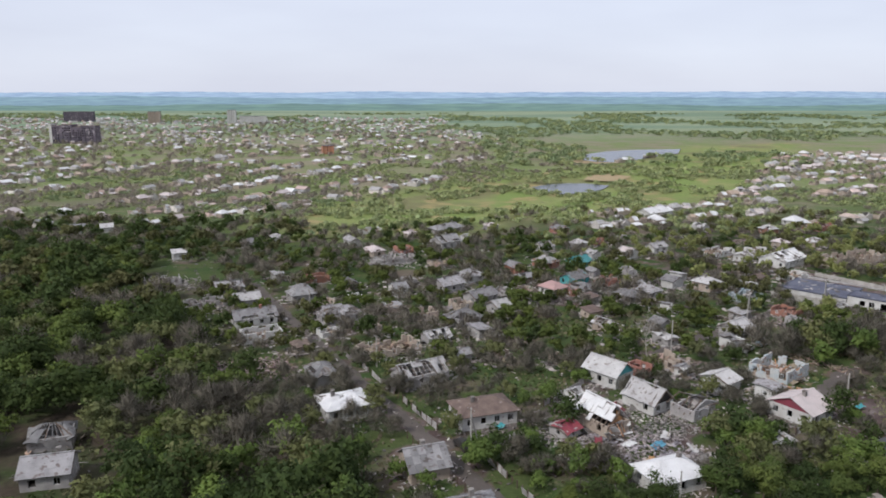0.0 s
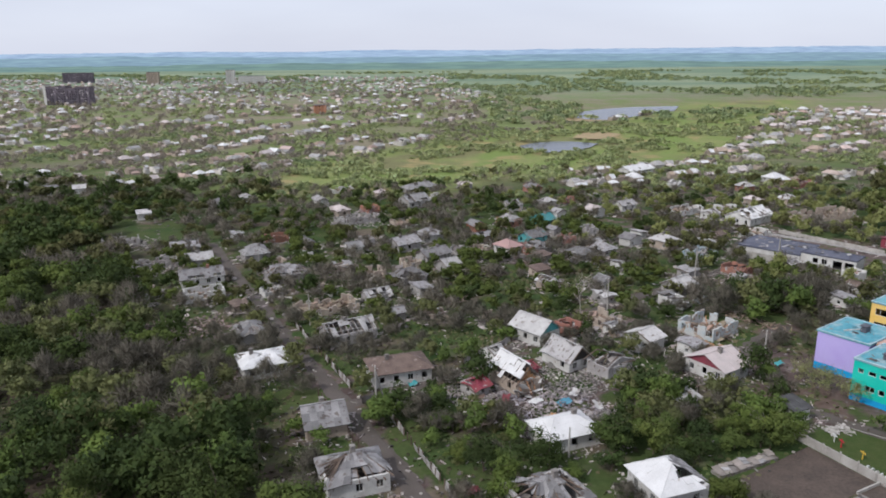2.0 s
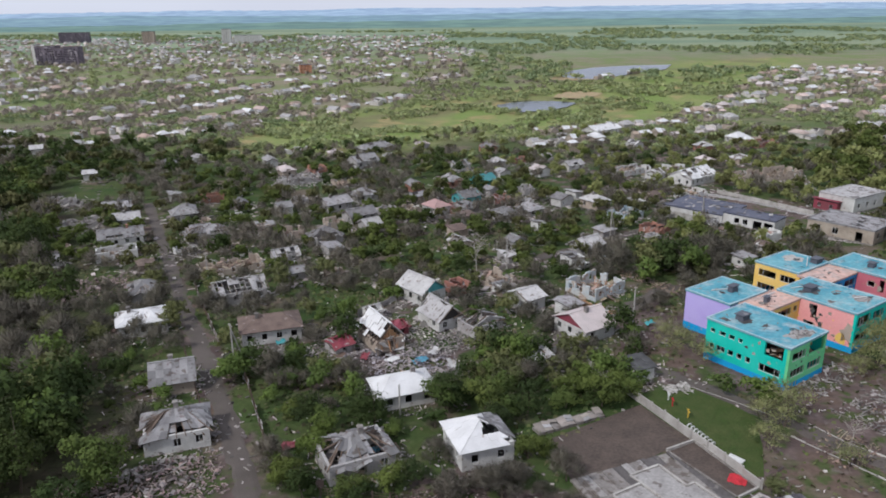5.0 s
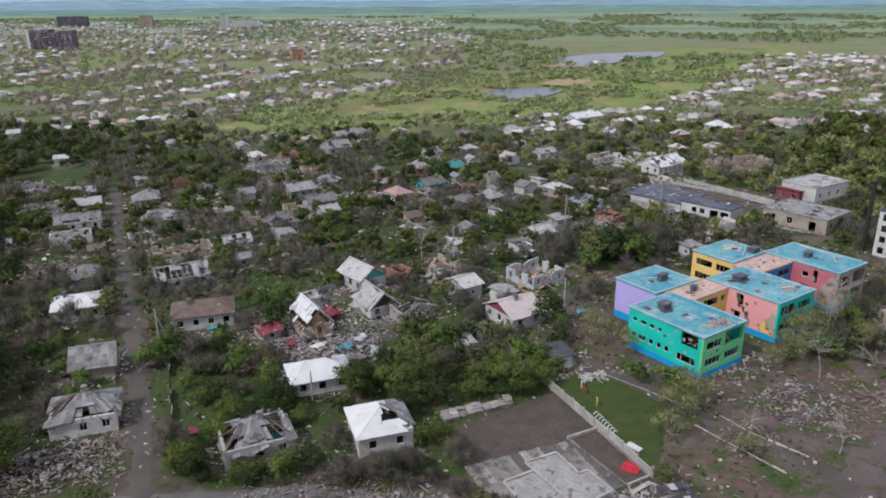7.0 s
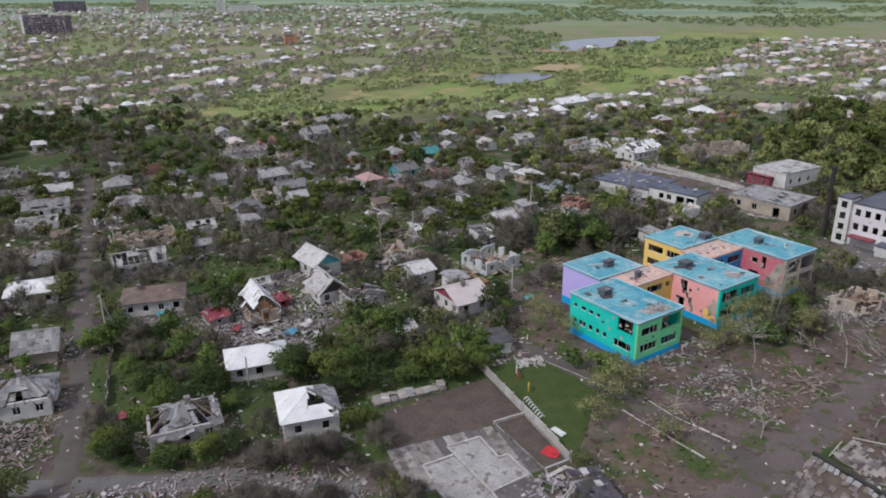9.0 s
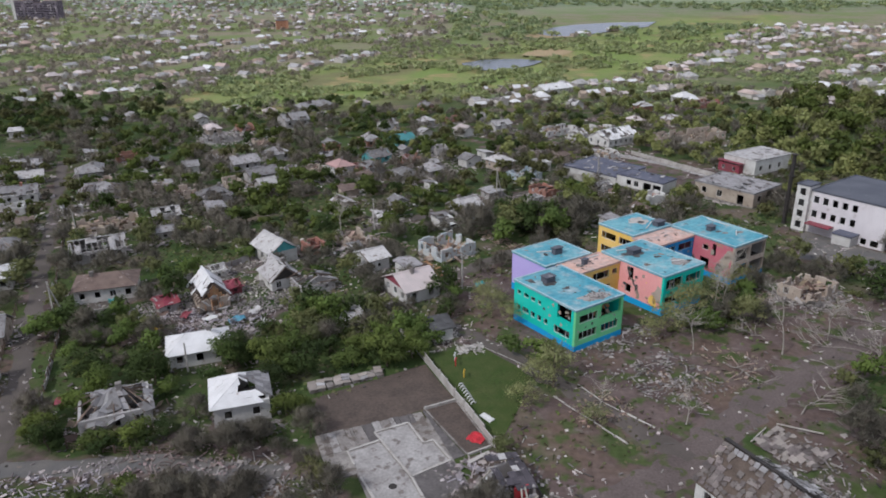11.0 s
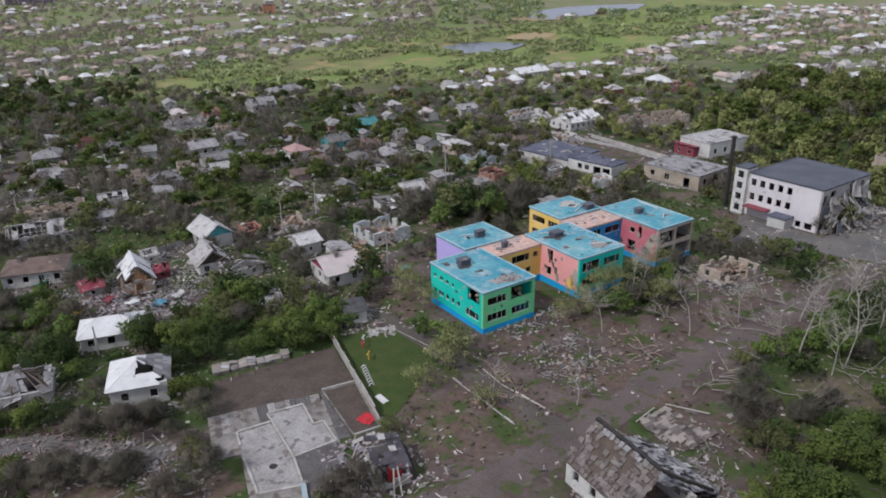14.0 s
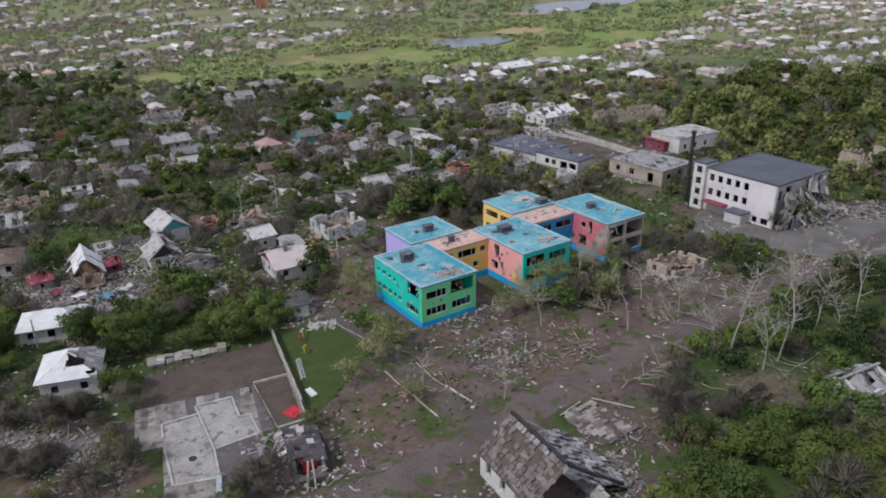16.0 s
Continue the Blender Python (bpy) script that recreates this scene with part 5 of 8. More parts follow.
# front block, teal and light green
block(kinder, -0.5, 9.0, -0.3, 13.0, 6.7, 1.25, {"s": "k_green", "e": "k_teal", "n": "k_teal", "w": "k_teal"},
      {"s": [(0.8, 4.3, 2.0, 3.25), (5.2, 8.6, 2.0, 3.25), (0.8, 4.3, 4.55, 5.8), (5.0, 9.0, 4.4, 6.5)],
       "w": [(0.7, 1.5, 4.9, 5.6), (2.2, 3.3, 4.9, 5.6), (3.8, 4.8, 4.9, 5.6), (5.4, 6.1, 4.9, 5.6), (0.7, 1.5, 2.3, 3.2), (2.0, 3.4, 2.3, 3.2), (3.9, 4.8, 2.3, 3.2), (5.4, 6.2, 2.3, 3.2), (6.8, 7.6, 2.3, 3.2), (9.6, 12.4, 4.5, 6.6), (9.0, 12.2, 1.9, 3.1)]},
      "k_roof", "cyan coated flat roof, worn grey in patches", "k_blue", rng=krng)
# middle block, pink and green
block(kinder, 18.7, 28.3, 0.4, 13.4, 6.7, 1.25, {"s": "k_teal", "e": "k_teal", "n": "k_pink", "w": "k_pink"},
      {"s": [(0.6, 4.4, 1.9, 3.2), (5.3, 8.8, 1.9, 3.2), (0.6, 4.4, 4.4, 6.1), (5.3, 8.8, 4.5, 5.9)],
       "w": [(2.8, 3.8, 4.8, 5.7), (6.0, 6.9, 3.9, 6.3), (2.6, 3.4, 1.3, 3.2), (5.4, 6.6, 1.8, 3.3)]},
      "k_roof", "cyan coated flat roof, scorched around the vents", "k_blue", rng=krng)
# far block, dark pink with a torn-open end
block(kinder, 38.4, 47.3, 1.9, 15.5, 6.7, 0.9, {"s": "tan", "e": "grey", "n": "k_red", "w": "k_red"},
      {"s": [(0.5, 4.1, 1.2, 3.2), (4.7, 8.6, 1.0, 3.2), (0.5, 4.1, 3.8, 6.1), (4.7, 8.6, 3.9, 6.3)],
       "w": [(7.2, 8.4, 4.6, 5.6), (9.2, 10.0, 4.0, 6.2), (7.0, 8.8, 1.2, 3.2)]},
      "k_roof", "cyan coated flat roof with debris", "k_blue", rng=krng)
# lilac block behind the first link
block(kinder, 6.9, 16.8, 14.2, 22.5, 6.6, 1.25, {"s": "k_lilac", "e": "k_lilac", "n": "k_lilac", "w": "k_lilac"}, {"e": [(1, 4, 4.5, 5.8)], "w": []},
      "k_roof", "cyan coated flat roof", "k_blue", rng=krng)
# yellow block behind the second link
block(kinder, 28.6, 38.6, 15.55, 23.8, 6.7, 1.25, {"s": "k_yellow", "e": "k_yellow", "n": "k_yellow", "w": "k_yellow"},
      {"w": [(0.8, 4.2, 4.5, 5.8), (5.0, 8.2, 4.5, 5.8), (0.8, 4.2, 1.9, 3.2), (5.0, 8.2, 1.9, 3.2)]}, "k_roof", "cyan and pale coated flat roof", "k_blue", rng=krng)
# links
block(kinder, 9.05, 18.65, 9.4, 14.1, 6.35, 1.25, {"s": "k_yellow", "e": "k_yellow", "n": "k_yellow", "w": "k_yellow"},
      {"s": [(0.8, 2.6, 4.4, 5.7), (3.6, 7.2, 4.4, 5.7), (8.0, 9.0, 4.6, 5.6), (0.8, 2.6, 2.0, 3.2), (3.6, 5.6, 2.0, 3.2), (6.6, 7.6, 2.2, 3.2)]}, "k_peach", "peach coated flat roof", "k_blue", rng=krng, skip=("e", "w"))
block(kinder, 28.35, 38.35, 10.2, 15.5, 6.35, 1.25, {"s": "k_deepblue", "e": "k_deepblue", "n": "k_yellow", "w": "k_deepblue"},
      {"s": [(1.0, 5.0, 4.4, 5.7), (6.0, 9.6, 4.4, 5.7), (1.0, 5.0, 2.0, 3.2)]}, "k_peach", "peach coated flat roof", "k_blue", rng=krng, skip=("e", "w"))
for (u, v, a, b, hgt) in ((3.2, 9.6, 1.7, 1.3, 0.9), (22.5, 10.0, 2.0, 1.4, 0.8), (13.0, 11.8, 0.9, 0.6, 0.6), (12.2, 17.4, 1.6, 0.9, 1.0), (42.0, 9.6, 1.4, 1.0, 0.9), (36.6, 16.8, 1.9, 1.3, 0.9)):
    s = Soup()
    s.box(u - a / 2, u + a / 2, v - b / 2, v + b / 2, 6.5, 6.85 + hgt * 0.8)
    for du in (-0.3, 0.3):
        s.box(u + du * a - 0.12, u + du * a + 0.12, v - 0.12, v + 0.12, 6.85 + hgt * 0.8, 6.85 + hgt)
    s.box(u - a / 2 - 0.15, u + a / 2 + 0.15, v - b / 2 - 0.15, v + b / 2 + 0.15, 6.85 + hgt, 6.97 + hgt)
    s.put("roof_vent", M["flat_roof"], kinder, "scorched masonry roof vent")

# ---- the three-storey school ----
SU = 38.0
school = new("school")
school.empty_display_size = 1
SZ = float(height(150, 145)) - 0.3
school.matrix_world = pose(149.8, 136.4, SZ, 0, 0, SU)
tagged(school, "three-storey white school with blown-out windows and a collapsed end", "building")
srng = random.Random(9)
left_holes = []
for i in range(5):
    a = 0.6 + i * 1.95
    left_holes += [(a, a + 1.15, z, z + 1.5) for z in (3.8, 6.8)]
left_holes += [(11.0, 12.2, 0.9, 2.2), (12.9, 14.5, 0.9, 2.2)]
# the south end is blown out: only ragged strips of it still stand
front_holes = []
for i in range(7):
    a = 0.5 + i * 2.3
    z = 0.8 + srng.uniform(0, 0.5)
    while z < 8.6:
        tall = srng.uniform(1.2, 2.9)
        if srng.random() < 0.8:
            front_holes.append((a, a + srng.uniform(1.2, 2.1), z, min(8.8, z + tall)))
        z += tall + srng.uniform(0.5, 1.2)
block(school, 0, 17.8, 0, 15.6, 9.2, 0.5, {"s": "grey", "e": "grey", "n": "white", "w": "whitewash"}, {"w": left_holes, "s": front_holes}, "flat_roof", "dark blue-grey bitumen flat roof", "concrete", storey=3.4, rng=srng)
for i in range(90):
    s = Soup()
    u, z = srng.uniform(0.8, 17.8), srng.uniform(0.3, 9.3) * srng.uniform(0.4, 1)
    out = 0.35 + (10 - z) * 0.32 * srng.random()
    s.turned(Matrix.Translation((u, -out, z)) @ Euler((srng.gauss(-0.35, 0.35), srng.gauss(0, 0.4), srng.gauss(0, 0.3))).to_matrix().to_4x4(), srng.uniform(0.7, 2.4), 0.16, srng.uniform(0.8, 2.6))
    s.put("broken_panel", M[srng.choice(("grey", "grey", "concrete", "pale_concrete", "flat_roof"))], school)
block(school, -0.8, 3.0, 15.65, 18.4, 10.1, 0.5, {"s": "white", "e": "white", "n": "white", "w": "white"},
      {"w": [(0.7, 2.0, 1.0 + 2.35 * i, 2.5 + 2.35 * i) for i in range(4)]}, "flat_roof", "dark flat roof of the stair tower", "concrete", storey=3.4, rng=srng)
s = Soup()
s.box(-3.0, -0.05, 5.0, 8.6, 0, 2.6)
s.put("porch", M["white"], school, "white rendered entrance porch")
s = Soup()
s.box(-3.2, -0.05, 4.8, 8.8, 2.6, 2.85)
s.put("porch_roof", M["garage_roof"], school, "dark blue-grey porch roof")
s = Soup()
s.box(-2.2, -0.05, 10.0, 15.0, 2.7, 2.9)
s.put("canopy", M["maroon"], school, "maroon entrance canopy")
s = Soup()
rr = random.Random(3)
debris(s, rr, 420, 12, 3.2, 0.1, 3.6, 1.4)
move(s, Matrix.Translation((13, -2.6, 0)), 0)
s.put("collapsed_facade", M["rubble"], school, "heap of broken facade panels")

# tall rusty boiler stack
stack = thing("chimney_stack", 138.4, 155.2, 0, "tall slender blackened steel boiler chimney standing beside the school", "chimney")
s = Soup()
s.limb((0, 0, -0.3), (0, 0, 15.6), 0.48, 0.4, 10)
s.put("flue", M["soot_metal"], stack)
s = Soup()
for z in (5.4, 10.6, 15.2):
    s.limb((0, 0, z), (0, 0, z + 0.25), 0.68, 0.68, 10)
s.put("flange", M["soot_metal"], stack)


def hall(x, y, rot, w, d, h, wall, roof_m, holes, label, roof_label, rise=0.0):
    """A plain low hall with openings, a thick flat or shallow roof."""
    ob = thing("outbuilding", x, y, rot, label, "building")
    HOUSES.append((x + (w * math.cos(radians(rot)) - d * math.sin(radians(rot))) / 2, y + (w * math.sin(radians(rot)) + d * math.cos(radians(rot))) / 2, max(w, d) / 2))
    block(ob, 0, w, 0, d, h, 0.3, dict.fromkeys("senw", wall), holes, roof_m, roof_label, "concrete", storey=h - 0.4, rng=random.Random(int(w * 7)))
    litter_rng = random.Random(int(x * 3 + y))
    for _ in range(int(w * d / 9)):
        s = Soup()
        m = Matrix.Translation((litter_rng.uniform(0.6, w - 0.6), litter_rng.uniform(0.6, d - 0.6), h + 0.3)) @ Euler((litter_rng.gauss(0, 0.1), litter_rng.gauss(0, 0.1), litter_rng.uniform(0, 3.1))).to_matrix().to_4x4()
        s.turned(m, litter_rng.uniform(0.5, 2.6), litter_rng.uniform(0.15, 1.1), 0.06)
        s.put("roof_debris", M[litter_rng.choice(("scorch", "concrete", "slate", "pale", "dark_slab"))], ob)
    return ob


hall(136.0, 167.3, 41, 12.5, 15.5, 3.4, "tan", "slate", {"s": [(2, 3.5, 1.2, 2.6), (6, 9.0, 0.3, 3.0), (10.2, 11.6, 1.2, 2.6)], "w": [(2, 3.2, 1.2, 2.6), (6, 7.4, 1.0, 2.6), (11.4, 13.0, 0.3, 2.6)]},
     "low tan workshop with a patched grey flat roof", "patched grey roof with debris")
hall(108.3, 189.0, 45, 14, 17.5, 2.5, "white", "garage_roof", {"w": [(1.0, 2.4, 1.2, 2.2)]}, "low white-walled depot with a wide blue-grey roof", "blue-grey bitumen roof")
hall(118.0, 179.3, 45, 6.5, 13.5, 3.0, "white", "garage_roof", {"w": [(3.0, 4.4, 0.9, 2.3), (5.2, 6.6, 0.9, 2.3), (8.0, 10.2, 0.3, 2.4), (10.8, 13.0, 0.3, 2.4)]}, "low white garage row with dark doorways and blue-grey roof", "blue-grey bitumen roof")
hall(148.6, 201.1, 33, 16, 10.5, 4.2, "white", "pale", {"s": [(2, 3.2, 1.2, 2.6), (6, 7.2, 1.2, 2.6), (10, 11.2, 1.2, 2.6)]}, "long low white building with a pale roof and maroon end", "pale slate roof")
house(145.2, 207.5, 123, 7, 5, 2.8, "flat", "maroon", "maroon", 0.0, label="low maroon annexe of the long white building")
house(144, 252, 22, 26, 8, 3.4, "none", "tan", "slate", 1)

# soot, flaking and debris on the kindergarten's roofs
wear = random.Random(55)
for u0, u1, v0, v1, top, n in ((-0.3, 8.8, -0.1, 12.8, 6.94, 15), (18.9, 28.1, 0.6, 13.2, 6.94, 15), (38.6, 47.1, 2.1, 15.3, 6.94, 11), (7.1, 16.6, 14.4, 22.3, 6.84, 8), (28.8, 38.4, 15.8, 23.6, 6.94, 8), (9.6, 18.4, 9.6, 13.9, 6.59, 10), (28.6, 38.1, 10.4, 15.3, 6.59, 8)):
    for i in range(n):
        u, v = wear.uniform(u0 + 0.8, u1 - 0.8), wear.uniform(v0 + 0.8, v1 - 0.8)
        if i % 5 == 0:
            r_ = wear.uniform(0.4, 1.1)
            k = 11
            pts = []
            for j in range(k):
                a = 6.283 * j / k
                q = r_ * wear.uniform(0.45, 1.1)
                pts.append((min(max(u + q * math.cos(a), u0), u1), min(max(v + q * math.sin(a) * 0.7, v0), v1), top + 0.004 + 0.0007 * i))
            mesh_part("soot_patch" if i % 10 else "bare_patch", pts, [tuple(range(k))], M["scorch"] if i % 10 else M["concrete"], kinder)
        else:
            s = Soup()
            s.turned(Matrix.Translation((u, v, top + 0.04)) @ Euler((wear.gauss(0, 0.1), wear.gauss(0, 0.1), wear.uniform(0, 3))).to_matrix().to_4x4(), wear.uniform(0.25, 0.9), wear.uniform(0.08, 0.2), 0.05)
            s.put("roof_debris", M["scorch"] if wear.random() < 0.5 else M["concrete"], kinder)
# pale pipes, bared screed and soot round the vents
for ua, va, ub, vb, z in ((9.6, 19.6, 12.6, 18.2, 6.95), (24.4, 3.8, 26.6, 3.0, 7.05), (43.0, 5.0, 45.2, 6.6, 7.05), (20.6, 12.2, 23.0, 11.4, 7.05), (14.0, 13.4, 17.6, 13.2, 6.7), (37.6, 19.0, 33.0, 16.6, 7.05), (46.4, 9.0, 46.6, 13.8, 7.05)):
    s = Soup()
    s.limb((ua, va, z), (ub, vb, z), 0.09, 0.09, 6)
    s.put("roof_pipe", M["frame"], kinder, "pale pipe lying on the roof")
for name, u, v, a, b, z, mm in (("bare_screed", 35.4, 20.6, 2.9, 2.6, 6.931, "pale_concrete"), ("bare_screed", 4.6, 1.7, 3.6, 1.7, 6.931, "worn_screed"), ("bare_screed", 25.6, 3.2, 2.2, 2.2, 6.931, "worn_screed"), ("soot_patch", 3.0, 9.2, 1.8, 1.5, 6.937, "scorch"), ("soot_patch", 22.0, 9.6, 2.2, 1.8, 6.937, "scorch"), ("soot_patch", 24.4, 6.6, 0.9, 0.6, 6.934, "scorch"), ("soot_patch", 1.0, 11.0, 0.7, 1.2, 6.934, "scorch")):
    pts = []
    for j in range(26):
        q = 6.283 * j / 26
        r_ = 0.72 + 0.45 * noise.noise(Vector((math.cos(q) * 1.7 + u, math.sin(q) * 1.7 + v, 0.4))) + wear.uniform(-0.08, 0.08)
        pts.append((u + a * r_ * math.cos(q), v + b * r_ * math.sin(q), z))
    mesh_part(name, pts, [tuple(range(26))], M[mm], kinder)
s = Soup()
debris(s, wear, 46, 2.2, 1.3, 6.95, 0.15, 0.4)
move(s, Matrix.Translation((5.6, 1.9, 0)), 0)
tagged(s.put("roof_rubble", M["rubble"], kinder, "pale broken concrete on the roof corner"), kind="stuff")


# plaster knocked off and cracked walls of the kindergarten
def flake(owner, u, v, z, r, face, material, rng, tall=1.0):
    """An irregular chip of bared masonry on a wall; face: w or s."""
    pts = []
    for i in range(9):
        a = 2 * math.pi * i / 9
        q = r * rng.uniform(0.5, 1.15)
        pts.append((q * math.cos(a), q * math.sin(a) * tall))
    n = len(pts)
    if face == "w":
        ring = [(u - 0.015, v - a, z + b) for a, b in pts] + [(u + 0.02, v - a, z + b) for a, b in pts]
    else:
        ring = [(u + a, v - 0.015, z + b) for a, b in pts] + [(u + a, v + 0.02, z + b) for a, b in pts]
    faces = [tuple(range(n))] + [(i, n + i, n + (i + 1) % n, (i + 1) % n) for i in range(n)]
    mesh_part("plaster_chip", ring, faces, M[material], owner, "bared masonry where plaster fell")


chips = random.Random(88)
for i in range(12):
    f = i / 11
    flake(kinder, 18.7, 7.6 - 2.6 * f + chips.gauss(0, 0.15), 6.0 - 4.4 * f, chips.uniform(0.2, 0.45), "w", chips.choice(("scorch", "tan", "scorch")), chips, 1.3)
for i in range(16):
    flake(kinder, 18.7, chips.uniform(1.0, 12.5), chips.uniform(1.5, 6.2), chips.uniform(0.1, 0.4), "w", chips.choice(("tan", "k_yellow", "tan", "scorch")), chips)
for i in range(9):
    flake(kinder, -0.5, chips.uniform(0.4, 6.5), chips.uniform(1.4, 6.3), chips.uniform(0.1, 0.38), "w", chips.choice(("grey", "scorch", "tan")), chips)
for i in range(8):
    flake(kinder, chips.uniform(0.0, 8.6), -0.3, chips.uniform(1.4, 6.3), chips.uniform(0.08, 0.28), "s", chips.choice(("grey", "scorch", "tan")), chips)
for i in range(18):
    flake(kinder, chips.uniform(19.1, 27.9), 0.4, chips.uniform(1.4, 6.3), chips.uniform(0.1, 0.35), "s", chips.choice(("grey", "scorch", "tan")), chips)
for v, z, r_, mm in ((1.6, 3.0, 1.1, "tan"), (2.2, 2.0, 0.9, "k_yellow"), (1.2, 4.3, 0.8, "tan")):
    flake(kinder, 18.69, v, z, r_, "w", mm, chips, 1.2)
for v, z, r_, mm in ((3.4, 3.4, 1.3, "tan"), (2.9, 5.0, 0.9, "tan"), (4.6, 2.2, 1.0, "concrete"), (6.2, 4.6, 0.5, "tan"), (10.0, 2.4, 0.6, "scorch")):
    flake(kinder, 38.39, v, z, r_, "w", mm, chips, 1.2)
for u0, v0, n in ((4.9, 0.6, 9), (0.5, 1.0, 8)):
    for i in range(n):
        s = Soup()
        s.turned(Matrix.Translation((u0 + chips.uniform(0, 3.6 if v0 < 0.8 else 1.5), v0 + chips.uniform(0, 2.2), 3.75 + chips.uniform(0, 1.4))) @ Euler((chips.gauss(0, 0.5), chips.gauss(0, 0.5), chips.uniform(0, 3))).to_matrix().to_4x4(), chips.uniform(0.3, 1.3), chips.uniform(0.15, 0.6), chips.uniform(0.06, 0.3))
        s.put("broken_masonry", M[chips.choice(("tan", "wood", "concrete"))], kinder)

# ---- trees ----
def leaf_cloud(rng, lobes, count, size, flat=0.8):
    """Small folded leaf clumps on the skins of several lobes: vertices, faces and the crown's soft normals."""
    v, f, nn = [], [], []
    weights = [lb[3] ** 2 for lb in lobes]
    mid = sum((Vector(lb[:3]) for lb in lobes), Vector()) / len(lobes)
    for _ in range(count):
        cx, cy, cz, r = rng.choices(lobes, weights)[0]
        d = Vector((rng.gauss(0, 1), rng.gauss(0, 1), rng.gauss(0.25, 1))).normalized()
        stray = rng.random()
        rad = r * (rng.uniform(0.45, 1.05) if stray < 0.82 else rng.uniform(1.0, 1.55))
        c = Vector((cx, cy, cz)) + Vector((d.x * rad, d.y * rad, d.z * rad * flat))
        if c.z < 0.25:
            c.z = 0.25 + 0.2 * rng.random()
        n = (d * 0.8 + Vector((rng.gauss(0, 0.7), rng.gauss(0, 0.7), rng.gauss(0.4, 0.7)))).normalized()
        soft = (d * 0.65 + (c - mid).normalized() * 0.45 + n * 0.35 + Vector((0, 0, 0.25))).normalized()
        q = n.to_track_quat("Z", "Y").to_matrix() @ Matrix.Rotation(rng.uniform(0, 6.3), 3, "Z")
        s = size * rng.uniform(0.6, 1.35) * (0.75 if stray > 0.82 else 1)
        k = len(v)
        for x, y, z in ((-0.55, -0.28, -0.1), (0.55, -0.2, 0.1), (0.05, 0.6, -0.1)):
            v.append(tuple(c + q @ Vector((x * s * rng.uniform(0.7, 1.3), y * s * rng.uniform(0.7, 1.3), z * s))))
            nn.append(tuple(soft))
        f.append((k, k + 1, k + 2) if n.dot(soft) > 0 else (k, k + 2, k + 1))
    return v, f, nn


def twig_cloud(rng, lobes, count, length, width):
    """Fine bare twigs, thin slivers that point up and out."""
    v, f, nn = [], [], []
    weights = [lb[3] ** 2 for lb in lobes]
    for _ in range(count):
        cx, cy, cz, r = rng.choices(lobes, weights)[0]
        d = Vector((rng.gauss(0, 1), rng.gauss(0, 1), rng.gauss(0.2, 1))).normalized()
        c = Vector((cx, cy, cz)) + d * r * rng.uniform(0.2, 1.0)
        a = (d + Vector((rng.gauss(0, 0.5), rng.gauss(0, 0.5), rng.gauss(0.7, 0.5)))).normalized() * length * rng.uniform(0.6, 1.4)
        s = a.cross(Vector((rng.gauss(0, 1), rng.gauss(0, 1), rng.gauss(0, 1)))).normalized() * width
        k = len(v)
        soft = (d + Vector((0, 0, 0.4))).normalized()
        v += [tuple(c - s), tuple(c + s), tuple(c + a)]
        f.append((k, k + 1, k + 2) if s.cross(a).dot(soft) > 0 else (k, k + 2, k + 1))
        nn += [tuple(soft)] * 3
    return v, f, nn


def soften(me, normals):
    """Lay the crown's own normals on its leaves, so that it is shaded as a whole."""
    me.polygons.foreach_set("use_smooth", np.ones(len(me.polygons), bool))
    me.normals_split_custom_set_from_vertices(normals)


def lobes_of(rng, h, r, base):
    out = [(rng.gauss(0, 0.12) * r, rng.gauss(0, 0.12) * r, base + (h - base) * 0.5, r * 0.6)]
    for i in range(rng.randint(12, 17)):
        a = rng.uniform(0, 6.3)
        k = rng.uniform(0.3, 0.95)
        z = base + (h - base) * rng.uniform(0.15, 0.95 - 0.35 * k)
        out.append((math.cos(a) * r * k, math.sin(a) * r * k, z, r * rng.uniform(0.16, 0.4)))
    return out


def trunk_of(rng, h, r, base, soup, thick, forks=5):
    lean = Vector((rng.gauss(0, 0.05), rng.gauss(0, 0.05), 1))
    p, rad = Vector((0, 0, -0.3)), thick
    for i in range(4):
        q = p + lean * (h * 0.75 / 4) + Vector((rng.gauss(0, 0.12), rng.gauss(0, 0.12), 0))
        soup.limb(p, q, rad, rad * 0.72, 6)
        p, rad = q, rad * 0.72
        if i >= 1:
            for _ in range(forks // 2):
                a = rng.uniform(0, 6.3)
                e = p + Vector((math.cos(a) * r * 0.7, math.sin(a) * r * 0.7, h * rng.uniform(0.1, 0.28)))
                mid = p.lerp(e, 0.5) + Vector((0, 0, -0.15))
                soup.limb(p, mid, rad * 0.6, rad * 0.4, 4)
                soup.limb(mid, e, rad * 0.4, rad * 0.12, 4)


def grow(soup, rng, p, d, length, rad, depth, spread=0.6, snap=0.15):
    """A bare branching limb."""
    q = p
    for i in range(3):
        nq = q + d * length / 3
        soup.limb(q, nq, rad * (1 - i * 0.2), rad * (0.8 - i * 0.2), 5 if depth > 1 else 3)
        q = nq
        d = (d + Vector((rng.gauss(0, 0.12), rng.gauss(0, 0.12), rng.gauss(0.03, 0.08)))).normalized()
        if depth > 0 and (i > 0 or depth < 2):
            for _ in range(rng.randint(1, 2)):
                if rng.random() < snap:
                    continue
                nd = (d + Vector((rng.gauss(0, spread), rng.gauss(0, spread), rng.gauss(0.1, spread * 0.6)))).normalized()
                grow(soup, rng, q, nd, length * rng.uniform(0.45, 0.75), rad * 0.45, depth - 1, spread, snap)


SHAPES = {}  # name: (h, r, leaf arrays per level, trunk soup, leaf material, bark)
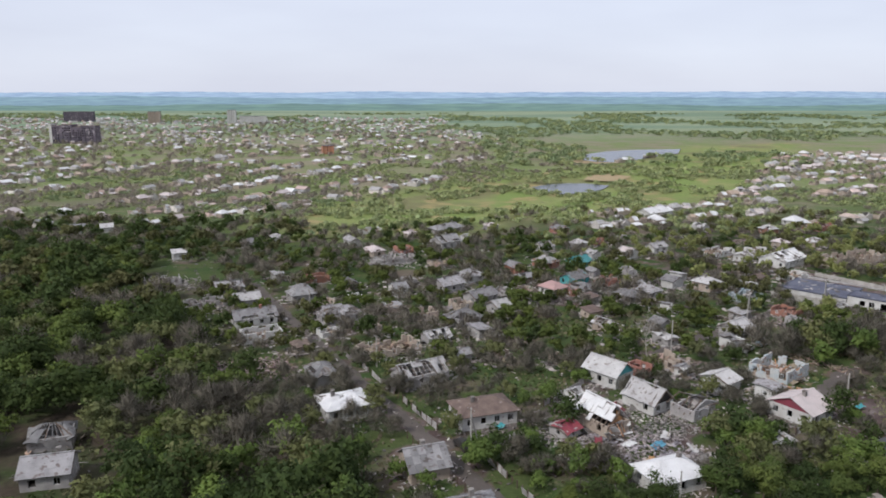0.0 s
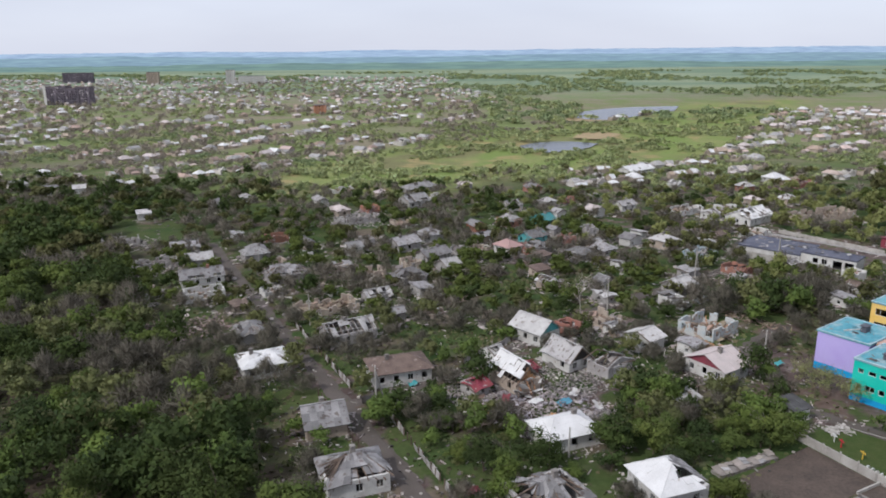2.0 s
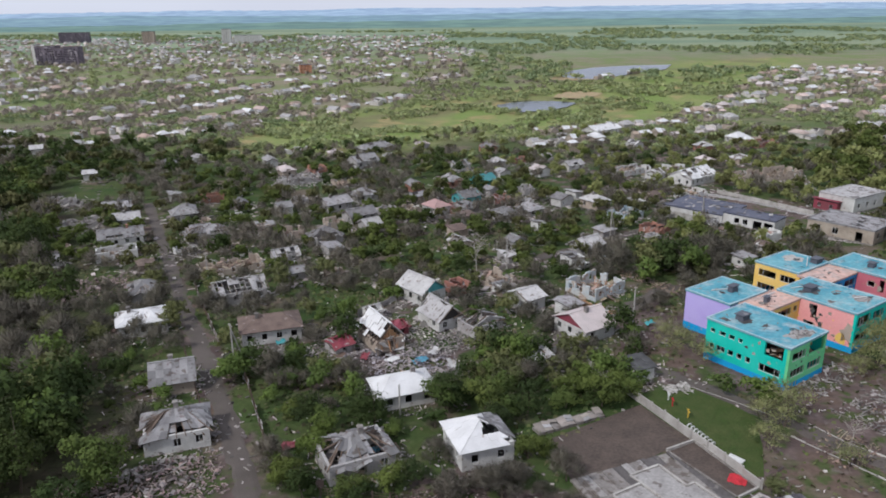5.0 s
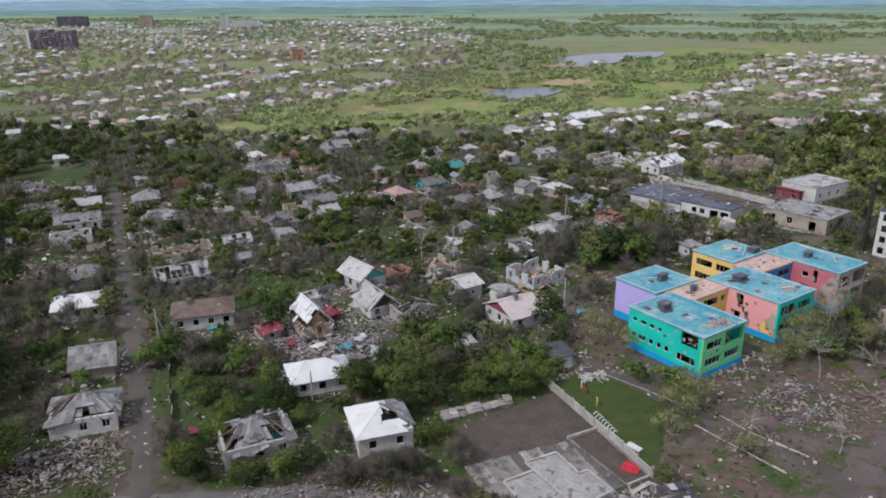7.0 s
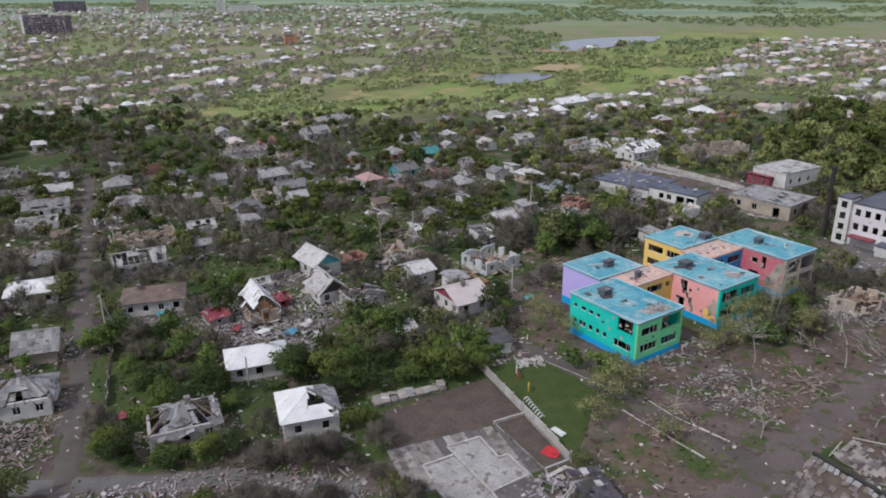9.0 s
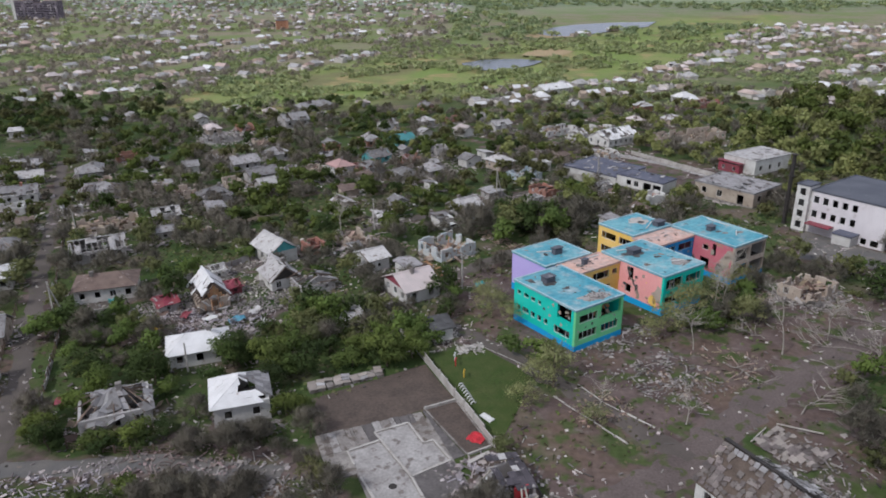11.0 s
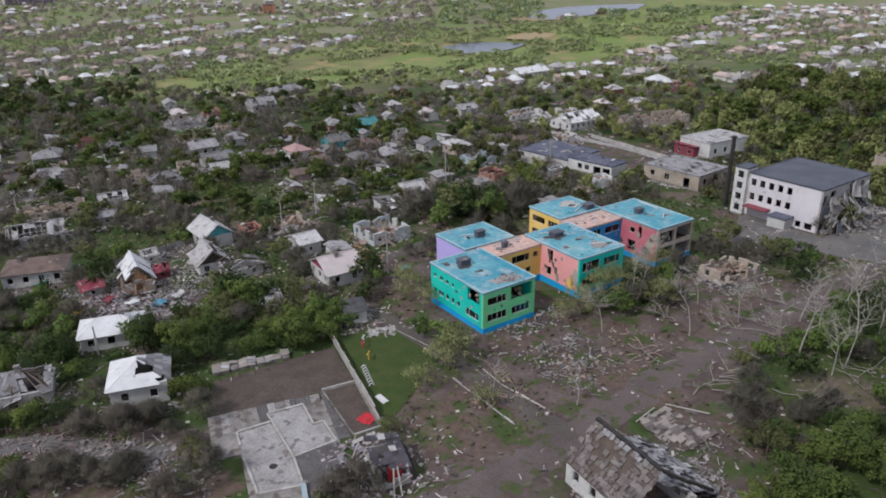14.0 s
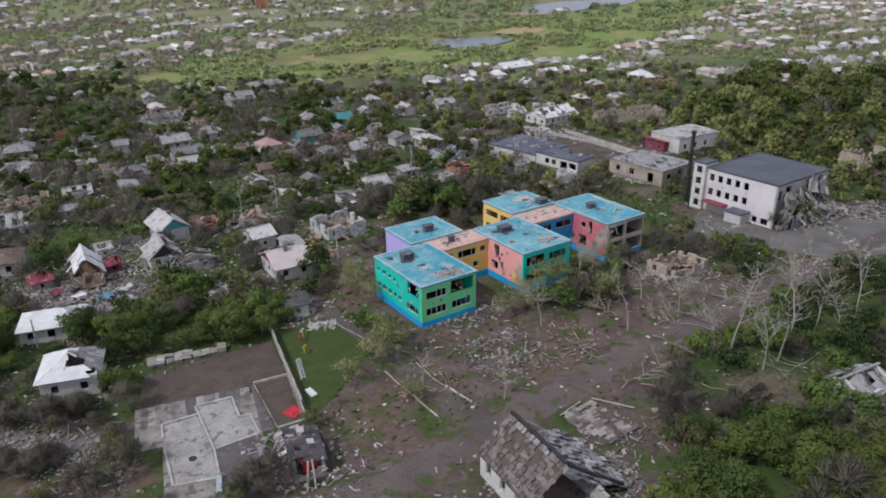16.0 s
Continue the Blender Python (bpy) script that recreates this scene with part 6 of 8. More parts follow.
trng = random.Random(11)
for name, h, r, base, leafm, twiggy in (("round_a", 6.0, 2.9, 1.2, "leaf_a", 0), ("round_b", 7.5, 3.1, 1.6, "leaf_b", 0), ("olive", 5.5, 2.7, 1.2, "leaf_c", 0), ("fresh_low", 4.2, 2.6, 0.6, "leaf_a", 0),
                                        ("dark_low", 4.6, 2.5, 0.7, "leaf_b", 0), ("bush_a", 2.2, 1.7, 0.1, "leaf_a", 0), ("bush_c", 2.0, 1.6, 0.1, "leaf_c", 0), ("twig_a", 5.5, 2.5, 1.2, "twig", 1), ("twig_b", 4.0, 2.2, 0.8, "twig", 1), ("sparse", 6.5, 2.9, 1.4, "leaf_d", 2), ("young_a", 5.2, 2.6, 0.9, "leaf_e", 0), ("young_b", 3.4, 2.2, 0.4, "leaf_e", 0)):
    lb = lobes_of(trng, h, r, base)
    ts = Soup()
    trunk_of(trng, h, r, base, ts, 0.16 if h > 3 else 0.07)
    if twiggy == 2:
        thin = leaf_cloud(trng, lb, 620, 0.26)
        bare = twig_cloud(trng, lb, 420, 1.3, 0.025)
        k = len(thin[0])
        levels = [(thin[0] + bare[0], thin[1] + [tuple(i + k for i in q) for q in bare[1]], thin[2] + bare[2])] * 4
    elif twiggy:
        levels = [twig_cloud(trng, lb, 1900, 1.0, 0.03), twig_cloud(trng, lb, 800, 1.25, 0.05), twig_cloud(trng, [(a * 1.2, b * 1.2, c * 0.6, q) for a, b, c, q in lb], 60, 2.2, 0.26), twig_cloud(trng, lb, 260, 1.6, 0.1)]
    else:
        levels = [leaf_cloud(trng, lb, int(2100 * (r / 2.7) ** 2), 0.27), leaf_cloud(trng, lb, int(640 * (r / 2.7) ** 2), 0.48), leaf_cloud(trng, [(a * 1.35, b * 1.35, max(0.5, c * 0.55), q * 1.1) for a, b, c, q in lb], 66, 1.45, 0.5), leaf_cloud(trng, lb, int(230 * (r / 2.7) ** 2) + 30, 0.85)]
    SHAPES[name] = (h, r, levels, ts, leafm, "bark")

LABELS = {"leaf_a": "young broadleaf tree in fresh green spring leaf", "leaf_b": "dense dark green garden tree", "leaf_c": "olive-green fruit tree in early leaf", "twig": "leafless grey-brown tree with fine twigs", "leaf_d": "thin young tree with sparse yellow-green leaves", "leaf_e": "tree with yellow-green leaves paled as if sunlit"}
MASTER = {}


def plant(shape, x, y, s, turn):
    """A single tree with its trunk and crown."""
    h, r, levels, ts, leafm, barkm = SHAPES[shape]
    m = Matrix.Translation((x, y, float(height(x, y)) - 0.05)) @ Matrix.Rotation(turn, 4, "Z") @ Matrix.Diagonal((s, s, s * (0.9 + 0.2 * math.sin(turn * 5)), 1))
    kind = "bush" if h < 3 else "tree"
    if shape not in MASTER:
        e = new(kind)
        e.empty_display_size = 0.3
        tagged(e, LABELS[leafm] if kind == "tree" else "low garden shrub in green leaf", kind, "garden trees")
        ts.put("trunk", M[barkm], e)
        crown = mesh_part("crown", *levels[0][:2], M[leafm], e)
        soften(crown.data, levels[0][2])
        e.matrix_basis = m
        MASTER[shape] = e
    else:
        e = copy_thing(MASTER[shape], Matrix())
        e.matrix_basis = m


ARR = {}


# far trees swap to colours with the haze mixed in
FAR_LEAF = {"leaf_a": "haze_leaf", "leaf_b": "haze_leaf_dark", "leaf_c": "haze_leaf", "twig": "haze_twig", "leaf_d": "haze_leaf", "leaf_e": "haze_leaf"}


def woods(name, label, rows, level):
    """Many trees joined, one object for each leaf kind. rows: shape, x, y, size, turn."""
    by = {}
    for row in rows:
        by.setdefault(SHAPES[row[0]][4], []).append(row)
    for leafm, rs in by.items():
        vs, fs, ns, k = [], [], [], 0
        for shape, x, y, s, turn in rs:
            if (shape, level) not in ARR:
                ARR[shape, level] = tuple(np.array(a) for a in SHAPES[shape][2][level])
            v, f, nn = ARR[shape, level]
            c, sn = math.cos(turn) * s, math.sin(turn) * s
            out = np.stack([v[:, 0] * c - v[:, 1] * sn + x, v[:, 0] * sn + v[:, 1] * c + y, v[:, 2] * s * (0.85 + 0.3 * (turn % 1)) + float(height(x, y))], -1)
            vs.append(out)
            ca, sa = math.cos(turn), math.sin(turn)
            ns.append(np.stack([nn[:, 0] * ca - nn[:, 1] * sa, nn[:, 0] * sa + nn[:, 1] * ca, nn[:, 2]], -1))
            fs.append(f + k)
            k += len(v)
        me = bpy.data.meshes.new(name)
        V, F = np.concatenate(vs), np.concatenate(fs)
        n = F.shape[1]
        me.vertices.add(len(V))
        me.vertices.foreach_set("co", V.astype(np.float32).ravel())
        me.loops.add(F.size)
        me.loops.foreach_set("vertex_index", F.astype(np.int32).ravel())
        me.polygons.add(len(F))
        me.polygons.foreach_set("loop_start", np.arange(0, F.size, n, dtype=np.int32))
        me.polygons.foreach_set("loop_total", np.full(len(F), n, np.int32))
        me.update(calc_edges=True)
        soften(me, np.concatenate(ns).astype(np.float32))
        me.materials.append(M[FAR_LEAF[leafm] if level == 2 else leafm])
        tagged(new(name, me), label, "trees", kind="stuff")


# open ground where nothing grows
KEEP = [PLOT, YARD, SCHOOLYARD,
        [kg(-2, -3), kg(30, -3), kg(50, 0), kg(50, 20), kg(42, 28), kg(27, 28), kg(18, 25), kg(5, 25), kg(-2, 15)],
        [(147, 134), (170, 152), (160, 166), (136, 154)], [(130, 159), (147, 174), (138, 185), (120, 174)], [(96, 211), (118, 177), (126, 184), (140, 196), (112, 222)], [(92, 68), (99, 50), (112, 62), (112, 74), (104, 74)], [(66, 95), (71, 96), (70, 101), (65, 101)], [(19, 105), (24, 113), (36, 119), (44, 113), (40, 104), (36, 98), (27, 97)], [(0, 66), (2, 78), (12, 78), (14, 66)], [(18, 60), (18, 66.5), (33, 69), (34, 60)]]
LINES = [(STREET, 2.2), (CROSS, 2.2), (LANE, 2.4), (ROAD, 4.0), (NEARLANE, 2.4)]


# brush-free stretches: bare yards, rubble and the ground before ruins
BARE = [[(118, 122), (140, 140), (134, 160), (122, 160), (108, 140)], [(80, 92), (86, 98), (97, 96), (92, 84), (84, 82)], [(112, 222), (140, 196), (146, 186), (151, 194), (122, 240), (107, 246)], [(64.5, 97), (67, 106), (77, 112), (84, 104), (83.5, 96), (80, 92), (74, 96), (71, 93.5)], [(92, 542), (100, 562), (130, 574), (148, 562), (138, 540), (126, 534)], [(104, 640), (110, 662), (156, 660), (146, 640)], [(58, 124), (73, 125), (76, 143), (60, 143)], [(138, 130), (150, 122), (184, 142), (172, 152), (150, 133), (139, 152)], [(63, 98), (63, 104), (74, 106), (74, 97), (68, 95)], [(74, 75), (76, 84), (89, 85), (101, 76), (88, 60), (77, 61)], [(-56, 163), (-36, 157), (-31, 136), (-47, 135)], [(-72, 118), (-60, 118), (-48, 92), (-48, 80), (-62, 84)], [(19, 103), (40, 103), (40, 97), (24, 97)]]


def free(x, y, gap=0.8):
    x, y = np.atleast_1d(x), np.atleast_1d(y)
    ok = np.ones(x.shape, bool)
    for poly in KEEP:
        ok &= ~inside(x, y, poly)
    for poly in BARE:
        ok &= ~inside(x, y, poly)
    for line, wd in LINES:
        ok &= near_line(x, y, line) > wd
    for hx, hy, hr in HOUSES:
        ok &= np.hypot(x - hx, y - hy) > hr + gap
    for poly in (POND, LAKE):
        ok &= near_poly(x, y, poly) > 4
    return ok


def scatter(seed, x0, x1, y0, y1, step, keep=0.8):
    r = np.random.RandomState(seed)
    X, Y = np.meshgrid(np.arange(x0, x1, step), np.arange(y0, y1, step))
    X = X + r.uniform(-0.48, 0.48, X.shape) * step
    Y = Y + r.uniform(-0.48, 0.48, Y.shape) * step
    pick = r.rand(*X.shape) < keep
    return X[pick], Y[pick], r


def clump(x, y, s=0.03, o=0.0):
    return noise.noise(Vector((x * s + o, y * s - o, o * 0.3 + 0.37)))



# ---- the garden plot, foundation and fences ----
def fence(points, high, style, label, step=2.5, name="fence"):
    """A fence along points, of posts and panels; style: concrete, mesh or boards."""
    rng = random.Random(int(points[0][0] * 10))
    f = new(name)
    f.empty_display_size = 0.3
    x0, y0 = points[0]
    f.matrix_world = pose(x0, y0, float(height(x0, y0)))
    z0 = float(height(x0, y0))
    tagged(f, label, "fence", "fences")
    for (xa, ya), (xb, yb) in zip(points, points[1:]):
        k = max(1, round(math.hypot(xb - xa, yb - ya) / step))
        for i in range(k):
            pa = Vector((xa + (xb - xa) * i / k, ya + (yb - ya) * i / k, 0))
            pb = Vector((xa + (xb - xa) * (i + 1) / k, ya + (yb - ya) * (i + 1) / k, 0))
            for p in (pa, pb):
                p.z = float(height(p.x, p.y))
            off = Vector((x0, y0, z0))
            a, b = pa - off, pb - off
            hp = high * rng.uniform(0.95, 1.1)
            if name != "kerb":
                s = Soup()
                s.beam(a + Vector((0, 0, -0.2)), a + Vector((0, 0, hp + 0.1)), 0.16)
                s.put("post", M["pale_concrete"] if style == "concrete" else M["metal"], f)
            if rng.random() < (0.0 if style == "concrete" else 0.25):
                continue
            d = (b - a)
            side = Vector((-d.y, d.x, 0)).normalized()
            if style == "mesh":
                s = Soup()
                for z in (0.15, 0.5, 0.85):
                    s.beam(a + Vector((0, 0, high * z)), b + Vector((0, 0, high * z)), 0.04)
                for j in range(6):
                    q = a.lerp(b, (j + 0.5) / 6)
                    s.beam(q + Vector((0, 0, 0.05)), q + Vector((0, 0, high * 0.9)), 0.03)
                s.put("mesh_panel", M["metal"], f)
            else:
                lean = side * rng.gauss(0, 0.06 if style == "concrete" else 0.2)
                drop = rng.uniform(0, 0.12) * high
                t = 0.06 if style == "concrete" else 0.03
                s = Soup()
                lo = [a + d * 0.04 - side * t, b - d * 0.04 - side * t, b - d * 0.04 + side * t, a + d * 0.04 + side * t]
                s.hexa([p + Vector((0, 0, -0.1)) for p in lo] + [p + lean + Vector((0, 0, high - drop)) for p in lo])
                s.put("panel", M["pale_concrete"] if style == "concrete" else M["grey"], f)
    return f


patch("ground_plot", [plot(*p) for p in ((-11.0, 1.4), (-10.3, 9.8), (4.8, 12.4), (6.4, 12.6), (6.8, 2.5), (2.4, 2.2), (0.2, 1.7))], M["tilled"], "dark tilled garden soil beside the fence", "ground", 0.05)
patch("ground_plot_inner", [plot(*p) for p in ((4.0, -8.3), (7.1, -7.9), (6.9, 2.3), (2.6, 1.9))], M["tilled"], "square bed of dark tilled soil within low walls", "ground", 0.06)
patch("ground_lawn", [plot(*p) for p in ((7.7, 14.5), (11, 15.2), (15.6, 14.6), (17.6, 9), (18, 4), (14, -1.5), (9.4, -6.5), (7.9, -6))], M["lawn"], "bright green lawn of the kindergarten playground", "ground", 0.06)
patch("ground_bed", [plot(*p) for p in ((3.0, -19), (3.2, -8.9), (6.9, -8.4), (9.5, -13), (8, -19))], M["tilled"], "dark bare soil beside the foundation", "ground", 0.05)

fence([plot(7.35, -8.2), plot(7.0, 3), plot(6.2, 28.4)], 1.35, "concrete", "long pale concrete panel fence between garden and playground", 2.6, "concrete_fence")
found = thing("house_foundation", *plot(0, 0), PLOT_ROT, "bare concrete house foundation with pale room outlines", "foundation")
s = Soup()
s.box(-8.4, 2.2, -18.0, 0.0, -0.2, 0.22)
s.box(-11.3, -8.4, -7.0, 1.4, -0.2, 0.2)
s.put("slab", M["concrete"], found, weld=True)
s = Soup()
s.hexa([(2.2, -8.5, -0.2), (3.7, -8.3, -0.2), (2.4, 1.7, -0.2), (2.2, 1.7, -0.2), (2.2, -8.5, 0.19), (3.7, -8.3, 0.19), (2.4, 1.7, 0.19), (2.2, 1.7, 0.19)])
s.put("apron", M["dark_slab"], found, "dusty strip of paving beside the soil bed")
for (ua, va), (ub, vb) in (((-4.6, -0.6), (-0.3, -0.2)), ((-0.3, -0.2), (0.1, -4.6)), ((0.1, -4.6), (1.3, -4.5)), ((1.3, -4.5), (1.9, -8.6)), ((-4.6, -0.6), (-3.1, -9.7)), ((-3.1, -9.7), (1.9, -8.6)), ((-8.4, -2.9), (-4.5, -2.3)), ((-8.4, -2.9), (-8.3, -5.6)),
                           ((-3.1, -9.7), (-3.0, -14.2)), ((-8.2, -7.8), (-7.5, -14.2)), ((-7.5, -14.2), (-3.0, -14.6))):
    # worn, broken lengths
    k = max(1, round(math.hypot(ub - ua, vb - va) / 2.2))
    for i in range(k):
        s = Soup()
        a, b = (i + 0.01) / k, (i + 0.99) / k
        s.beam((ua + (ub - ua) * a, va + (vb - va) * a, 0.27), (ua + (ub - ua) * b, va + (vb - va) * b, 0.27), 0.24 + 0.05 * (i % 2), 0.2)
        s.put("foundation_beam", M["pale_concrete"], found)
strip_rng = random.Random(8)
u = -11.2
while u < 1.2:
    s = Soup()
    w = strip_rng.choice((0.35, 0.6, 0.6, 0.95, 1.2))
    lo = -2.5 + strip_rng.uniform(-0.2, 0.1) if u < -5.2 else -0.4
    s.box(u, u + w - 0.05, lo, 1.5 + 0.02 * u + strip_rng.uniform(-0.12, 0.12), 0, 0.22 + strip_rng.uniform(0.01, 0.06))
    s.put("floor_panel", M[strip_rng.choice(("concrete", "concrete", "worn_screed", "concrete", "dark_slab"))], found)
    u += w
s = Soup()
s.face([(-4.4, -0.8, 0.235), (-3.0, -9.5, 0.235), (1.7, -8.6, 0.235), (1.1, -4.7, 0.235), (-0.1, -4.8, 0.235), (-0.5, -0.45, 0.235)])
s.face([(-8.2, -7.8, 0.232), (-7.4, -14.0, 0.232), (-3.2, -14.3, 0.232), (-3.3, -9.7, 0.232), (-4.5, -2.6, 0.232), (-8.2, -3.2, 0.232)])
s.put("floor_screed", M["worn_screed"], found, "pale worn floor screed")
s = Soup()
s.face([(-2.8, -9.6, 0.235), (-2.8, -17.8, 0.235), (2.1, -17.8, 0.235), (2.1, -8.8, 0.235)])
s.put("dark_floor", M["dark_slab"], found, "dark dusty floor of the third room")
# no opening is cut: a black disc stands for the hole's shade
s = Soup()
s.limb((-5.4, -10.4, 0.2), (-5.4, -10.4, 0.25), 0.5, 0.46, 9)
s.put("manhole", M["dark"], found, "black disc painted as the shade in an open hole")
for (ua, va), (ub, vb), hh, mm in (((2.5, 2.0), (6.8, 2.4), 0.4, "pale_concrete"), ((4.0, -8.4), (7.15, -7.95), 0.4, "pale_concrete"), ((3.95, -8.2), (2.55, 1.8), 0.25, "concrete"), ((7.1, -7.8), (6.9, 2.2), 0.3, "concrete")):
    s = Soup()
    s.beam((ua, va, hh / 2), (ub, vb, hh / 2), 0.22, hh)
    s.put("garden_wall", M[mm], found)
# crumpled red sheet
bm = bmesh.new()
bmesh.ops.create_grid(bm, x_segments=9, y_segments=9, size=1.0)
for v in bm.verts:
    v.co.z = 0.16 + 0.28 * abs(noise.noise(v.co * 1.7))
    v.co.x *= 0.9 + 0.3 * noise.noise(v.co * 2.0)
sheet = part("tarpaulin", bm, M["red"])
sheet.matrix_world = pose(*plot(6.1, -5.9), float(height(*plot(6, -5.6))) - 0.08, 0, 0, 60)
tagged(sheet, "crumpled bright red sheet lying on the soil", "tarpaulin")
# collapsed row of garden frames at the plot's far edge
for i in range(9):
    u = -9.4 + i * 1.14
    x, y = plot(u, 12.1 + 0.07 * i)
    srng = random.Random(i)
    bay = thing("garden_frame", x, y, PLOT_ROT + srng.uniform(-4, 4), "low broken garden frame with pale grey-green sheets", "garden frame", "garden frames")
    s = Soup()
    s.box(-0.5, 0.5, -0.95, 0.85, -0.1, 0.3 + 0.1 * srng.random())
    s.put("wall", M["concrete"], bay)
    for j in range(3):
        if srng.random() < 0.2:
            continue
        s = Soup()
        s.turned(Matrix.Translation((srng.uniform(-0.08, 0.08), -0.65 + 0.62 * j, 0.48 + 0.08 * j + srng.uniform(0, 0.08))) @ Euler((0.12 + srng.gauss(0, 0.08), srng.gauss(0, 0.1), srng.gauss(0, 0.08))).to_matrix().to_4x4(), 1.1, 0.66, 0.04)
        s.put("cover_sheet", M["pale_slate_dusty" if srng.random() < 0.7 else "lifted_slate"], bay)
# half-buried white tyres
for i in range(8):
    bm = bmesh.new()
    segs, ring = 14, 6
    grid = []
    for a in range(segs + 1):
        t = math.pi * a / segs
        row = []
        for b in range(ring):
            q = 2 * math.pi * b / ring
            r_ = 0.3 + 0.1 * math.cos(q)
            row.append(bm.verts.new((r_ * math.cos(t), 0.1 * math.sin(q), r_ * math.sin(t))))
        grid.append(row)
    for a in range(segs):
        for b in range(ring):
            bm.faces.new((grid[a][b], grid[a + 1][b], grid[a + 1][(b + 1) % ring], grid[a][(b + 1) % ring]))
    ob = part("tyre", bm, M["tyre"])
    x, y = plot(8.85 - 0.03 * i, 5.6 - 0.66 * i)
    ob.matrix_world = pose(x, y, float(height(x, y)) + 0.05, 0, 0, PLOT_ROT)
    tagged(ob, "white-painted half-buried tyre in the lawn", "tyre", "playground tyres")
for u, v, mname, label in ((10.6, 12.1, "frame", "white playground post with crossbar"), (10.1, 10.6, "red", "red playground post with crossbar"), (10.0, 7.3, "yellow", "yellow playground post with crossbar")):
    p = thing("play_post", *plot(u, v), PLOT_ROT + 60, label, "play equipment", "playground posts")
    s = Soup()
    s.limb((0, 0, 0), (0, 0, 1.3), 0.09, 0.08, 8)
    s.put("upright", M[mname], p)
    s = Soup()
    s.beam((-0.7, 0, 1.2), (0.7, 0, 0.9), 0.14)
    s.put("crossbar", M[mname], p)
s = Soup()
s.turned(Matrix.Rotation(0.12, 4, "X"), 1.9, 0.8, 0.1)
ob = s.put("board", M["frame"])
ob.matrix_world = pose(*plot(8.9, -2.6), float(height(*plot(8.9, -2.6))) + 0.16, 0, 0, -50)
tagged(ob, "white board lying on the grass", "board")
rubble(70.4, 94.6, 10, 1.9, 1.3, 90, "pale_concrete", "pale heap of broken concrete on the lawn edge", 0.5, 0.8)
house(65.8, 98.8, 23, 3.0, 3.2, 2.2, "flat", "white", "char", 0.0, label="small white hut with a dark flat roof")
# kerbed path towards the road
PATH2 = [(66, 104), (74, 94.5), (83, 84.2), (91, 74), (95, 70)]
ribbon("pavement_path", PATH2, 3.4, M["dirt"], "narrow kerbed path from the playground to the road", 0.075, category="pavement")
fence([(84.4, 85.2), (87, 81), (92.2, 75.6)], 0.16, "concrete", "low pale concrete kerb wall along the path", 2.2, "kerb")
fence([(80.9, 82.3), (88.4, 72.4)], 0.16, "concrete", "low pale concrete kerb wall along the path", 2.2, "kerb")
fence([(72.5, 95.2), (80.5, 87.2)], 0.14, "concrete", "low pale kerb beside the lawn", 2.4, "kerb")

# fences by the street
fence([(5.4, 104.7), (9.5, 106.6), (13.2, 108.7)], 1.5, "concrete", "white concrete fence of the long house", 2.0)
fence([(6.8, 100.9), (11.5, 89.9), (16.3, 78.4)], 1.1, "boards", "broken leaning board fence along the street", 1.5)
fence([(-5.8, 110.1), (1.0, 96), (8.2, 81.7)], 1.3, "mesh", "dark wire mesh fence along the street", 2.2)
fence([(24.2, 70.4), (32.1, 69.4), (39.5, 70.8)], 1.1, "mesh", "dark wire mesh fence beside the lane", 2.2)
fence([(94.0, 201.8), (106.8, 189.0)], 1.9, "concrete", "white concrete panel wall of the garage yard", 3.0, "concrete_fence")
fence([(120.9, 230.3), (129, 216), (137.6, 200.4)], 1.3, "concrete", "low white wall along the garage yard", 3.0, "concrete_fence")
fence([(18, 122), (26, 131), (33, 139)], 1.3, "boards", "broken board fence along the cross street", 2.0)
fence([(-1, 113), (-12, 135), (-18, 148)], 1.2, "boards", "broken grey board fence along the street", 2.0)
fence([(52, 106), (58, 109)], 1.2, "boards", "short board fence beside the lane", 1.5)
rubble(76.2, 142.5, 120, 10, 1.8, 256, "wood_rubble", "brown debris strip of a flattened long shed", 0.5, 0.68)


def pole(x, y, h, label, brace=False, arm=True, rot=40):
    p = thing("power_pole", x, y, rot, label, "power pole", "power poles")
    s = Soup()
    s.limb((0, 0, -0.3), (0, 0, h), 0.16, 0.1, 8)
    s.put("shaft", M["pale_concrete"], p)
    if brace:
        s = Soup()
        s.limb((1.9, 0, -0.3), (0.1, 0, h * 0.85), 0.14, 0.1, 8)
        s.put("brace", M["pale_concrete"], p)
    if arm:
        s = Soup()
        s.beam((0, -0.8, h - 0.4), (0, 0.8, h - 0.4), 0.1)
        s.put("crossarm", M["metal"], p)
        for y2 in (-0.7, 0, 0.7):
            s = Soup()
            s.limb((0, y2, h - 0.35), (0, y2, h - 0.15), 0.05, 0.03, 6)
            s.put("insulator", M["frame"], p)


pole(4.3, 104.1, 7.5, "pale concrete power pole with a brace at the street corner", True)
pole(31.6, 88.4, 4.5, "short dark post beside the white-roofed house", arm=False)
pole(68.9, 116.6, 7.0, "concrete power pole beside the red-gabled house")
pole(49.5, 150.5, 7.5, "concrete power pole by the cross street")
pole(76.7, 176.5, 8.0, "concrete power pole by the garage yard", True)
pole(104, 192, 7.5, "concrete power pole with a brace at the white wall", True)
pole(-14, 146, 7.0, "concrete power pole beside the street")
pole(-36, 190, 7.0, "concrete power pole beside the street")

# ---- the slate-roofed ruin by the road ----
ruin = thing("ruined_house", 96.4, 64.9, -59, "white house by the road, half its slate roof torn off", "house", "village houses")
s = Soup()
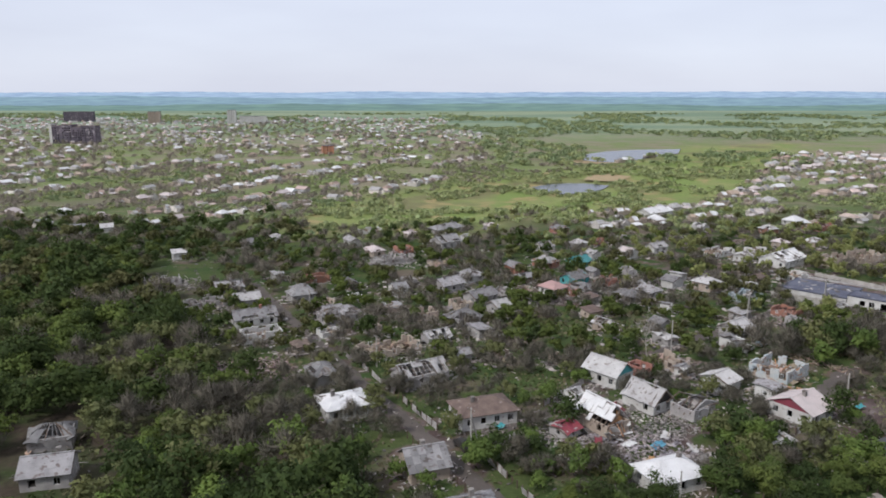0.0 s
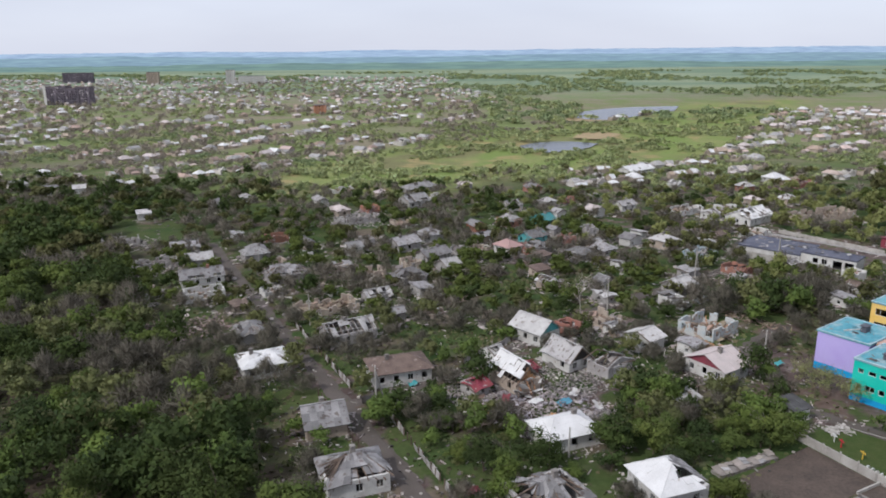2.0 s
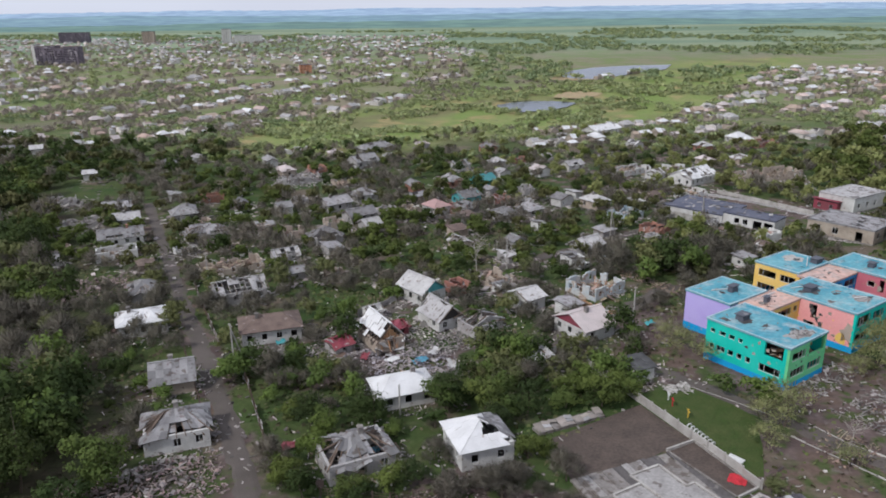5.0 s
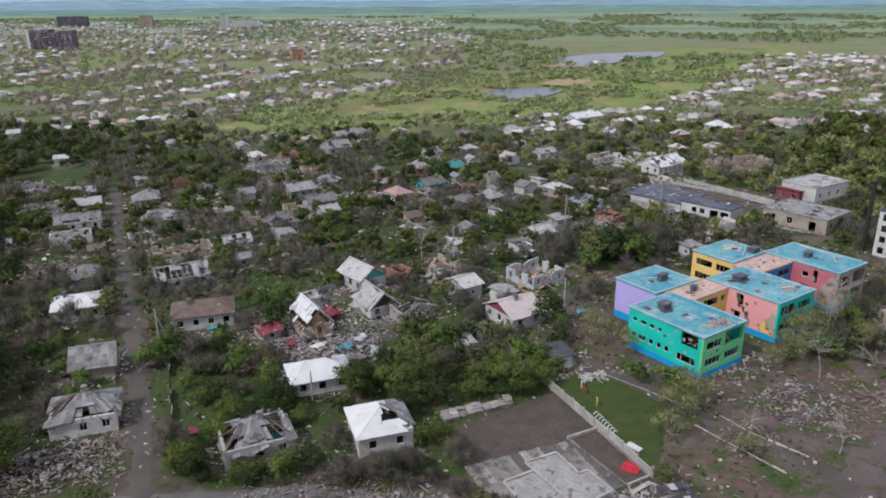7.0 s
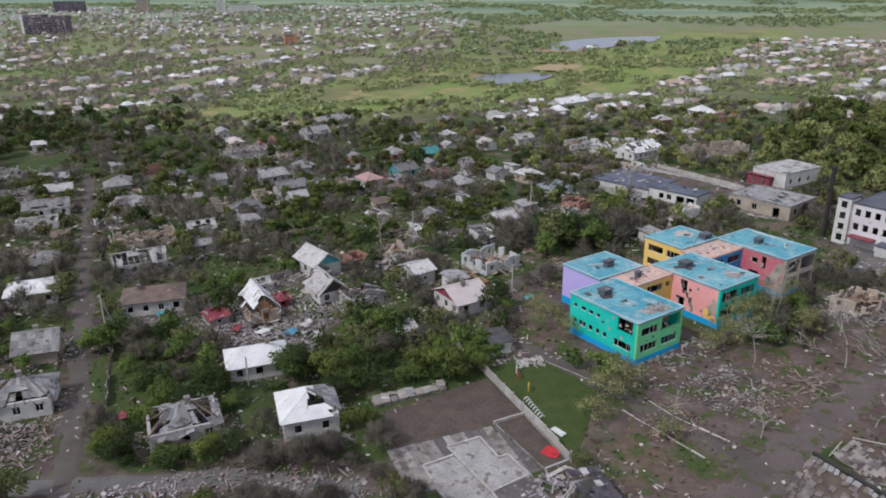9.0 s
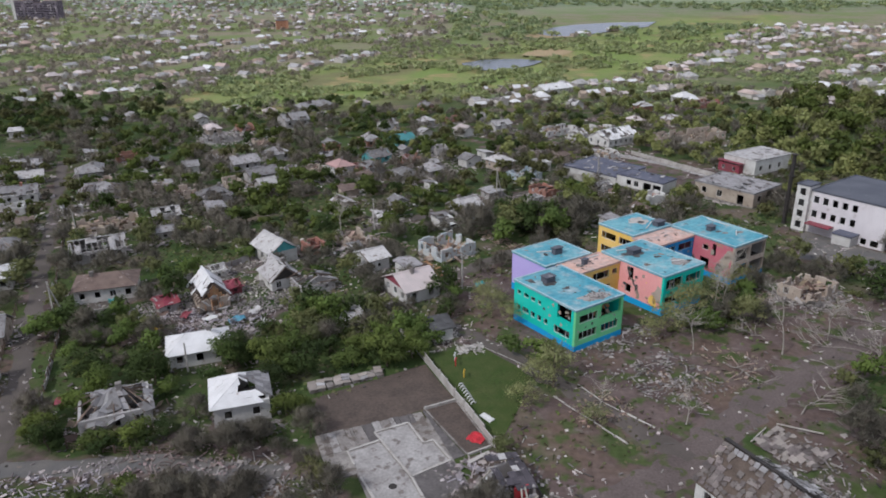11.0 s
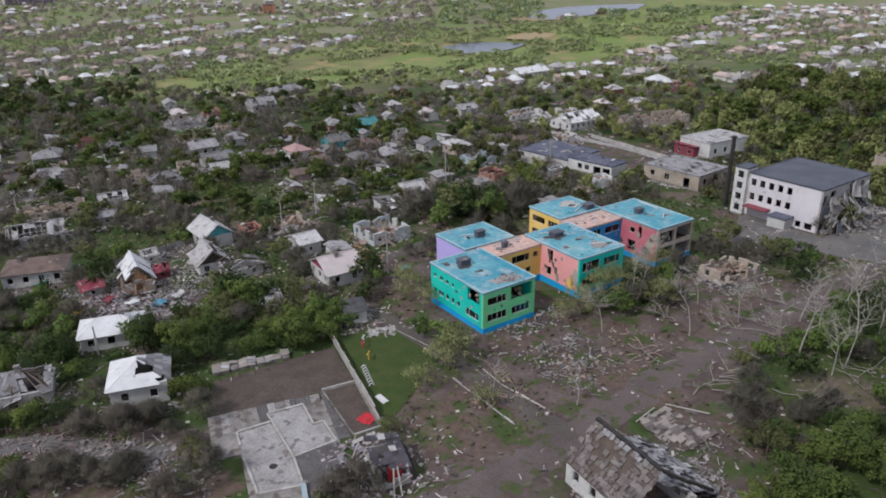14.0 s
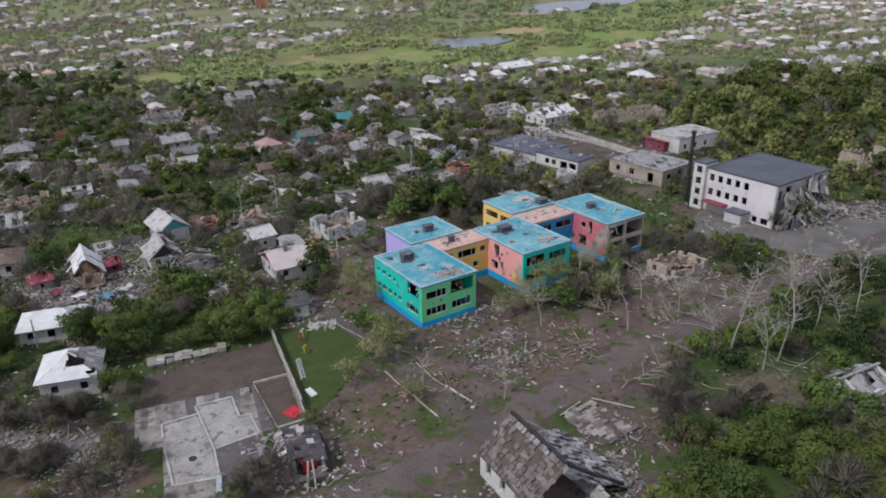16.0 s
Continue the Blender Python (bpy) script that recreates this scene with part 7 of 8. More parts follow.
for length, m, holes, z1 in ((12.5, Matrix.Translation((0, -3.9, 0)), [(1.0, 2.0, 0.9, 2.3), (3.6, 4.6, 0.9, 2.3), (6.2, 7.2, 0.9, 2.3), (9, 10, 0.9, 2.3)], 3.0),
                             (7.8, Matrix.Translation((0, 3.9, 0)) @ Matrix.Rotation(-math.pi / 2, 4, "Z"), [(2.2, 3.2, 0.9, 2.3), (5, 6, 0.9, 2.3)], 3.0)):
    k = len(s.v)
    wall_run(s, length, -0.2, z1, 0.4, holes, trim=0.0 if length > 9 else 0.4)
    move(s, m, k)
s.put("wall", M["white"], ruin, weld=True)
rrng = random.Random(31)
for a, b in ((1.0, 2.0), (3.6, 4.6), (6.2, 7.2)):
    window(ruin, Matrix.Translation((a, -3.9, 0.9)), 1.0, 1.4, 0.3, rrng)
s = Soup()
wall_run(s, 12.5, -0.2, 2.4, 0.4, [], 0.7, rrng)
move(s, Matrix.Translation((12.5, 3.9, 0)) @ Matrix.Rotation(math.pi, 4, "Z"), 0)
s.put("back_wall", M["grey"], ruin, weld=True)
s = Soup()
s.v += [(0, -3.9, 3.0), (0, 3.9, 3.0), (0, 0, 6.0), (0.25, -3.9, 3.0), (0.25, 3.9, 3.0), (0.25, 0, 6.0)]
s.f += [(0, 2, 1), (3, 4, 5), (0, 1, 4, 3), (1, 2, 5, 4), (2, 0, 3, 5)]
s.put("gable", M["tan"], ruin)
s = Soup()
s.box(0.4, 12.2, -3.5, 3.5, 0, 0.3)
s.put("floor_slab", M["wood_rubble"], ruin)
s = Soup()
s.face([(-0.3, -4.2, 2.85), (9.5, -4.2, 2.85), (8.4, 0, 5.95), (-0.3, 0, 5.95)])
s.face([(-0.3, 0, 5.85), (8.4, 0, 5.85), (9.5, -4.2, 2.75), (-0.3, -4.2, 2.75)])
s.put("roof_lining", M["lining"], ruin, "brown clay and board lining under the slates")
slope = Vector((0, 4.2, 3.1)).normalized()
up = Vector((0, -slope.z, slope.y))
for i in range(15):
    for j in range(9):
        if rrng.random() < 0.1 + (0.72 if 3 < j < 8 and 2 < i < 10 else 0):
            continue
        c = Vector((0.0 + i * 0.64 + rrng.uniform(-0.1, 0.1), -4.2, 2.88)) + slope * (0.3 + j * 0.57 + rrng.uniform(-0.08, 0.08)) + up * (0.06 + 0.03 * (j % 2) + 0.05 * rrng.random())
        m = Matrix.Translation(c) @ Matrix(((1, 0, 0), (0, slope.y, up.y), (0, slope.z, up.z))).to_4x4() @ Euler((rrng.gauss(0, 0.07), rrng.gauss(0, 0.07), rrng.gauss(0, 0.25))).to_matrix().to_4x4()
        t = Soup()
        t.turned(m, rrng.uniform(0.4, 0.8), rrng.uniform(0.4, 0.75), 0.03)
        t.put("slate", M["ruin_slate"] if j < 8 or rrng.random() < 0.5 else M["slate"], ruin)
s = Soup()
s.beam((-0.4, 0.1, 6.12), (8.8, 0.1, 6.05), 0.42, 0.3)
s.put("ridge_beam", M["soot_metal"], ruin, "charred black ridge beam")
s = Soup()
s.beam((8.7, 0.1, 6.0), (9.4, 3.4, 3.7), 0.36, 0.3)
s.beam((9.4, 3.4, 3.8), (9.6, 6.6, 1.6), 0.32, 0.28)
s.put("fallen_beam", M["soot_metal"], ruin, "charred beam hanging from the ridge")


def sag(u, v):
    """The slumped far slope, from the ridge down to the yard."""
    return max(0.05, 4.7 * (1 - v / 9.3) ** (1.05 + 0.15 * math.sin(u * 0.9))) + 0.14 * math.sin(u * 2.1 + v * 1.3)


# lining and slates of this shaded slope are coloured lighter to offset it
sheet = Soup()
nu_, nv_ = 12, 9
for i in range(nu_):
    for j in range(nv_):
        u0, u1, v0, v1 = i * 0.78, (i + 1) * 0.78, 0.3 + j * 0.9, 0.3 + (j + 1) * 0.9
        sheet.face([(u0, v0, sag(u0, v0) - 0.12), (u0, v1, sag(u0, v1) - 0.12), (u1, v1, sag(u1, v1) - 0.12), (u1, v0, sag(u1, v0) - 0.12)][::-1])
sheet.put("slope_lining", M["slate"], ruin, "lining under the slumped slates, lightened against the shade", weld=True)
for i in range(13):
    for j in range(12):
        if rrng.random() < 0.13:
            continue
        u, v = i * 0.74 + rrng.uniform(-0.15, 0.15), 0.5 + j * 0.68 + rrng.uniform(-0.12, 0.12)
        dz = math.atan2(sag(u, v + 0.3) - sag(u, v - 0.3), 0.6)
        s = Soup()
        s.turned(Matrix.Translation((u, v, sag(u, v) + rrng.uniform(0, 0.08))) @ Euler((dz + rrng.gauss(0, 0.12), rrng.gauss(0, 0.12), rrng.gauss(0, 0.25))).to_matrix().to_4x4(), rrng.uniform(0.45, 0.95), rrng.uniform(0.6, 1.05), 0.035)
        s.put("slate", M["lifted_slate"] if rrng.random() < 0.75 else M["slate"], ruin)
rubble(106.5, 58.5, -59, 7, 5, 672, "rubble", "grey slate and masonry spilled beside the ruin", 0.9, 0.68)
rubble(98.6, 51, -59, 3, 3, 144, "brick_rubble", "broken masonry at the ruin's end", 0.7, 0.68)
HOUSES.append((100, 58, 7))
# fallen roof in the yard, course over course
fallen = thing("fallen_roof", 106.6, 71.9, 37, "collapsed grey-brown roof lying in long overlapping courses", "roof")
for j in range(15):
    v = -3.1 + j * 0.44
    u0, u1 = -2.3 + 0.12 * abs(j - 7) + rrng.uniform(0, 0.4) - 0.1 * j, 2.3 + rrng.uniform(-0.5, 0.2) - 0.06 * j
    u = u0
    while u < u1:
        w = rrng.uniform(0.7, 1.3)
        if rrng.random() > 0.06:
            s = Soup()
            s.turned(Matrix.Translation((u + w / 2, v + rrng.gauss(0, 0.03), 0.28 + 0.14 * math.sin(j * 0.55) + 0.1 * math.sin(u * 1.3 + j * 0.4))) @ Euler((0.2 + rrng.gauss(0, 0.05), rrng.gauss(0, 0.06), rrng.gauss(0, 0.05))).to_matrix().to_4x4(), w + 0.05, 0.5, 0.04)
            s.put("slate", M["ruin_slate"] if rrng.random() < 0.6 else M["pale_slate_dusty"], fallen)
        u += w
s = Soup()
s.box(-2.6, 2.4, -3.2, 3.2, 0.02, 0.14)
s.put("boards", M["lining"], fallen, "brown boards under the courses")
for a, b in (((2.5, 3.6, 0.45), (5.2, -0.6, 0.35)), ((-2.8, 3.4, 0.3), (1.0, 4.0, 0.3))):
    s = Soup()
    s.beam(a, b, 0.14)
    s.put("rafter", M["pale_bark"], fallen, "pale bare rafter")
rubble(109, 69, 43, 4, 4, 120, "rubble", "grey slate fragments around the fallen roof", 0.3, 0.6)

# ---- the burnt house beside the foundation ----
HOUSES.append((*plot(5.8, -15.8), 4))
burnt = thing("ruined_house", *plot(5.7, -15.9), PLOT_ROT, "burnt small house, charred roof caved in, red inner wall", "house", "village houses")
brng = random.Random(61)
for length, m, tall in ((3.2, Matrix.Translation((-1.5, -2.4, 0)), 1.3), (5.0, Matrix.Translation((1.7, -2.4, 0)) @ Matrix.Rotation(math.pi / 2, 4, "Z"), 2.4), (3.2, Matrix.Translation((1.7, 2.6, 0)) @ Matrix.Rotation(math.pi, 4, "Z"), 2.3), (5.0, Matrix.Translation((-1.5, 2.6, 0)) @ Matrix.Rotation(-math.pi / 2, 4, "Z"), 1.9)):
    s = Soup()
    wall_run(s, length, -0.2, tall, 0.3, [(1.0, 2.0, 0.8, 1.9)] if length > 4 else [], 0.5, brng, 0.3 if length > 4 else 0.0)
    move(s, m, 0)
    s.put("wall", M["grey"], burnt, weld=True)
s = Soup()
s.box(-0.5, 1.1, -1.7, -1.6, 0.2, 2.1)
s.put("red_wall", M["red"], burnt, "red-painted inner wall")
s = Soup()
s.box(-1.2, 1.4, -2.1, 2.3, 0, 0.25)
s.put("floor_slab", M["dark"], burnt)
for i in range(5):
    for j in range(6):
        if (i, j) in ((1, 3), (2, 3), (2, 4), (1, 2)) or (j == 0 and i < 2) or brng.random() < 0.05:
            continue
        s = Soup()
        z = 2.35 + 0.12 * j - 0.1 * i + brng.uniform(-0.08, 0.08)
        s.turned(Matrix.Translation((-1.4 + i * 0.75, -1.7 + j * 0.86, z)) @ Euler((0.14 + brng.gauss(0, 0.07), 0.13 + brng.gauss(0, 0.07), brng.gauss(0, 0.06))).to_matrix().to_4x4(), 0.8, 0.92, 0.04)
        s.put("roof_sheet", M["pale" if (i, j) in ((2, 5), (3, 3), (1, 4)) else "char_sheet"], burnt)
for a, b, mm in (((-1.3, 1.6, 2.6), (-3.9, 1.0, 0.9), "pale_bark"), ((-1.3, -1.0, 2.0), (-2.6, -3.0, 0.3), "timber"), ((0.0, -2.2, 2.3), (-0.6, -4.2, 0.1), "pale_bark"), ((0.4, -2.2, 2.4), (0.3, -4.0, 0.1), "pale_bark"), ((1.9, -2.4, 1.0), (-0.3, -2.9, 0.4), "pale_bark"), ((2.2, 2.0, 2.2), (2.7, -1.8, 0.2), "soot_metal"), ((1.9, 2.6, 2.4), (2.9, 0.6, 0.2), "soot_metal"), ((-1.2, 0.4, 2.2), (-3.0, -0.8, 0.4), "timber")):
    s = Soup()
    s.beam(a, b, 0.16)
    s.put("fallen_beam", M[mm], burnt)
rubble(*plot(3.2, -13.4), PLOT_ROT, 3.6, 4.6, 150, "colour_rubble", "planks and broken masonry beside the burnt house", 0.5)
for k, (u, v, a, mm) in enumerate(((0.0, -15.6, 18, "pink"), (3.0, -13.9, 45, "frame"), (4.8, -9.6, 32, "pale_concrete"), (-3.1, -15.9, 108, "bluegrey"))):
    s = Soup()
    s.turned(Matrix.Rotation(-0.12, 4, "Y"), 2.8, 0.55, 0.08)
    ob = s.put("metal_sheet", M[mm])
    ob.matrix_world = pose(*plot(u, v), float(height(*plot(u, v))) + 0.4, 0, 0, a)
    tagged(ob, "long broken sheet lying on the debris", "sheet", "fallen sheets")

# ---- rubble fields ----
for k, (x, y, a, w, d_, mm, lab) in enumerate(((33.5, 104.5, 30, 2.6, 1.4, "bluetarp", "crumpled faded blue sheet on the debris"), (24.5, 106.5, 80, 2.0, 1.2, "maroon", "torn maroon roof sheet on the debris"), (29.0, 105.0, 15, 2.4, 1.1, "frame", "white sheet on the debris"),
                                                (35.5, 107.8, 60, 2.2, 1.3, "pale", "pale broken roof sheet on the debris"), (22.0, 101.5, 10, 1.6, 1.0, "yellow", "yellow sheet among the weeds"), (30.8, 99.5, 45, 1.8, 1.0, "wood", "orange-brown board panel on the debris"),
                                                (38.3, 103.2, 100, 2.4, 1.5, "pale", "pale broken roof sheet on the debris"), (9.5, 113.0, 30, 1.6, 1.0, "tealwall", "teal sheet leaning by the long house"), (29.5, 79.0, 30, 1.6, 1.0, "bluetarp", "blue sheet beside the ruined house"),
                                                (18.5, 80.0, 20, 1.8, 1.2, "maroon", "dark red sheet lying in the garden"), (72.0, 117.5, 20, 1.6, 1.0, "tealwall", "green sheet lying near the pole"))):
    bm = bmesh.new()
    bmesh.ops.create_grid(bm, x_segments=7, y_segments=6, size=0.5)
    for v in bm.verts:
        v.co = (v.co.x * w, v.co.y * d_, 0.25 + 0.35 * noise.noise(Vector((v.co.x * 3 + k, v.co.y * 3, k * 1.3))))
    ob = part("loose_sheet", bm, M[mm])
    ob.matrix_world = pose(x, y, float(height(x, y)) + 0.35, 8, -6, a)
    tagged(ob, lab, "sheet", "loose sheets")

rubble(3.5, 71.5, 26, 9, 5, 1000, "brick_rubble", "pinkish brick rubble of a flattened house", 0.8, 0.55)
rubble(2.5, 72.5, 26, 7, 4, 120, "rubble", "broken boards and pale slates on the brick rubble", 1.0, 1.1)
rubble(-41, 143.5, 26, 10, 9, 420, "brick_rubble", "red-brown brick rubble of a flattened house", 0.9, 1.2)
rubble(31, 102, 38, 9, 5.5, 768, "colour_rubble", "mixed pale and coloured household debris", 0.8, 0.68)
rubble(36.5, 111, 38, 6, 4, 384, "rubble", "grey debris between the shattered houses", 0.7, 0.68)
rubble(44.6, 74.2, 20, 3.6, 1.5, 130, "rubble", "broken masonry fallen from the torn white house", 0.7, 0.7)
rubble(38.2, 99.0, 38, 3.6, 2.6, 60, "rubble", "grey roof sheets fallen behind the white-roofed house", 0.6, 1.6)
rubble(20, 112, 38, 7, 3.5, 320, "rubble", "scattered debris along the cross street", 0.4, 0.68)
rubble(95.5, 88.5, 36, 6, 3.5, 200, "rubble", "pale broken masonry in front of the kindergarten", 0.5, 0.65)
rubble(98, 84, 36, 5, 3, 170, "rubble", "pale and dark scraps of masonry on the bare yard", 0.35, 0.5)
rubble(86.5, 79.5, 30, 4, 3, 120, "wood_rubble", "broken branches and boards below the thin trees", 0.3, 0.6)
rubble(103, 89, 36, 8, 5, 130, "wood_rubble", "splintered boards and branches on bare earth", 0.25, 0.7)
rubble(92, 97, 36, 7, 2.5, 192, "rubble", "broken plaster at the foot of the kindergarten", 0.3, 0.68)
rubble(112, 112, 36, 9, 4, 256, "wood_rubble", "charred boards and plaster on the ground", 0.35, 0.68)
rubble(126.5, 113, 38, 6, 4, 368, "rubble", "pale heap of a demolished outbuilding", 0.9, 0.68)
rubble(45, 65, 20, 6, 4, 240, "rubble", "grey rubble beside the lane", 0.5, 0.68)
rubble(24, 62.5, 20, 9, 3.5, 352, "colour_rubble", "mixed debris of a collapsed shed", 0.6, 0.68)
rubble(-70, 195, 26, 12, 9, 260, "rubble", "grey ruins of several sheds", 0.9, 1.3)
rubble(-86, 222, 26, 10, 8, 180, "rubble", "grey ruins among bare trees", 0.9, 1.3)
rubble(50, 140, 38, 6, 6, 320, "brick_rubble", "brown brick debris beside ruined walls", 0.7, 0.68)
rubble(175, 148, 38, 9, 4, 240, "rubble", "broken panels beside the school", 0.8, 1.3)
house(126, 114.5, 38, 8, 6, 2.6, "none", "tan", "slate", 1)
house(138, 78, 30, 6, 5, 2.4, "gable", "white", "slate", 0.4)
house(190, 183, 38, 12, 8, 5.5, "none", "tan", "slate", 1, label="tall roofless pinkish ruin beyond the school")


# ---- dead poplars and fallen trunks ----
def poplar(x, y, h, seed, lean=0.06):
    """A stripped poplar: a tapering trunk that forks into rising leaders with many fine broken limbs."""
    rng = random.Random(seed)
    p = thing("dead_poplar", x, y, rng.uniform(0, 360), "pale shattered poplar, stripped of leaves, with broken limbs", "dead tree", "dead poplars")
    q, d, rad = Vector((0, 0, -0.2)), Vector((rng.gauss(0, lean), rng.gauss(0, lean), 1)).normalized(), 0.05 + h * 0.006
    knots, line, radii = [], [q.copy()], [rad]
    fork = h * rng.uniform(0.45, 0.6)
    for i in range(4):
        q, rad = q + d * fork / 4, rad * 0.88
        line.append(q.copy())
        radii.append(rad)
        d = (d + Vector((rng.gauss(0, 0.07), rng.gauss(0, 0.07), 0))).normalized()
        if i > 1:
            knots.append((q.copy(), rad, d.copy(), 0.8))
    s = Soup()
    s.chain(line, radii, 7)
    s.put("trunk", M["pale_bark"], p)
    for k in range(rng.choice((2, 2, 3))):
        a = rng.uniform(0, 6.28)
        e, ed, er = q.copy(), (d + Vector((math.cos(a), math.sin(a), 0)) * rng.uniform(0.15, 0.5)).normalized(), rad * rng.uniform(0.6, 0.8)
        reach = (h - fork) * rng.uniform(0.55, 1.05)
        line, radii = [e.copy()], [er]
        for i in range(4):
            e, er = e + ed * reach / 4, er * 0.72
            line.append(e.copy())
            radii.append(er)
            ed = (ed + Vector((rng.gauss(0, 0.12), rng.gauss(0, 0.12), 0.1))).normalized()
            knots.append((e.copy(), er, ed.copy(), 1.0))
        s = Soup()
        s.chain(line, radii, 6)
        s.put("leader", M["pale_bark"], p)
    for q, rad, d, many in knots:
        for _ in range(rng.randint(1, 3) if many == 1.0 else 1):
            a = rng.uniform(0, 6.28)
            nd = (d * rng.uniform(0.3, 1.0) + Vector((math.cos(a), math.sin(a), rng.uniform(-0.2, 0.3)))).normalized()
            b = Soup()
            grow(b, rng, q, nd, rng.uniform(0.8, 2.4) * (0.6 + h * 0.04), max(0.035, rad * 0.6), 2, 0.5, 0.12)
            b.put("limb", M["pale_bark"], p)


def fallen_tree(xa, ya, xb, yb, seed):
    rng = random.Random(seed)
    length = math.hypot(xb - xa, yb - ya)
    p = thing("fallen_tree", xa, ya, math.degrees(math.atan2(yb - ya, xb - xa)), "pale fallen tree trunk with snapped branches", "dead tree", "fallen trees")
    s = Soup()
    q, rad = Vector((0, 0, 0.15)), 0.085
    for i in range(5):
        n = Vector((length * (i + 1) / 5, rng.gauss(0, 0.22), rng.uniform(0.2, 0.55)))
        s.limb(q, n, rad, rad * 0.82, 6)
        q, rad = n, rad * 0.82
    s.put("trunk", M["dead_wood"], p)
    for i in range(9):
        b = Soup()
        t = rng.uniform(0.3, 1.0)
        grow(b, rng, Vector((length * t, 0, 0.35)), Vector((0.6, rng.choice((-1, 1)) * rng.uniform(0.4, 1), rng.uniform(0.05, 0.6))).normalized(), rng.uniform(1.0, 2.6), 0.07, 2, 0.45, 0.15)
        b.put("branch", M["dead_wood"], p)


for i, (x, y, h) in enumerate(((114, 93.9, 9.5), (125.6, 85.8, 13.5), (124.4, 88.6, 7.5), (129.2, 83.8, 9), (131.8, 85.9, 11), (130.6, 91.8, 8), (135.9, 91.9, 12), (139.7, 93.6, 10), (142.1, 92, 8), (145.9, 95.4, 12), (131.2, 98.5, 9), (122.2, 98.3, 6), (137, 99, 9), (102, 95, 7), (96, 76.5, 4), (86, 78.5, 5))):
    poplar(x, y, h, 40 + i)
for i, q in enumerate(((117.2, 92.3, 122.1, 86.4), (120.4, 80.3, 125.5, 75.1), (110.4, 78.8, 116.5, 84.2), (129.8, 91.8, 123.4, 98.4), (133.8, 101.3, 127.7, 106.1), (105, 91.3, 108.7, 85.4), (113.2, 98.2, 110.3, 100.9), (128, 96, 120, 101), (126, 94, 118, 97), (138, 88, 131, 82), (113, 80, 117, 77))):
    fallen_tree(*q, 70 + i)
poplar(109, 108, 8, 93)
poplar(118, 104, 7, 94)
poplar(43, 146, 9, 95)
poplar(*kg(31, -2), 7, 98)
poplar(*kg(37, 1), 7, 99)


# ---- a parked car ----
def car(x, y, rot, paint, label):
    c = thing("car", x, y, rot, label, "car")
    bm = bmesh.new()
    prof = [(-2.05, 0.35), (-2.1, 0.75), (-1.95, 0.95), (-0.95, 1.0), (-0.45, 1.42), (0.85, 1.45), (1.55, 1.0), (2.0, 0.92), (2.1, 0.6), (2.05, 0.35)]
    left = [bm.verts.new((px_, -0.8 if pz < 1.1 else -0.66, pz)) for px_, pz in prof]
    right = [bm.verts.new((px_, 0.8 if pz < 1.1 else 0.66, pz)) for px_, pz in prof]
    bm.faces.new(left[::-1])
    bm.faces.new(right)
    for i in range(len(prof)):
        j = (i + 1) % len(prof)
        bm.faces.new((left[i], left[j], right[j], right[i]))
    bmesh.ops.recalc_face_normals(bm, faces=bm.faces)
    bmesh.ops.bevel(bm, geom=bm.edges[:], offset=0.05, segments=2, affect="EDGES")
    part("body", bm, paint, c)
    for wx in (-1.3, 1.3):
        for wy in (-0.75, 0.75):
            s = Soup()
            s.limb((wx, wy - 0.1, 0.31), (wx, wy + 0.1, 0.31), 0.31, 0.31, 14)
            s.face([(wx + 0.31 * math.cos(a), wy - 0.1, 0.31 + 0.31 * math.sin(a)) for a in np.linspace(0, 6.283, 15)[:-1]])
            s.put("wheel", M["soot_metal"], c)
    for name, q in (("windscreen", ((1.5, -0.6, 1.04), (1.5, 0.6, 1.04), (0.9, 0.55, 1.43), (0.9, -0.55, 1.43))), ("rear_window", ((-0.92, 0.6, 1.04), (-0.92, -0.6, 1.04), (-0.5, -0.55, 1.4), (-0.5, 0.55, 1.4))),
                    ("side_window", ((-0.75, -0.80, 1.03), (1.25, -0.80, 1.03), (0.8, -0.7, 1.38), (-0.4, -0.7, 1.38))), ("side_window", ((1.25, 0.80, 1.03), (-0.75, 0.80, 1.03), (-0.4, 0.7, 1.38), (0.8, 0.7, 1.38)))):
        s = Soup()
        mid = sum((Vector(p) for p in q), Vector()) / 4
        out = (mid - Vector((0.2, 0, 0.9))).normalized() * 0.03
        s.hexa([Vector(p) for p in q] + [Vector(p) + out for p in q])
        s.put(name, M["dark"], c)
    return c


car(3.2, 105.8, 118, M["soot_metal"], "dark dusty car parked beside the power pole")
car(71.2, 154.6, 40, M["bluegrey"], "dusty grey saloon car parked on the cross street")
car(66.0, 150.5, 44, M["frame"], "white saloon car parked on the cross street")
for x, y, n, mm, lab in ((95, 243, 150, "brick_rubble", "reddish debris of a flattened house"), (82, 232, 130, "rubble", "pale masonry of a flattened house"), (122, 292, 150, "brick_rubble", "brown brick debris in an open yard"), (138, 306, 150, "rubble", "pale masonry and slates in an open yard"), (101, 303, 140, "rubble", "grey debris of collapsed sheds"), (158, 322, 150, "brick_rubble", "reddish debris beside the far lane"), (64, 222, 110, "rubble", "pale broken sheets between the gardens"), (112, 262, 130, "wood_rubble", "splintered boards of a collapsed roof"), (30, 200, 120, "rubble", "pale wreckage between the grey roofs"), (48, 206, 120, "rubble", "pale wreckage beside the ruined walls")):
    rubble(x, y, 38, 7, 5, n, mm, lab, 1.0, 1.3)
rubble(86, 153, 38, 5, 3, 192, "rubble", "pale heap of masonry beside the gardens", 0.8, 0.68)
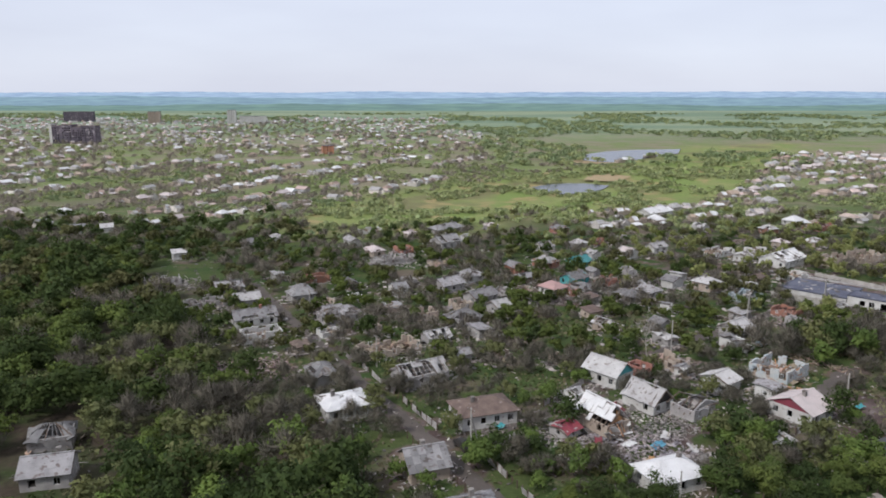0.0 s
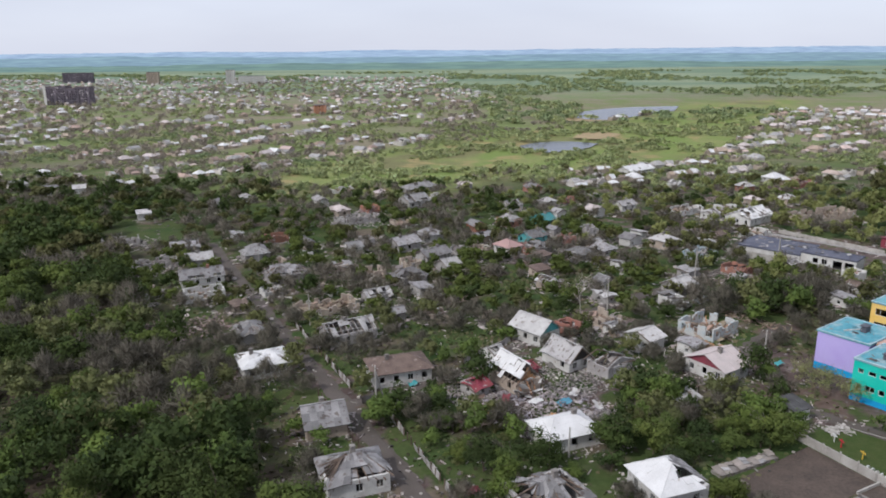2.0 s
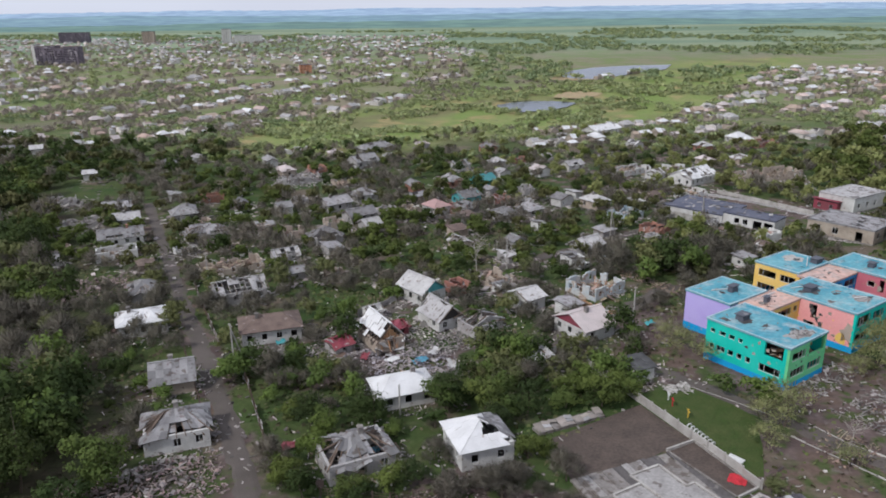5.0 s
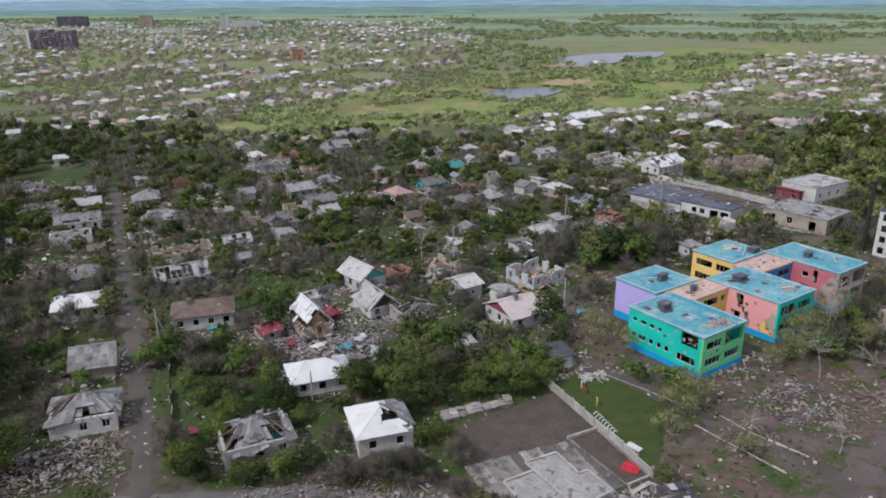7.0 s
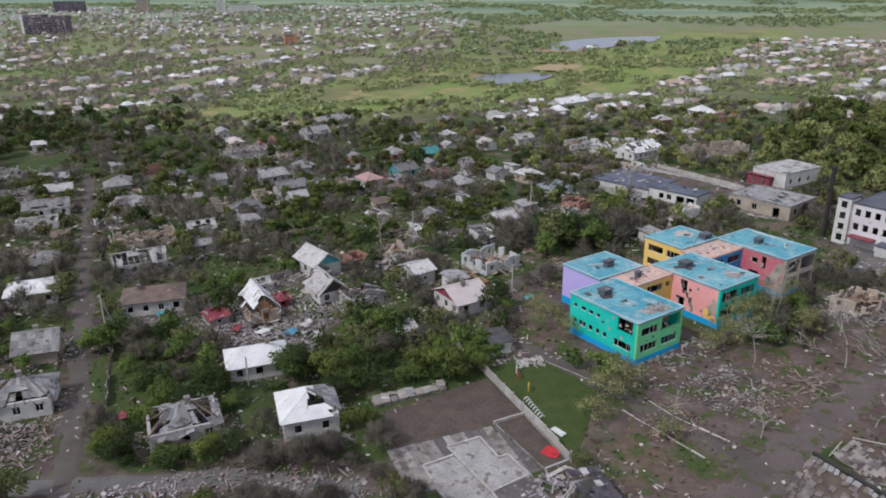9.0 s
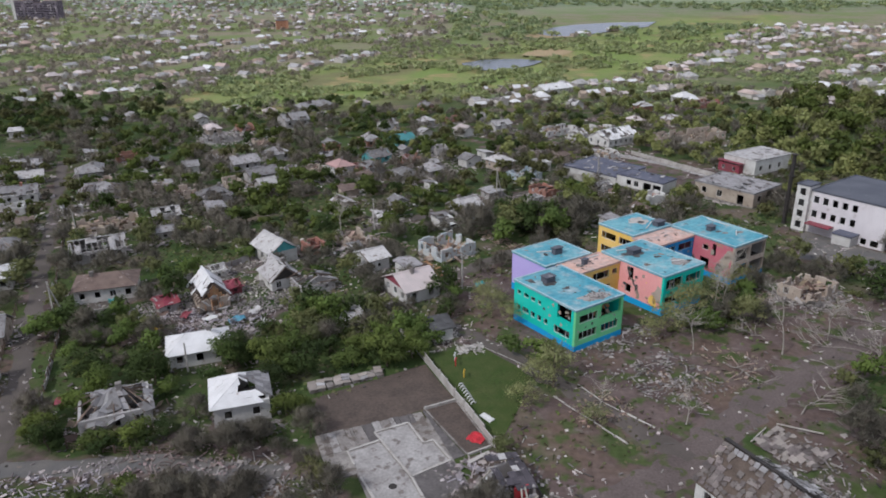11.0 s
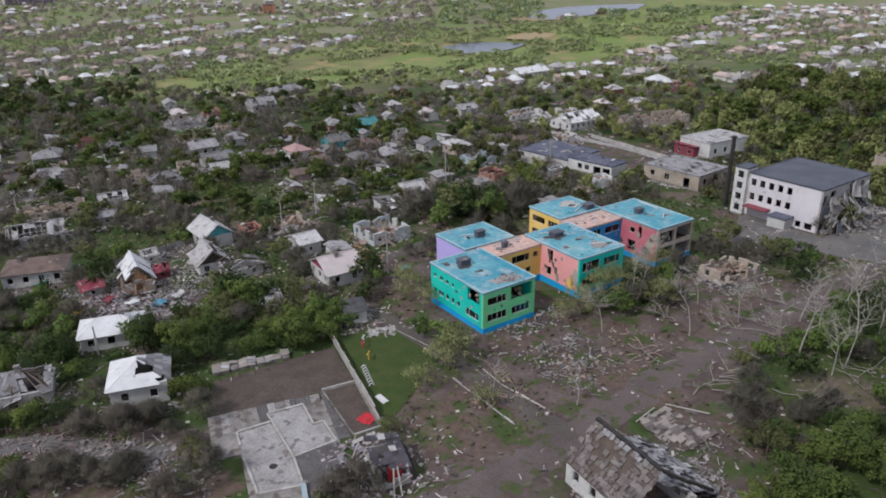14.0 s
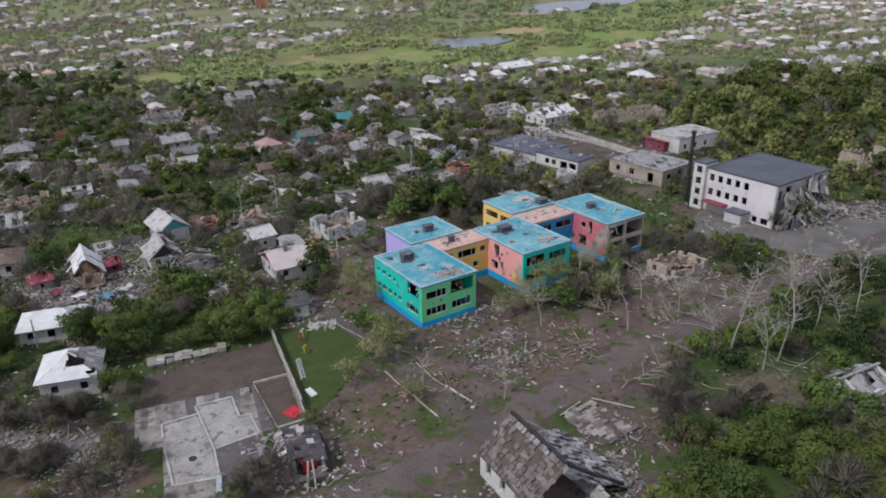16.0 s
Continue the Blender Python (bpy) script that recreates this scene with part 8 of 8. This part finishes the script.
rubble(86, 172, 38, 7, 5, 170, "brick_rubble", "red brick debris of a demolished house", 0.8, 1.1)
rubble(23.6, 106.9, 30, 3.4, 2.6, 170, "colour_rubble", "white and coloured wreckage before the torn-open timber house", 0.7, 0.75)
rubble(52, 62, 10, 5, 4, 220, "rubble", "grey broken masonry beside the foundation", 0.4, 0.6)
rubble(38, 68, 20, 6, 4, 300, "brick_rubble", "pinkish debris of a flattened outbuilding", 0.5, 0.6)

# ---- houses further off ----
def far_houses(name, label, rows):
    """Many small distant houses in one mesh for each roof material: walls under a pitched roof."""
    by = {}
    for row in rows:
        by.setdefault(row[5], []).append(row)
    for roofm, rs in by.items():
        walls, roofs = Soup(), Soup()
        for x, y, rot, w, d, _, ruined in rs:
            eave = min(2.7, 0.6 * d)
            z = float(height(x, y)) - 0.2
            m = pose(x, y, z, 0, 0, rot)
            k, kr = len(walls.v), len(roofs.v)
            if ruined:
                for a, b, c, e in ((-w / 2, w / 2, -d / 2, -d / 2 + 0.4), (-w / 2, w / 2, d / 2 - 0.4, d / 2), (-w / 2, -w / 2 + 0.4, -d / 2 + 0.4, d / 2 - 0.4), (w / 2 - 0.4, w / 2, -d / 2 + 0.4, d / 2 - 0.4)):
                    walls.box(a, b, c, e, 0, 1.4 + 1.6 * abs(math.sin(a * 7 + c * 3 + x)))
                roofs.box(-w / 2 + 0.5, w * 0.1, -d / 2 + 0.5, d / 2 - 0.5, 0, 0.9)
                b = len(roofs.v)
                t = 2.8 + d * 0.35
                roofs.v += [(-w / 2, -d / 2, 2.7), (w * 0.05, -d / 2, 2.5), (w * 0.2, 0, t - 0.4), (-w / 2, 0, t)]
                roofs.f += [(b, b + 1, b + 2, b + 3)]
                b = len(walls.v)
                walls.v += [(-w / 2, -d / 2, 2), (-w / 2, d / 2, 2), (-w / 2, 0, t), (-w / 2 + 0.4, -d / 2, 2), (-w / 2 + 0.4, d / 2, 2), (-w / 2 + 0.4, 0, t)]
                walls.f += [(b, b + 2, b + 1), (b + 3, b + 4, b + 5), (b + 1, b + 2, b + 5, b + 4), (b + 2, b, b + 3, b + 5)]
            else:
                walls.box(-w / 2, w / 2, -d / 2, d / 2, 0, eave)
                W, D, e, t = w / 2 + 0.4, d / 2 + 0.4, eave - 0.1, eave - 0.1 + d * 0.36
                i = w / 2 - d * 0.35 if (int(x) % 2) else W
                i = max(i, 0.3)
                b = len(roofs.v)
                roofs.v += [(-W, -D, e), (W, -D, e), (W, D, e), (-W, D, e), (-i, 0, t), (i, 0, t)]
                roofs.f += [(b, b + 1, b + 5, b + 4), (b + 2, b + 3, b + 4, b + 5), (b + 1, b + 2, b + 5), (b + 3, b, b + 4), (b + 3, b + 2, b + 1, b)]
            move(walls, m, k)
            move(roofs, m, kr)
        tagged(walls.put(name, M["far_wall"] if roofm in ("pale", "far_pink", "slate") else M["tan"]), label, "houses", kind="stuff")
        tagged(roofs.put("distant_roofs", M[roofm]), "pitched roofs of distant village houses", "roofs", kind="stuff")


frng = random.Random(77)
far_list = []


ROOFS = ("whiteroof", "pale", "pinkish", "far_tan", "pinkish", "pale", "whiteroof", "far_tan", "slate", "whiteroof", "far_pink", "pale")


def street_rows(x0, x1, y0, y1, rot, gap, along, keep, test, sheds=0, loose=4):
    """Rows of houses along parallel streets."""
    a = radians(rot)
    cx, cy = (x0 + x1) / 2, (y0 + y1) / 2
    reach = math.hypot(x1 - x0, y1 - y0) / 2
    v = -reach
    while v < reach:
        u = -reach
        while u < reach:
            x = cx + u * math.cos(a) - v * math.sin(a) + frng.uniform(-loose, loose)
            y = cy + u * math.sin(a) + v * math.cos(a) + frng.uniform(-loose, loose)
            if x0 < x < x1 and y0 < y < y1 and frng.random() < keep and test(x, y):
                far_list.append((x, y, rot + frng.choice((0, 90)) + frng.uniform(-6, 6), frng.uniform(5, 8.6), frng.uniform(4, 5.8), frng.choice(ROOFS), frng.random() < 0.6))
                for _ in range(sheds):
                    if frng.random() < 0.75:
                        q = frng.uniform(0, 6.283)
                        far_list.append((x + math.cos(q) * frng.uniform(5, 8), y + math.sin(q) * frng.uniform(5, 8), rot + frng.uniform(-20, 20), frng.uniform(2.4, 5), frng.uniform(2, 3.4), frng.choice(ROOFS), frng.random() < 0.3))
            u += along * frng.uniform(0.8, 1.3)
        v += gap * frng.uniform(0.85, 1.2)


def clear_of(x, y, pad=9):
    return all(math.hypot(x - hx, y - hy) > pad for hx, hy, hr in HOUSES) and not any(inside(x, y, p) for p in (WOODS, MEADOW, POND, LAKE))


def seen_side(x, y):
    return -40 - 0.7 * y < x < 130 + 0.62 * y


def near_fill(x, y):
    return clear_of(x, y, 10) and seen_side(x, y)


street_rows(-60, 190, 165, 330, 33, 27, 15, 0.42, lambda x, y: near_fill(x, y) and not any(inside(x, y, p) for p in KEEP) and not (x > 150 and y < 240))
mid_list, far_list = far_list, []
for x, y, rot, w, d, rm, ruined in mid_list:
    house(round(x, 1), round(y, 1), round(rot), round(w * 0.9, 1), round(d, 1), 2.7, "none" if ruined else frng.choice(("hip", "gable")), frng.choice(("white", "grey", "tan", "white", "brick")), {"whiteroof": "pale", "pinkish": "pale", "soil": "slate", "far_tan": "slate", "far_pink": "pinkish"}.get(rm, rm), frng.choice((0.22, 0.35, 0.45, 0.55)))
street_rows(-420, 40, 330, 700, 58, 46, 9.5, 0.82, lambda x, y: near_fill(x, y) and y > 330 + (x + 120) * 0.25 and clump(x, y, 0.012, 7.0) > -0.22, 2, 2.5)
street_rows(60, 420, 330, 480, 29, 34, 11, 0.75, lambda x, y: near_fill(x, y) and clump(x, y, 0.015, 2.0) > -0.2, 2, 2.5)
street_rows(150, 480, 470, 760, 30, 30, 9.5, 0.85, lambda x, y: near_fill(x, y), 1, 2.5)
street_rows(-1000, 110, 700, 1700, 50, 46, 12, 0.62, lambda x, y: near_fill(x, y) and x < 110 - (y - 640) * 0.12 and clump(x, y, 0.006, 3.0) < 0.3, 1)
far_houses("distant_houses", "rows of small distant village houses, many damaged", far_list)
for x, y, *_ in far_list:
    HOUSES.append((x, y, 4))


def slab(name, x, y, rot, w, d, floors, material, label):
    """A distant block of flats with rows of openings."""
    ob = thing(name, x, y, rot, label, "building")
    h = floors * 2.9
    holes = {"s": [(1.2 + i * 3.1, 2.9 + i * 3.1, 0.9 + 2.9 * k, 2.4 + 2.9 * k) for i in range(int((w - 1) / 3.1)) for k in range(floors)]}
    holes["e"] = [(2.0 + i * 3.4, 3.6 + i * 3.4, 0.9 + 2.9 * k, 2.4 + 2.9 * k) for i in range(int((d - 2) / 3.4)) for k in range(floors)]
    block(ob, -w / 2, w / 2, -d / 2, d / 2, h, 0.4, dict.fromkeys("senw", material), holes, "flat_roof", "", "concrete", storey=2.9, rng=random.Random(4), frames=False)
    return ob


tower = thing("apartment_block", -486, 918, -6, "burnt-out dark apartment block with a pale end wall", "building")
trng2 = random.Random(15)
for k, (xa, xb, va, vb, floors, paint) in enumerate(((0, 3.5, -6, 7, 8, "white"), (3.55, 16, -6, 7, 8, "burnt_wall"), (16.05, 30, -6, 7, 8, "burnt_wall"), (30.05, 44, -5.6, 7, 7, "burnt_wall"), (47, 65, -14, -2, 8, "burnt_wall"))):
    hh = floors * 2.9 + trng2.uniform(-1.2, 1.2)
    n = int((xb - xa - 0.8) / 3.1)
    hs = {"s": [(1.0 + 3.1 * i, 2.8 + 3.1 * i, 0.9 + 2.9 * j, 2.5 + 2.9 * j) for i in range(n) for j in range(floors - 1) if trng2.random() < 0.9]}
    block(tower, xa, xb, va, vb, hh, 0.4, dict.fromkeys("senw", paint), hs, "soil", "", "concrete", storey=2.9, rng=random.Random(k), frames=False)
slab("apartment_block", -750, 1530, 8, 58, 13, 7, "burnt_wall", "long dark apartment block far across the town")
slab("apartment_block", -560, 1440, 8, 22, 13, 8, "tan", "tall tan apartment block in the distance")
slab("apartment_block", -410, 1440, 8, 16, 13, 9, "white", "tall white block far across the town")
slab("apartment_block", -370, 1445, 8, 50, 13, 5, "white", "long low white block of flats far off")
slab("church_hall", -118, 752, 15, 12, 9, 3, "orange", "orange-plastered hall standing out among pale roofs")
# more sheds in the gardens
shed_rng = random.Random(303)
made = 0
for _ in range(900):
    x, y = shed_rng.uniform(-60, 120), shed_rng.uniform(140, 235)
    if made >= 30 or (x > 36 and y < 128) or (x > 58 and y < 150) or not clear_of(x, y, 8.5) or not free(x, y, 2.5)[0]:
        continue
    made += 1
    house(round(x, 1), round(y, 1), shed_rng.choice((30, 38, 120, 128)), round(shed_rng.uniform(3, 5.5), 1), round(shed_rng.uniform(2.6, 4), 1), round(shed_rng.uniform(1.9, 2.4), 1), shed_rng.choice(("gable", "flat", "none", "flat")), shed_rng.choice(("grey", "white", "tan", "tan", "grey")), shed_rng.choice(("slate", "slate", "pale", "slate", "soil")), shed_rng.choice((0.05, 0.2, 0.45)))


# ---- litter of broken slates, boards and masonry all through the village ----
def litter(name, count, seed, x0, x1, y0, y1, label, small=0.2, large=0.9, material="litter", stray=3.5, tied=0.72):
    rng = random.Random(seed)
    homes = [q for q in HOUSES if x0 - 5 < q[0] < x1 + 5 and y0 - 5 < q[1] < y1 + 5]
    s = Soup()
    while len(s.f) < count * 6:
        if rng.random() < tied:
            hx, hy, hr = rng.choice(homes or [(150, 130, 12)])
            a, q = rng.uniform(0, 6.283), hr * 0.8 + abs(rng.gauss(0, stray))
            x, y = hx + q * math.cos(a), hy + q * math.sin(a)
        else:
            x, y = rng.uniform(x0, x1), rng.uniform(y0, y1)
        if not (x0 < x < x1 and y0 < y < y1) or inside(x, y, PLOT) or (inside(x, y, WOODS) and rng.random() < 0.9):
            continue
        k = rng.random()
        w, d, t = (rng.uniform(small, large), rng.uniform(small, large) * 0.7, 0.05) if k < 0.5 else (rng.uniform(small, large) * 2.0, 0.12, 0.1) if k < 0.75 else (rng.uniform(small, large) * 0.6, rng.uniform(small, large) * 0.5, rng.uniform(0.1, 0.3))
        m = Matrix.Translation((x, y, float(height(x, y)) + 0.06 + t * 0.4)) @ Euler((rng.gauss(0, 0.18), rng.gauss(0, 0.18), rng.uniform(0, 6.28))).to_matrix().to_4x4()
        s.turned(m, w, d, t)
    tagged(s.put(name, M[material]), label, "debris", kind="stuff")


litter("near_litter", 3600, 5, -30, 150, 56, 140, "small broken slates, boards and masonry strewn about", 0.18, 0.7)
litter("village_litter", 5200, 6, -100, 180, 140, 300, "pale broken sheets and boards among the ruins", 0.5, 1.8)
litter("pale_scraps", 800, 16, -100, 180, 120, 300, "pale broken roof sheets and plaster among the ruins", 0.4, 1.4, "pale", 1.4, 1.0)
litter("near_scraps", 200, 17, -20, 130, 60, 125, "small white scraps of plaster and sheet", 0.15, 0.5, "pale", 1.6, 1.0)
litter("ruin_litter", 6500, 26, -100, 180, 118, 310, "splintered boards, slates and plaster heaped round the ruins", 0.35, 1.3, "litter", 1.7, 1.0)
litter("yard_litter", 2600, 27, -30, 140, 58, 120, "small broken slates, boards and plaster round the houses", 0.15, 0.6, "litter", 1.8, 0.85)
litter("school_litter", 500, 7, 132, 195, 112, 160, "scraps of masonry on the school yard", 0.2, 0.7)

def choose(rng, x, y):
    # more sun-paled trees towards the east, a sunlit patch put in by colour
    if rng.random() < 0.8 * min(1.0, max(0.0, (x - 45 + (y - 200) * 0.55) / 90)) * min(1.0, max(0.0, (y - 135) / 40)):
        return rng.choice(("young_a", "young_b", "young_a", "young_b", "olive", "twig_b"))
    n = clump(x, y, 0.035, 4.0) + rng.gauss(0, 0.18)
    if n > 0.02:
        return rng.choice(("twig_a", "twig_b", "twig_a", "olive"))
    if n < -0.2:
        return rng.choice(("round_b", "dark_low", "round_a"))
    return rng.choice(("round_a", "fresh_low", "olive", "dark_low", "bush_a", "bush_c", "fresh_low", "twig_b"))


near_rows, wood_rows, mid_rows, far_rows = [], [], [], []
prng = random.Random(21)
# gardens between the houses
X, Y, r = scatter(1, -70, 190, 56, 262, 4.5, 0.85)
ok = free(X, Y) & (near_poly(X, Y, WOODS) > 0) & (near_poly(X, Y, MEADOW) > 3)
for x, y in zip(X[ok], Y[ok]):
    if clump(x, y, 0.05, 9.0) < -0.32:
        continue
    kind = choose(prng, x, y)
    if y > 140 and kind in ("round_b", "dark_low") and prng.random() < 0.7:
        kind = prng.choice(("olive", "fresh_low", "twig_b", "round_a"))
    row = (kind, x, y, prng.uniform(0.5, 0.95), prng.uniform(0, 6.28))
    (near_rows if y < 150 else mid_rows).append(row)
# woodland beside the street
X, Y, r = scatter(2, -200, 8, 40, 262, 5.3, 0.97)
ok = free(X, Y, 0.2) & (near_poly(X, Y, WOODS) < 0.01)
for x, y in zip(X[ok], Y[ok]):
    n = clump(x, y, 0.03, 2.0)
    shape = prng.choice(("twig_a", "twig_b", "olive")) if n + prng.gauss(0, 0.12) > (0.1 if y < 116 else 0.2) else prng.choice(("round_b", "dark_low", "round_a", "dark_low", "olive", "round_b", "fresh_low"))
    row = (shape, x, y, prng.uniform(0.95, 1.45), prng.uniform(0, 6.28))
    (near_rows if y < 105 and x > -70 else wood_rows if y < 185 else mid_rows).append(row)
X, Y, r = scatter(12, -230, -62, 250, 345, 7.5, 0.6)
ok = free(X, Y)
for x, y in zip(X[ok], Y[ok]):
    mid_rows.append((prng.choice(("round_b", "dark_low", "olive", "twig_b")), x, y, prng.uniform(0.7, 1.25), prng.uniform(0, 6.28)))
# the village further off
X, Y, r = scatter(3, -420, 420, 262, 640, 5.8, 0.92)
ok = free(X, Y) & (near_poly(X, Y, MEADOW) > 0)
for x, y in zip(X[ok], Y[ok]):
    if not seen_side(x, y) or clump(x, y, 0.02, 9.0) < -0.25:
        continue
    (mid_rows if prng.random() > (y - 285) / 110 else far_rows).append((choose(prng, x, y), x, y, prng.uniform(0.5, 0.95), prng.uniform(0, 6.28)))
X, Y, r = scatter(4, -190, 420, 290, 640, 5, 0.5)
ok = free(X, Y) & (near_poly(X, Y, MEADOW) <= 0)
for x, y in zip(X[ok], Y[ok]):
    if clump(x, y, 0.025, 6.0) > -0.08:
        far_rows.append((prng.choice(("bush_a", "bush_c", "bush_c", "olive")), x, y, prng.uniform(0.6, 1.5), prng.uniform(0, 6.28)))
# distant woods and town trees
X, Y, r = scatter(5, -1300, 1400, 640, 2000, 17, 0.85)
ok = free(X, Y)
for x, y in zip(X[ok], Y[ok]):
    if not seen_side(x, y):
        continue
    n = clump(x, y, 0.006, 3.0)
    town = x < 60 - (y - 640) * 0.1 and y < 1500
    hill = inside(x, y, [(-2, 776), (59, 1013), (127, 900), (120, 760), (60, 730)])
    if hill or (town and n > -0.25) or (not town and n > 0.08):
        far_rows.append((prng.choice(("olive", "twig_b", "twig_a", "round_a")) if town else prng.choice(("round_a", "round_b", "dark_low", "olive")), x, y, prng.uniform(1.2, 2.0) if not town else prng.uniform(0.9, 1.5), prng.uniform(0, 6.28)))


def grove(poly, step, shapes, small, large, keep=0.95, seed=0, rows=None, bare=0.4):
    """A planted group of trees inside a polygon."""
    xs, ys = [p[0] for p in poly], [p[1] for p in poly]
    X, Y, r = scatter(100 + seed, min(xs), max(xs), min(ys), max(ys), step, keep)
    ok = inside(X, Y, poly) & free(X, Y, 0.2)
    for x, y in zip(X[ok], Y[ok]):
        s = prng.uniform(small, large)
        (near_rows if rows is None else rows).append((prng.choice(shapes), x, y, s, prng.uniform(0, 6.28)))
        if prng.random() < bare:
            (near_rows if rows is None else rows).append((prng.choice(("twig_a", "twig_b")), x + 0.4, y - 0.3, s * prng.uniform(0.8, 1.15), prng.uniform(0, 6.28)))


GREEN = ("round_a", "fresh_low", "round_a", "olive", "dark_low")
# behind the long concrete fence
grove([(36, 88), (41, 98), (44, 108), (52, 108), (57, 103), (62, 90), (50, 86), (46, 86)], 3.4, GREEN + ("round_a", "olive", "round_b"), 0.6, 1.1, seed=1, bare=0.08)
grove([(62, 92), (66, 94), (62, 101), (58, 104)], 2.4, ("round_a", "fresh_low", "bush_a"), 0.6, 0.9, seed=2, bare=0.05)
# thickets by the road in the south-east
grove([(110, 50), (110, 60), (113, 64), (124, 68), (134, 68), (142, 66), (150, 50)], 3.5, ("round_a", "fresh_low", "round_a", "fresh_low", "round_a", "fresh_low"), 0.7, 1.2, seed=3, bare=0.1)
grove([(112, 68), (112, 79), (129, 80), (130, 72), (122, 70)], 3.4, ("twig_b", "twig_b", "bush_c", "bush_c"), 0.35, 0.6, seed=4)
grove([(128, 76), (134, 90), (150, 92), (170, 100), (170, 60), (142, 66)], 4.6, ("dark_low", "bush_a", "twig_b", "bush_c", "fresh_low"), 0.5, 0.85, seed=5)
# brown thicket beside the rubble
grove([(36, 58), (37, 73), (46, 75), (50, 67), (47, 58)], 3.2, ("twig_a", "twig_b", "twig_b"), 0.5, 0.8, seed=6)
grove([(14, 62), (18, 76), (36, 72), (36, 64)], 3.0, ("fresh_low", "bush_a", "dark_low", "round_a"), 0.6, 0.95, seed=7)
# gardens between the street and the white-roofed house
grove([(8, 98), (13, 106), (24, 106), (28, 96), (18, 86)], 3.4, ("olive", "bush_c", "fresh_low", "twig_b", "bush_a"), 0.55, 0.85, seed=8)
# by the kindergarten
grove([(58, 120), (74, 128), (88, 142), (100, 156), (84, 158), (72, 148)], 4.0, ("olive", "round_a", "twig_a", "round_b"), 0.9, 1.25, seed=9)
grove([(94, 96), (112, 110), (118, 108), (108, 96)], 5.0, ("bush_a", "twig_b", "bush_c"), 0.6, 1.0, seed=11)
# woods behind the school
grove([(150, 222), (166, 200), (176, 176), (205, 160), (270, 210), (300, 330), (230, 360), (190, 300), (166, 262)], 7.6, ("round_a", "fresh_low", "round_a", "olive", "young_a", "young_a"), 0.9, 1.6, seed=12, rows=mid_rows, bare=0.15)
for x, y, size, turn in ((81, 84.5, 1.05, 0.4), (79.5, 86.5, 0.8, 2.2), (100, 100, 1.0, 1.1), (103.5, 106, 1.15, 3.0), (74, 106, 0.9, 0.2), (76.5, 103, 0.75, 4.0), (111, 114, 0.95, 5.1), (112.5, 103, 0.8, 2.7), (77, 80, 0.7, 1.9), (85, 76, 0.6, 5.0), (96.5, 97.5, 0.6, 0.9), (106, 108.5, 0.9, 4.4), (72.5, 110, 0.8, 3.3), (116, 117, 0.8, 1.4)):
    near_rows.append(("sparse", x, y, size, turn))
near_rows += [("round_a", 63.2, 97.6, 0.72, 0.6), ("fresh_low", 64.4, 95.8, 0.75, 2.1), ("fresh_low", 62.6, 99.4, 0.7, 4.0)]
near_rows.sort(key=lambda q: q[2] + abs(q[1] - 50) * 0.3)
is_bush = [row for row in near_rows if row[0].startswith("bush")]
is_tree = [row for row in near_rows if not row[0].startswith("bush")]
for row in is_bush[:200] + is_tree[:300]:
    plant(*row)
woods("garden_trees", "mixed garden trees in early leaf between ruined houses", is_bush[200:] + is_tree[300:], 1)
woods("woodland", "dense green wood beside the village street", wood_rows, 1)
woods("village_trees", "trees and thickets among the ruined houses further off", mid_rows, 3)

# weeds, dead grass and low scrub
X, Y, r = scatter(8, -60, 170, 50, 190, 0.95, 0.9)
ok = np.ones(X.shape, bool)
for poly in KEEP[2:]:
    ok &= ~inside(X, Y, poly)
ok &= ~(inside(X, Y, YARD) & (r.rand(*X.shape) < 0.6))
for line, wd in LINES:
    ok &= near_line(X, Y, line) > wd * 0.85
ok &= near_poly(X, Y, PLOT) > 0
ok &= (np.abs(X - 50) < 55 + Y * 0.55)
sx, sy = X[ok], Y[ok]
keepers = [i for i in range(len(sx)) if clump(sx[i], sy[i], 0.09, 1.0) + r.normal(0, 0.2) > -0.12]
sx, sy = sx[keepers], sy[keepers]
n = len(sx)
size = r.uniform(0.2, 0.6, n) * (1 + (sy - 60) / 160)
turn = r.uniform(0, 6.28, n)
tilt = r.uniform(0.2, 1.1, n)
zz = height(sx, sy)
V = np.zeros((n, 4, 3))
for k, (a, b) in enumerate(((-0.6, 0.0), (0.6, 0.0), (0.4, 1.0), (-0.4, 0.9))):
    V[:, k, 0] = sx + size * (a * np.cos(turn) - b * np.sin(tilt) * np.sin(turn))
    V[:, k, 1] = sy + size * (a * np.sin(turn) + b * np.sin(tilt) * np.cos(turn))
    V[:, k, 2] = zz + size * b * np.cos(tilt) * 0.7 - 0.02
me = bpy.data.meshes.new("weeds")
me.from_pydata(V.reshape(-1, 3).tolist(), [], np.arange(4 * n).reshape(n, 4).tolist())
me.materials.append(M["scrub"])
tagged(new("weeds", me), "patchy weeds and dead grass in the gardens", "weeds", kind="stuff")
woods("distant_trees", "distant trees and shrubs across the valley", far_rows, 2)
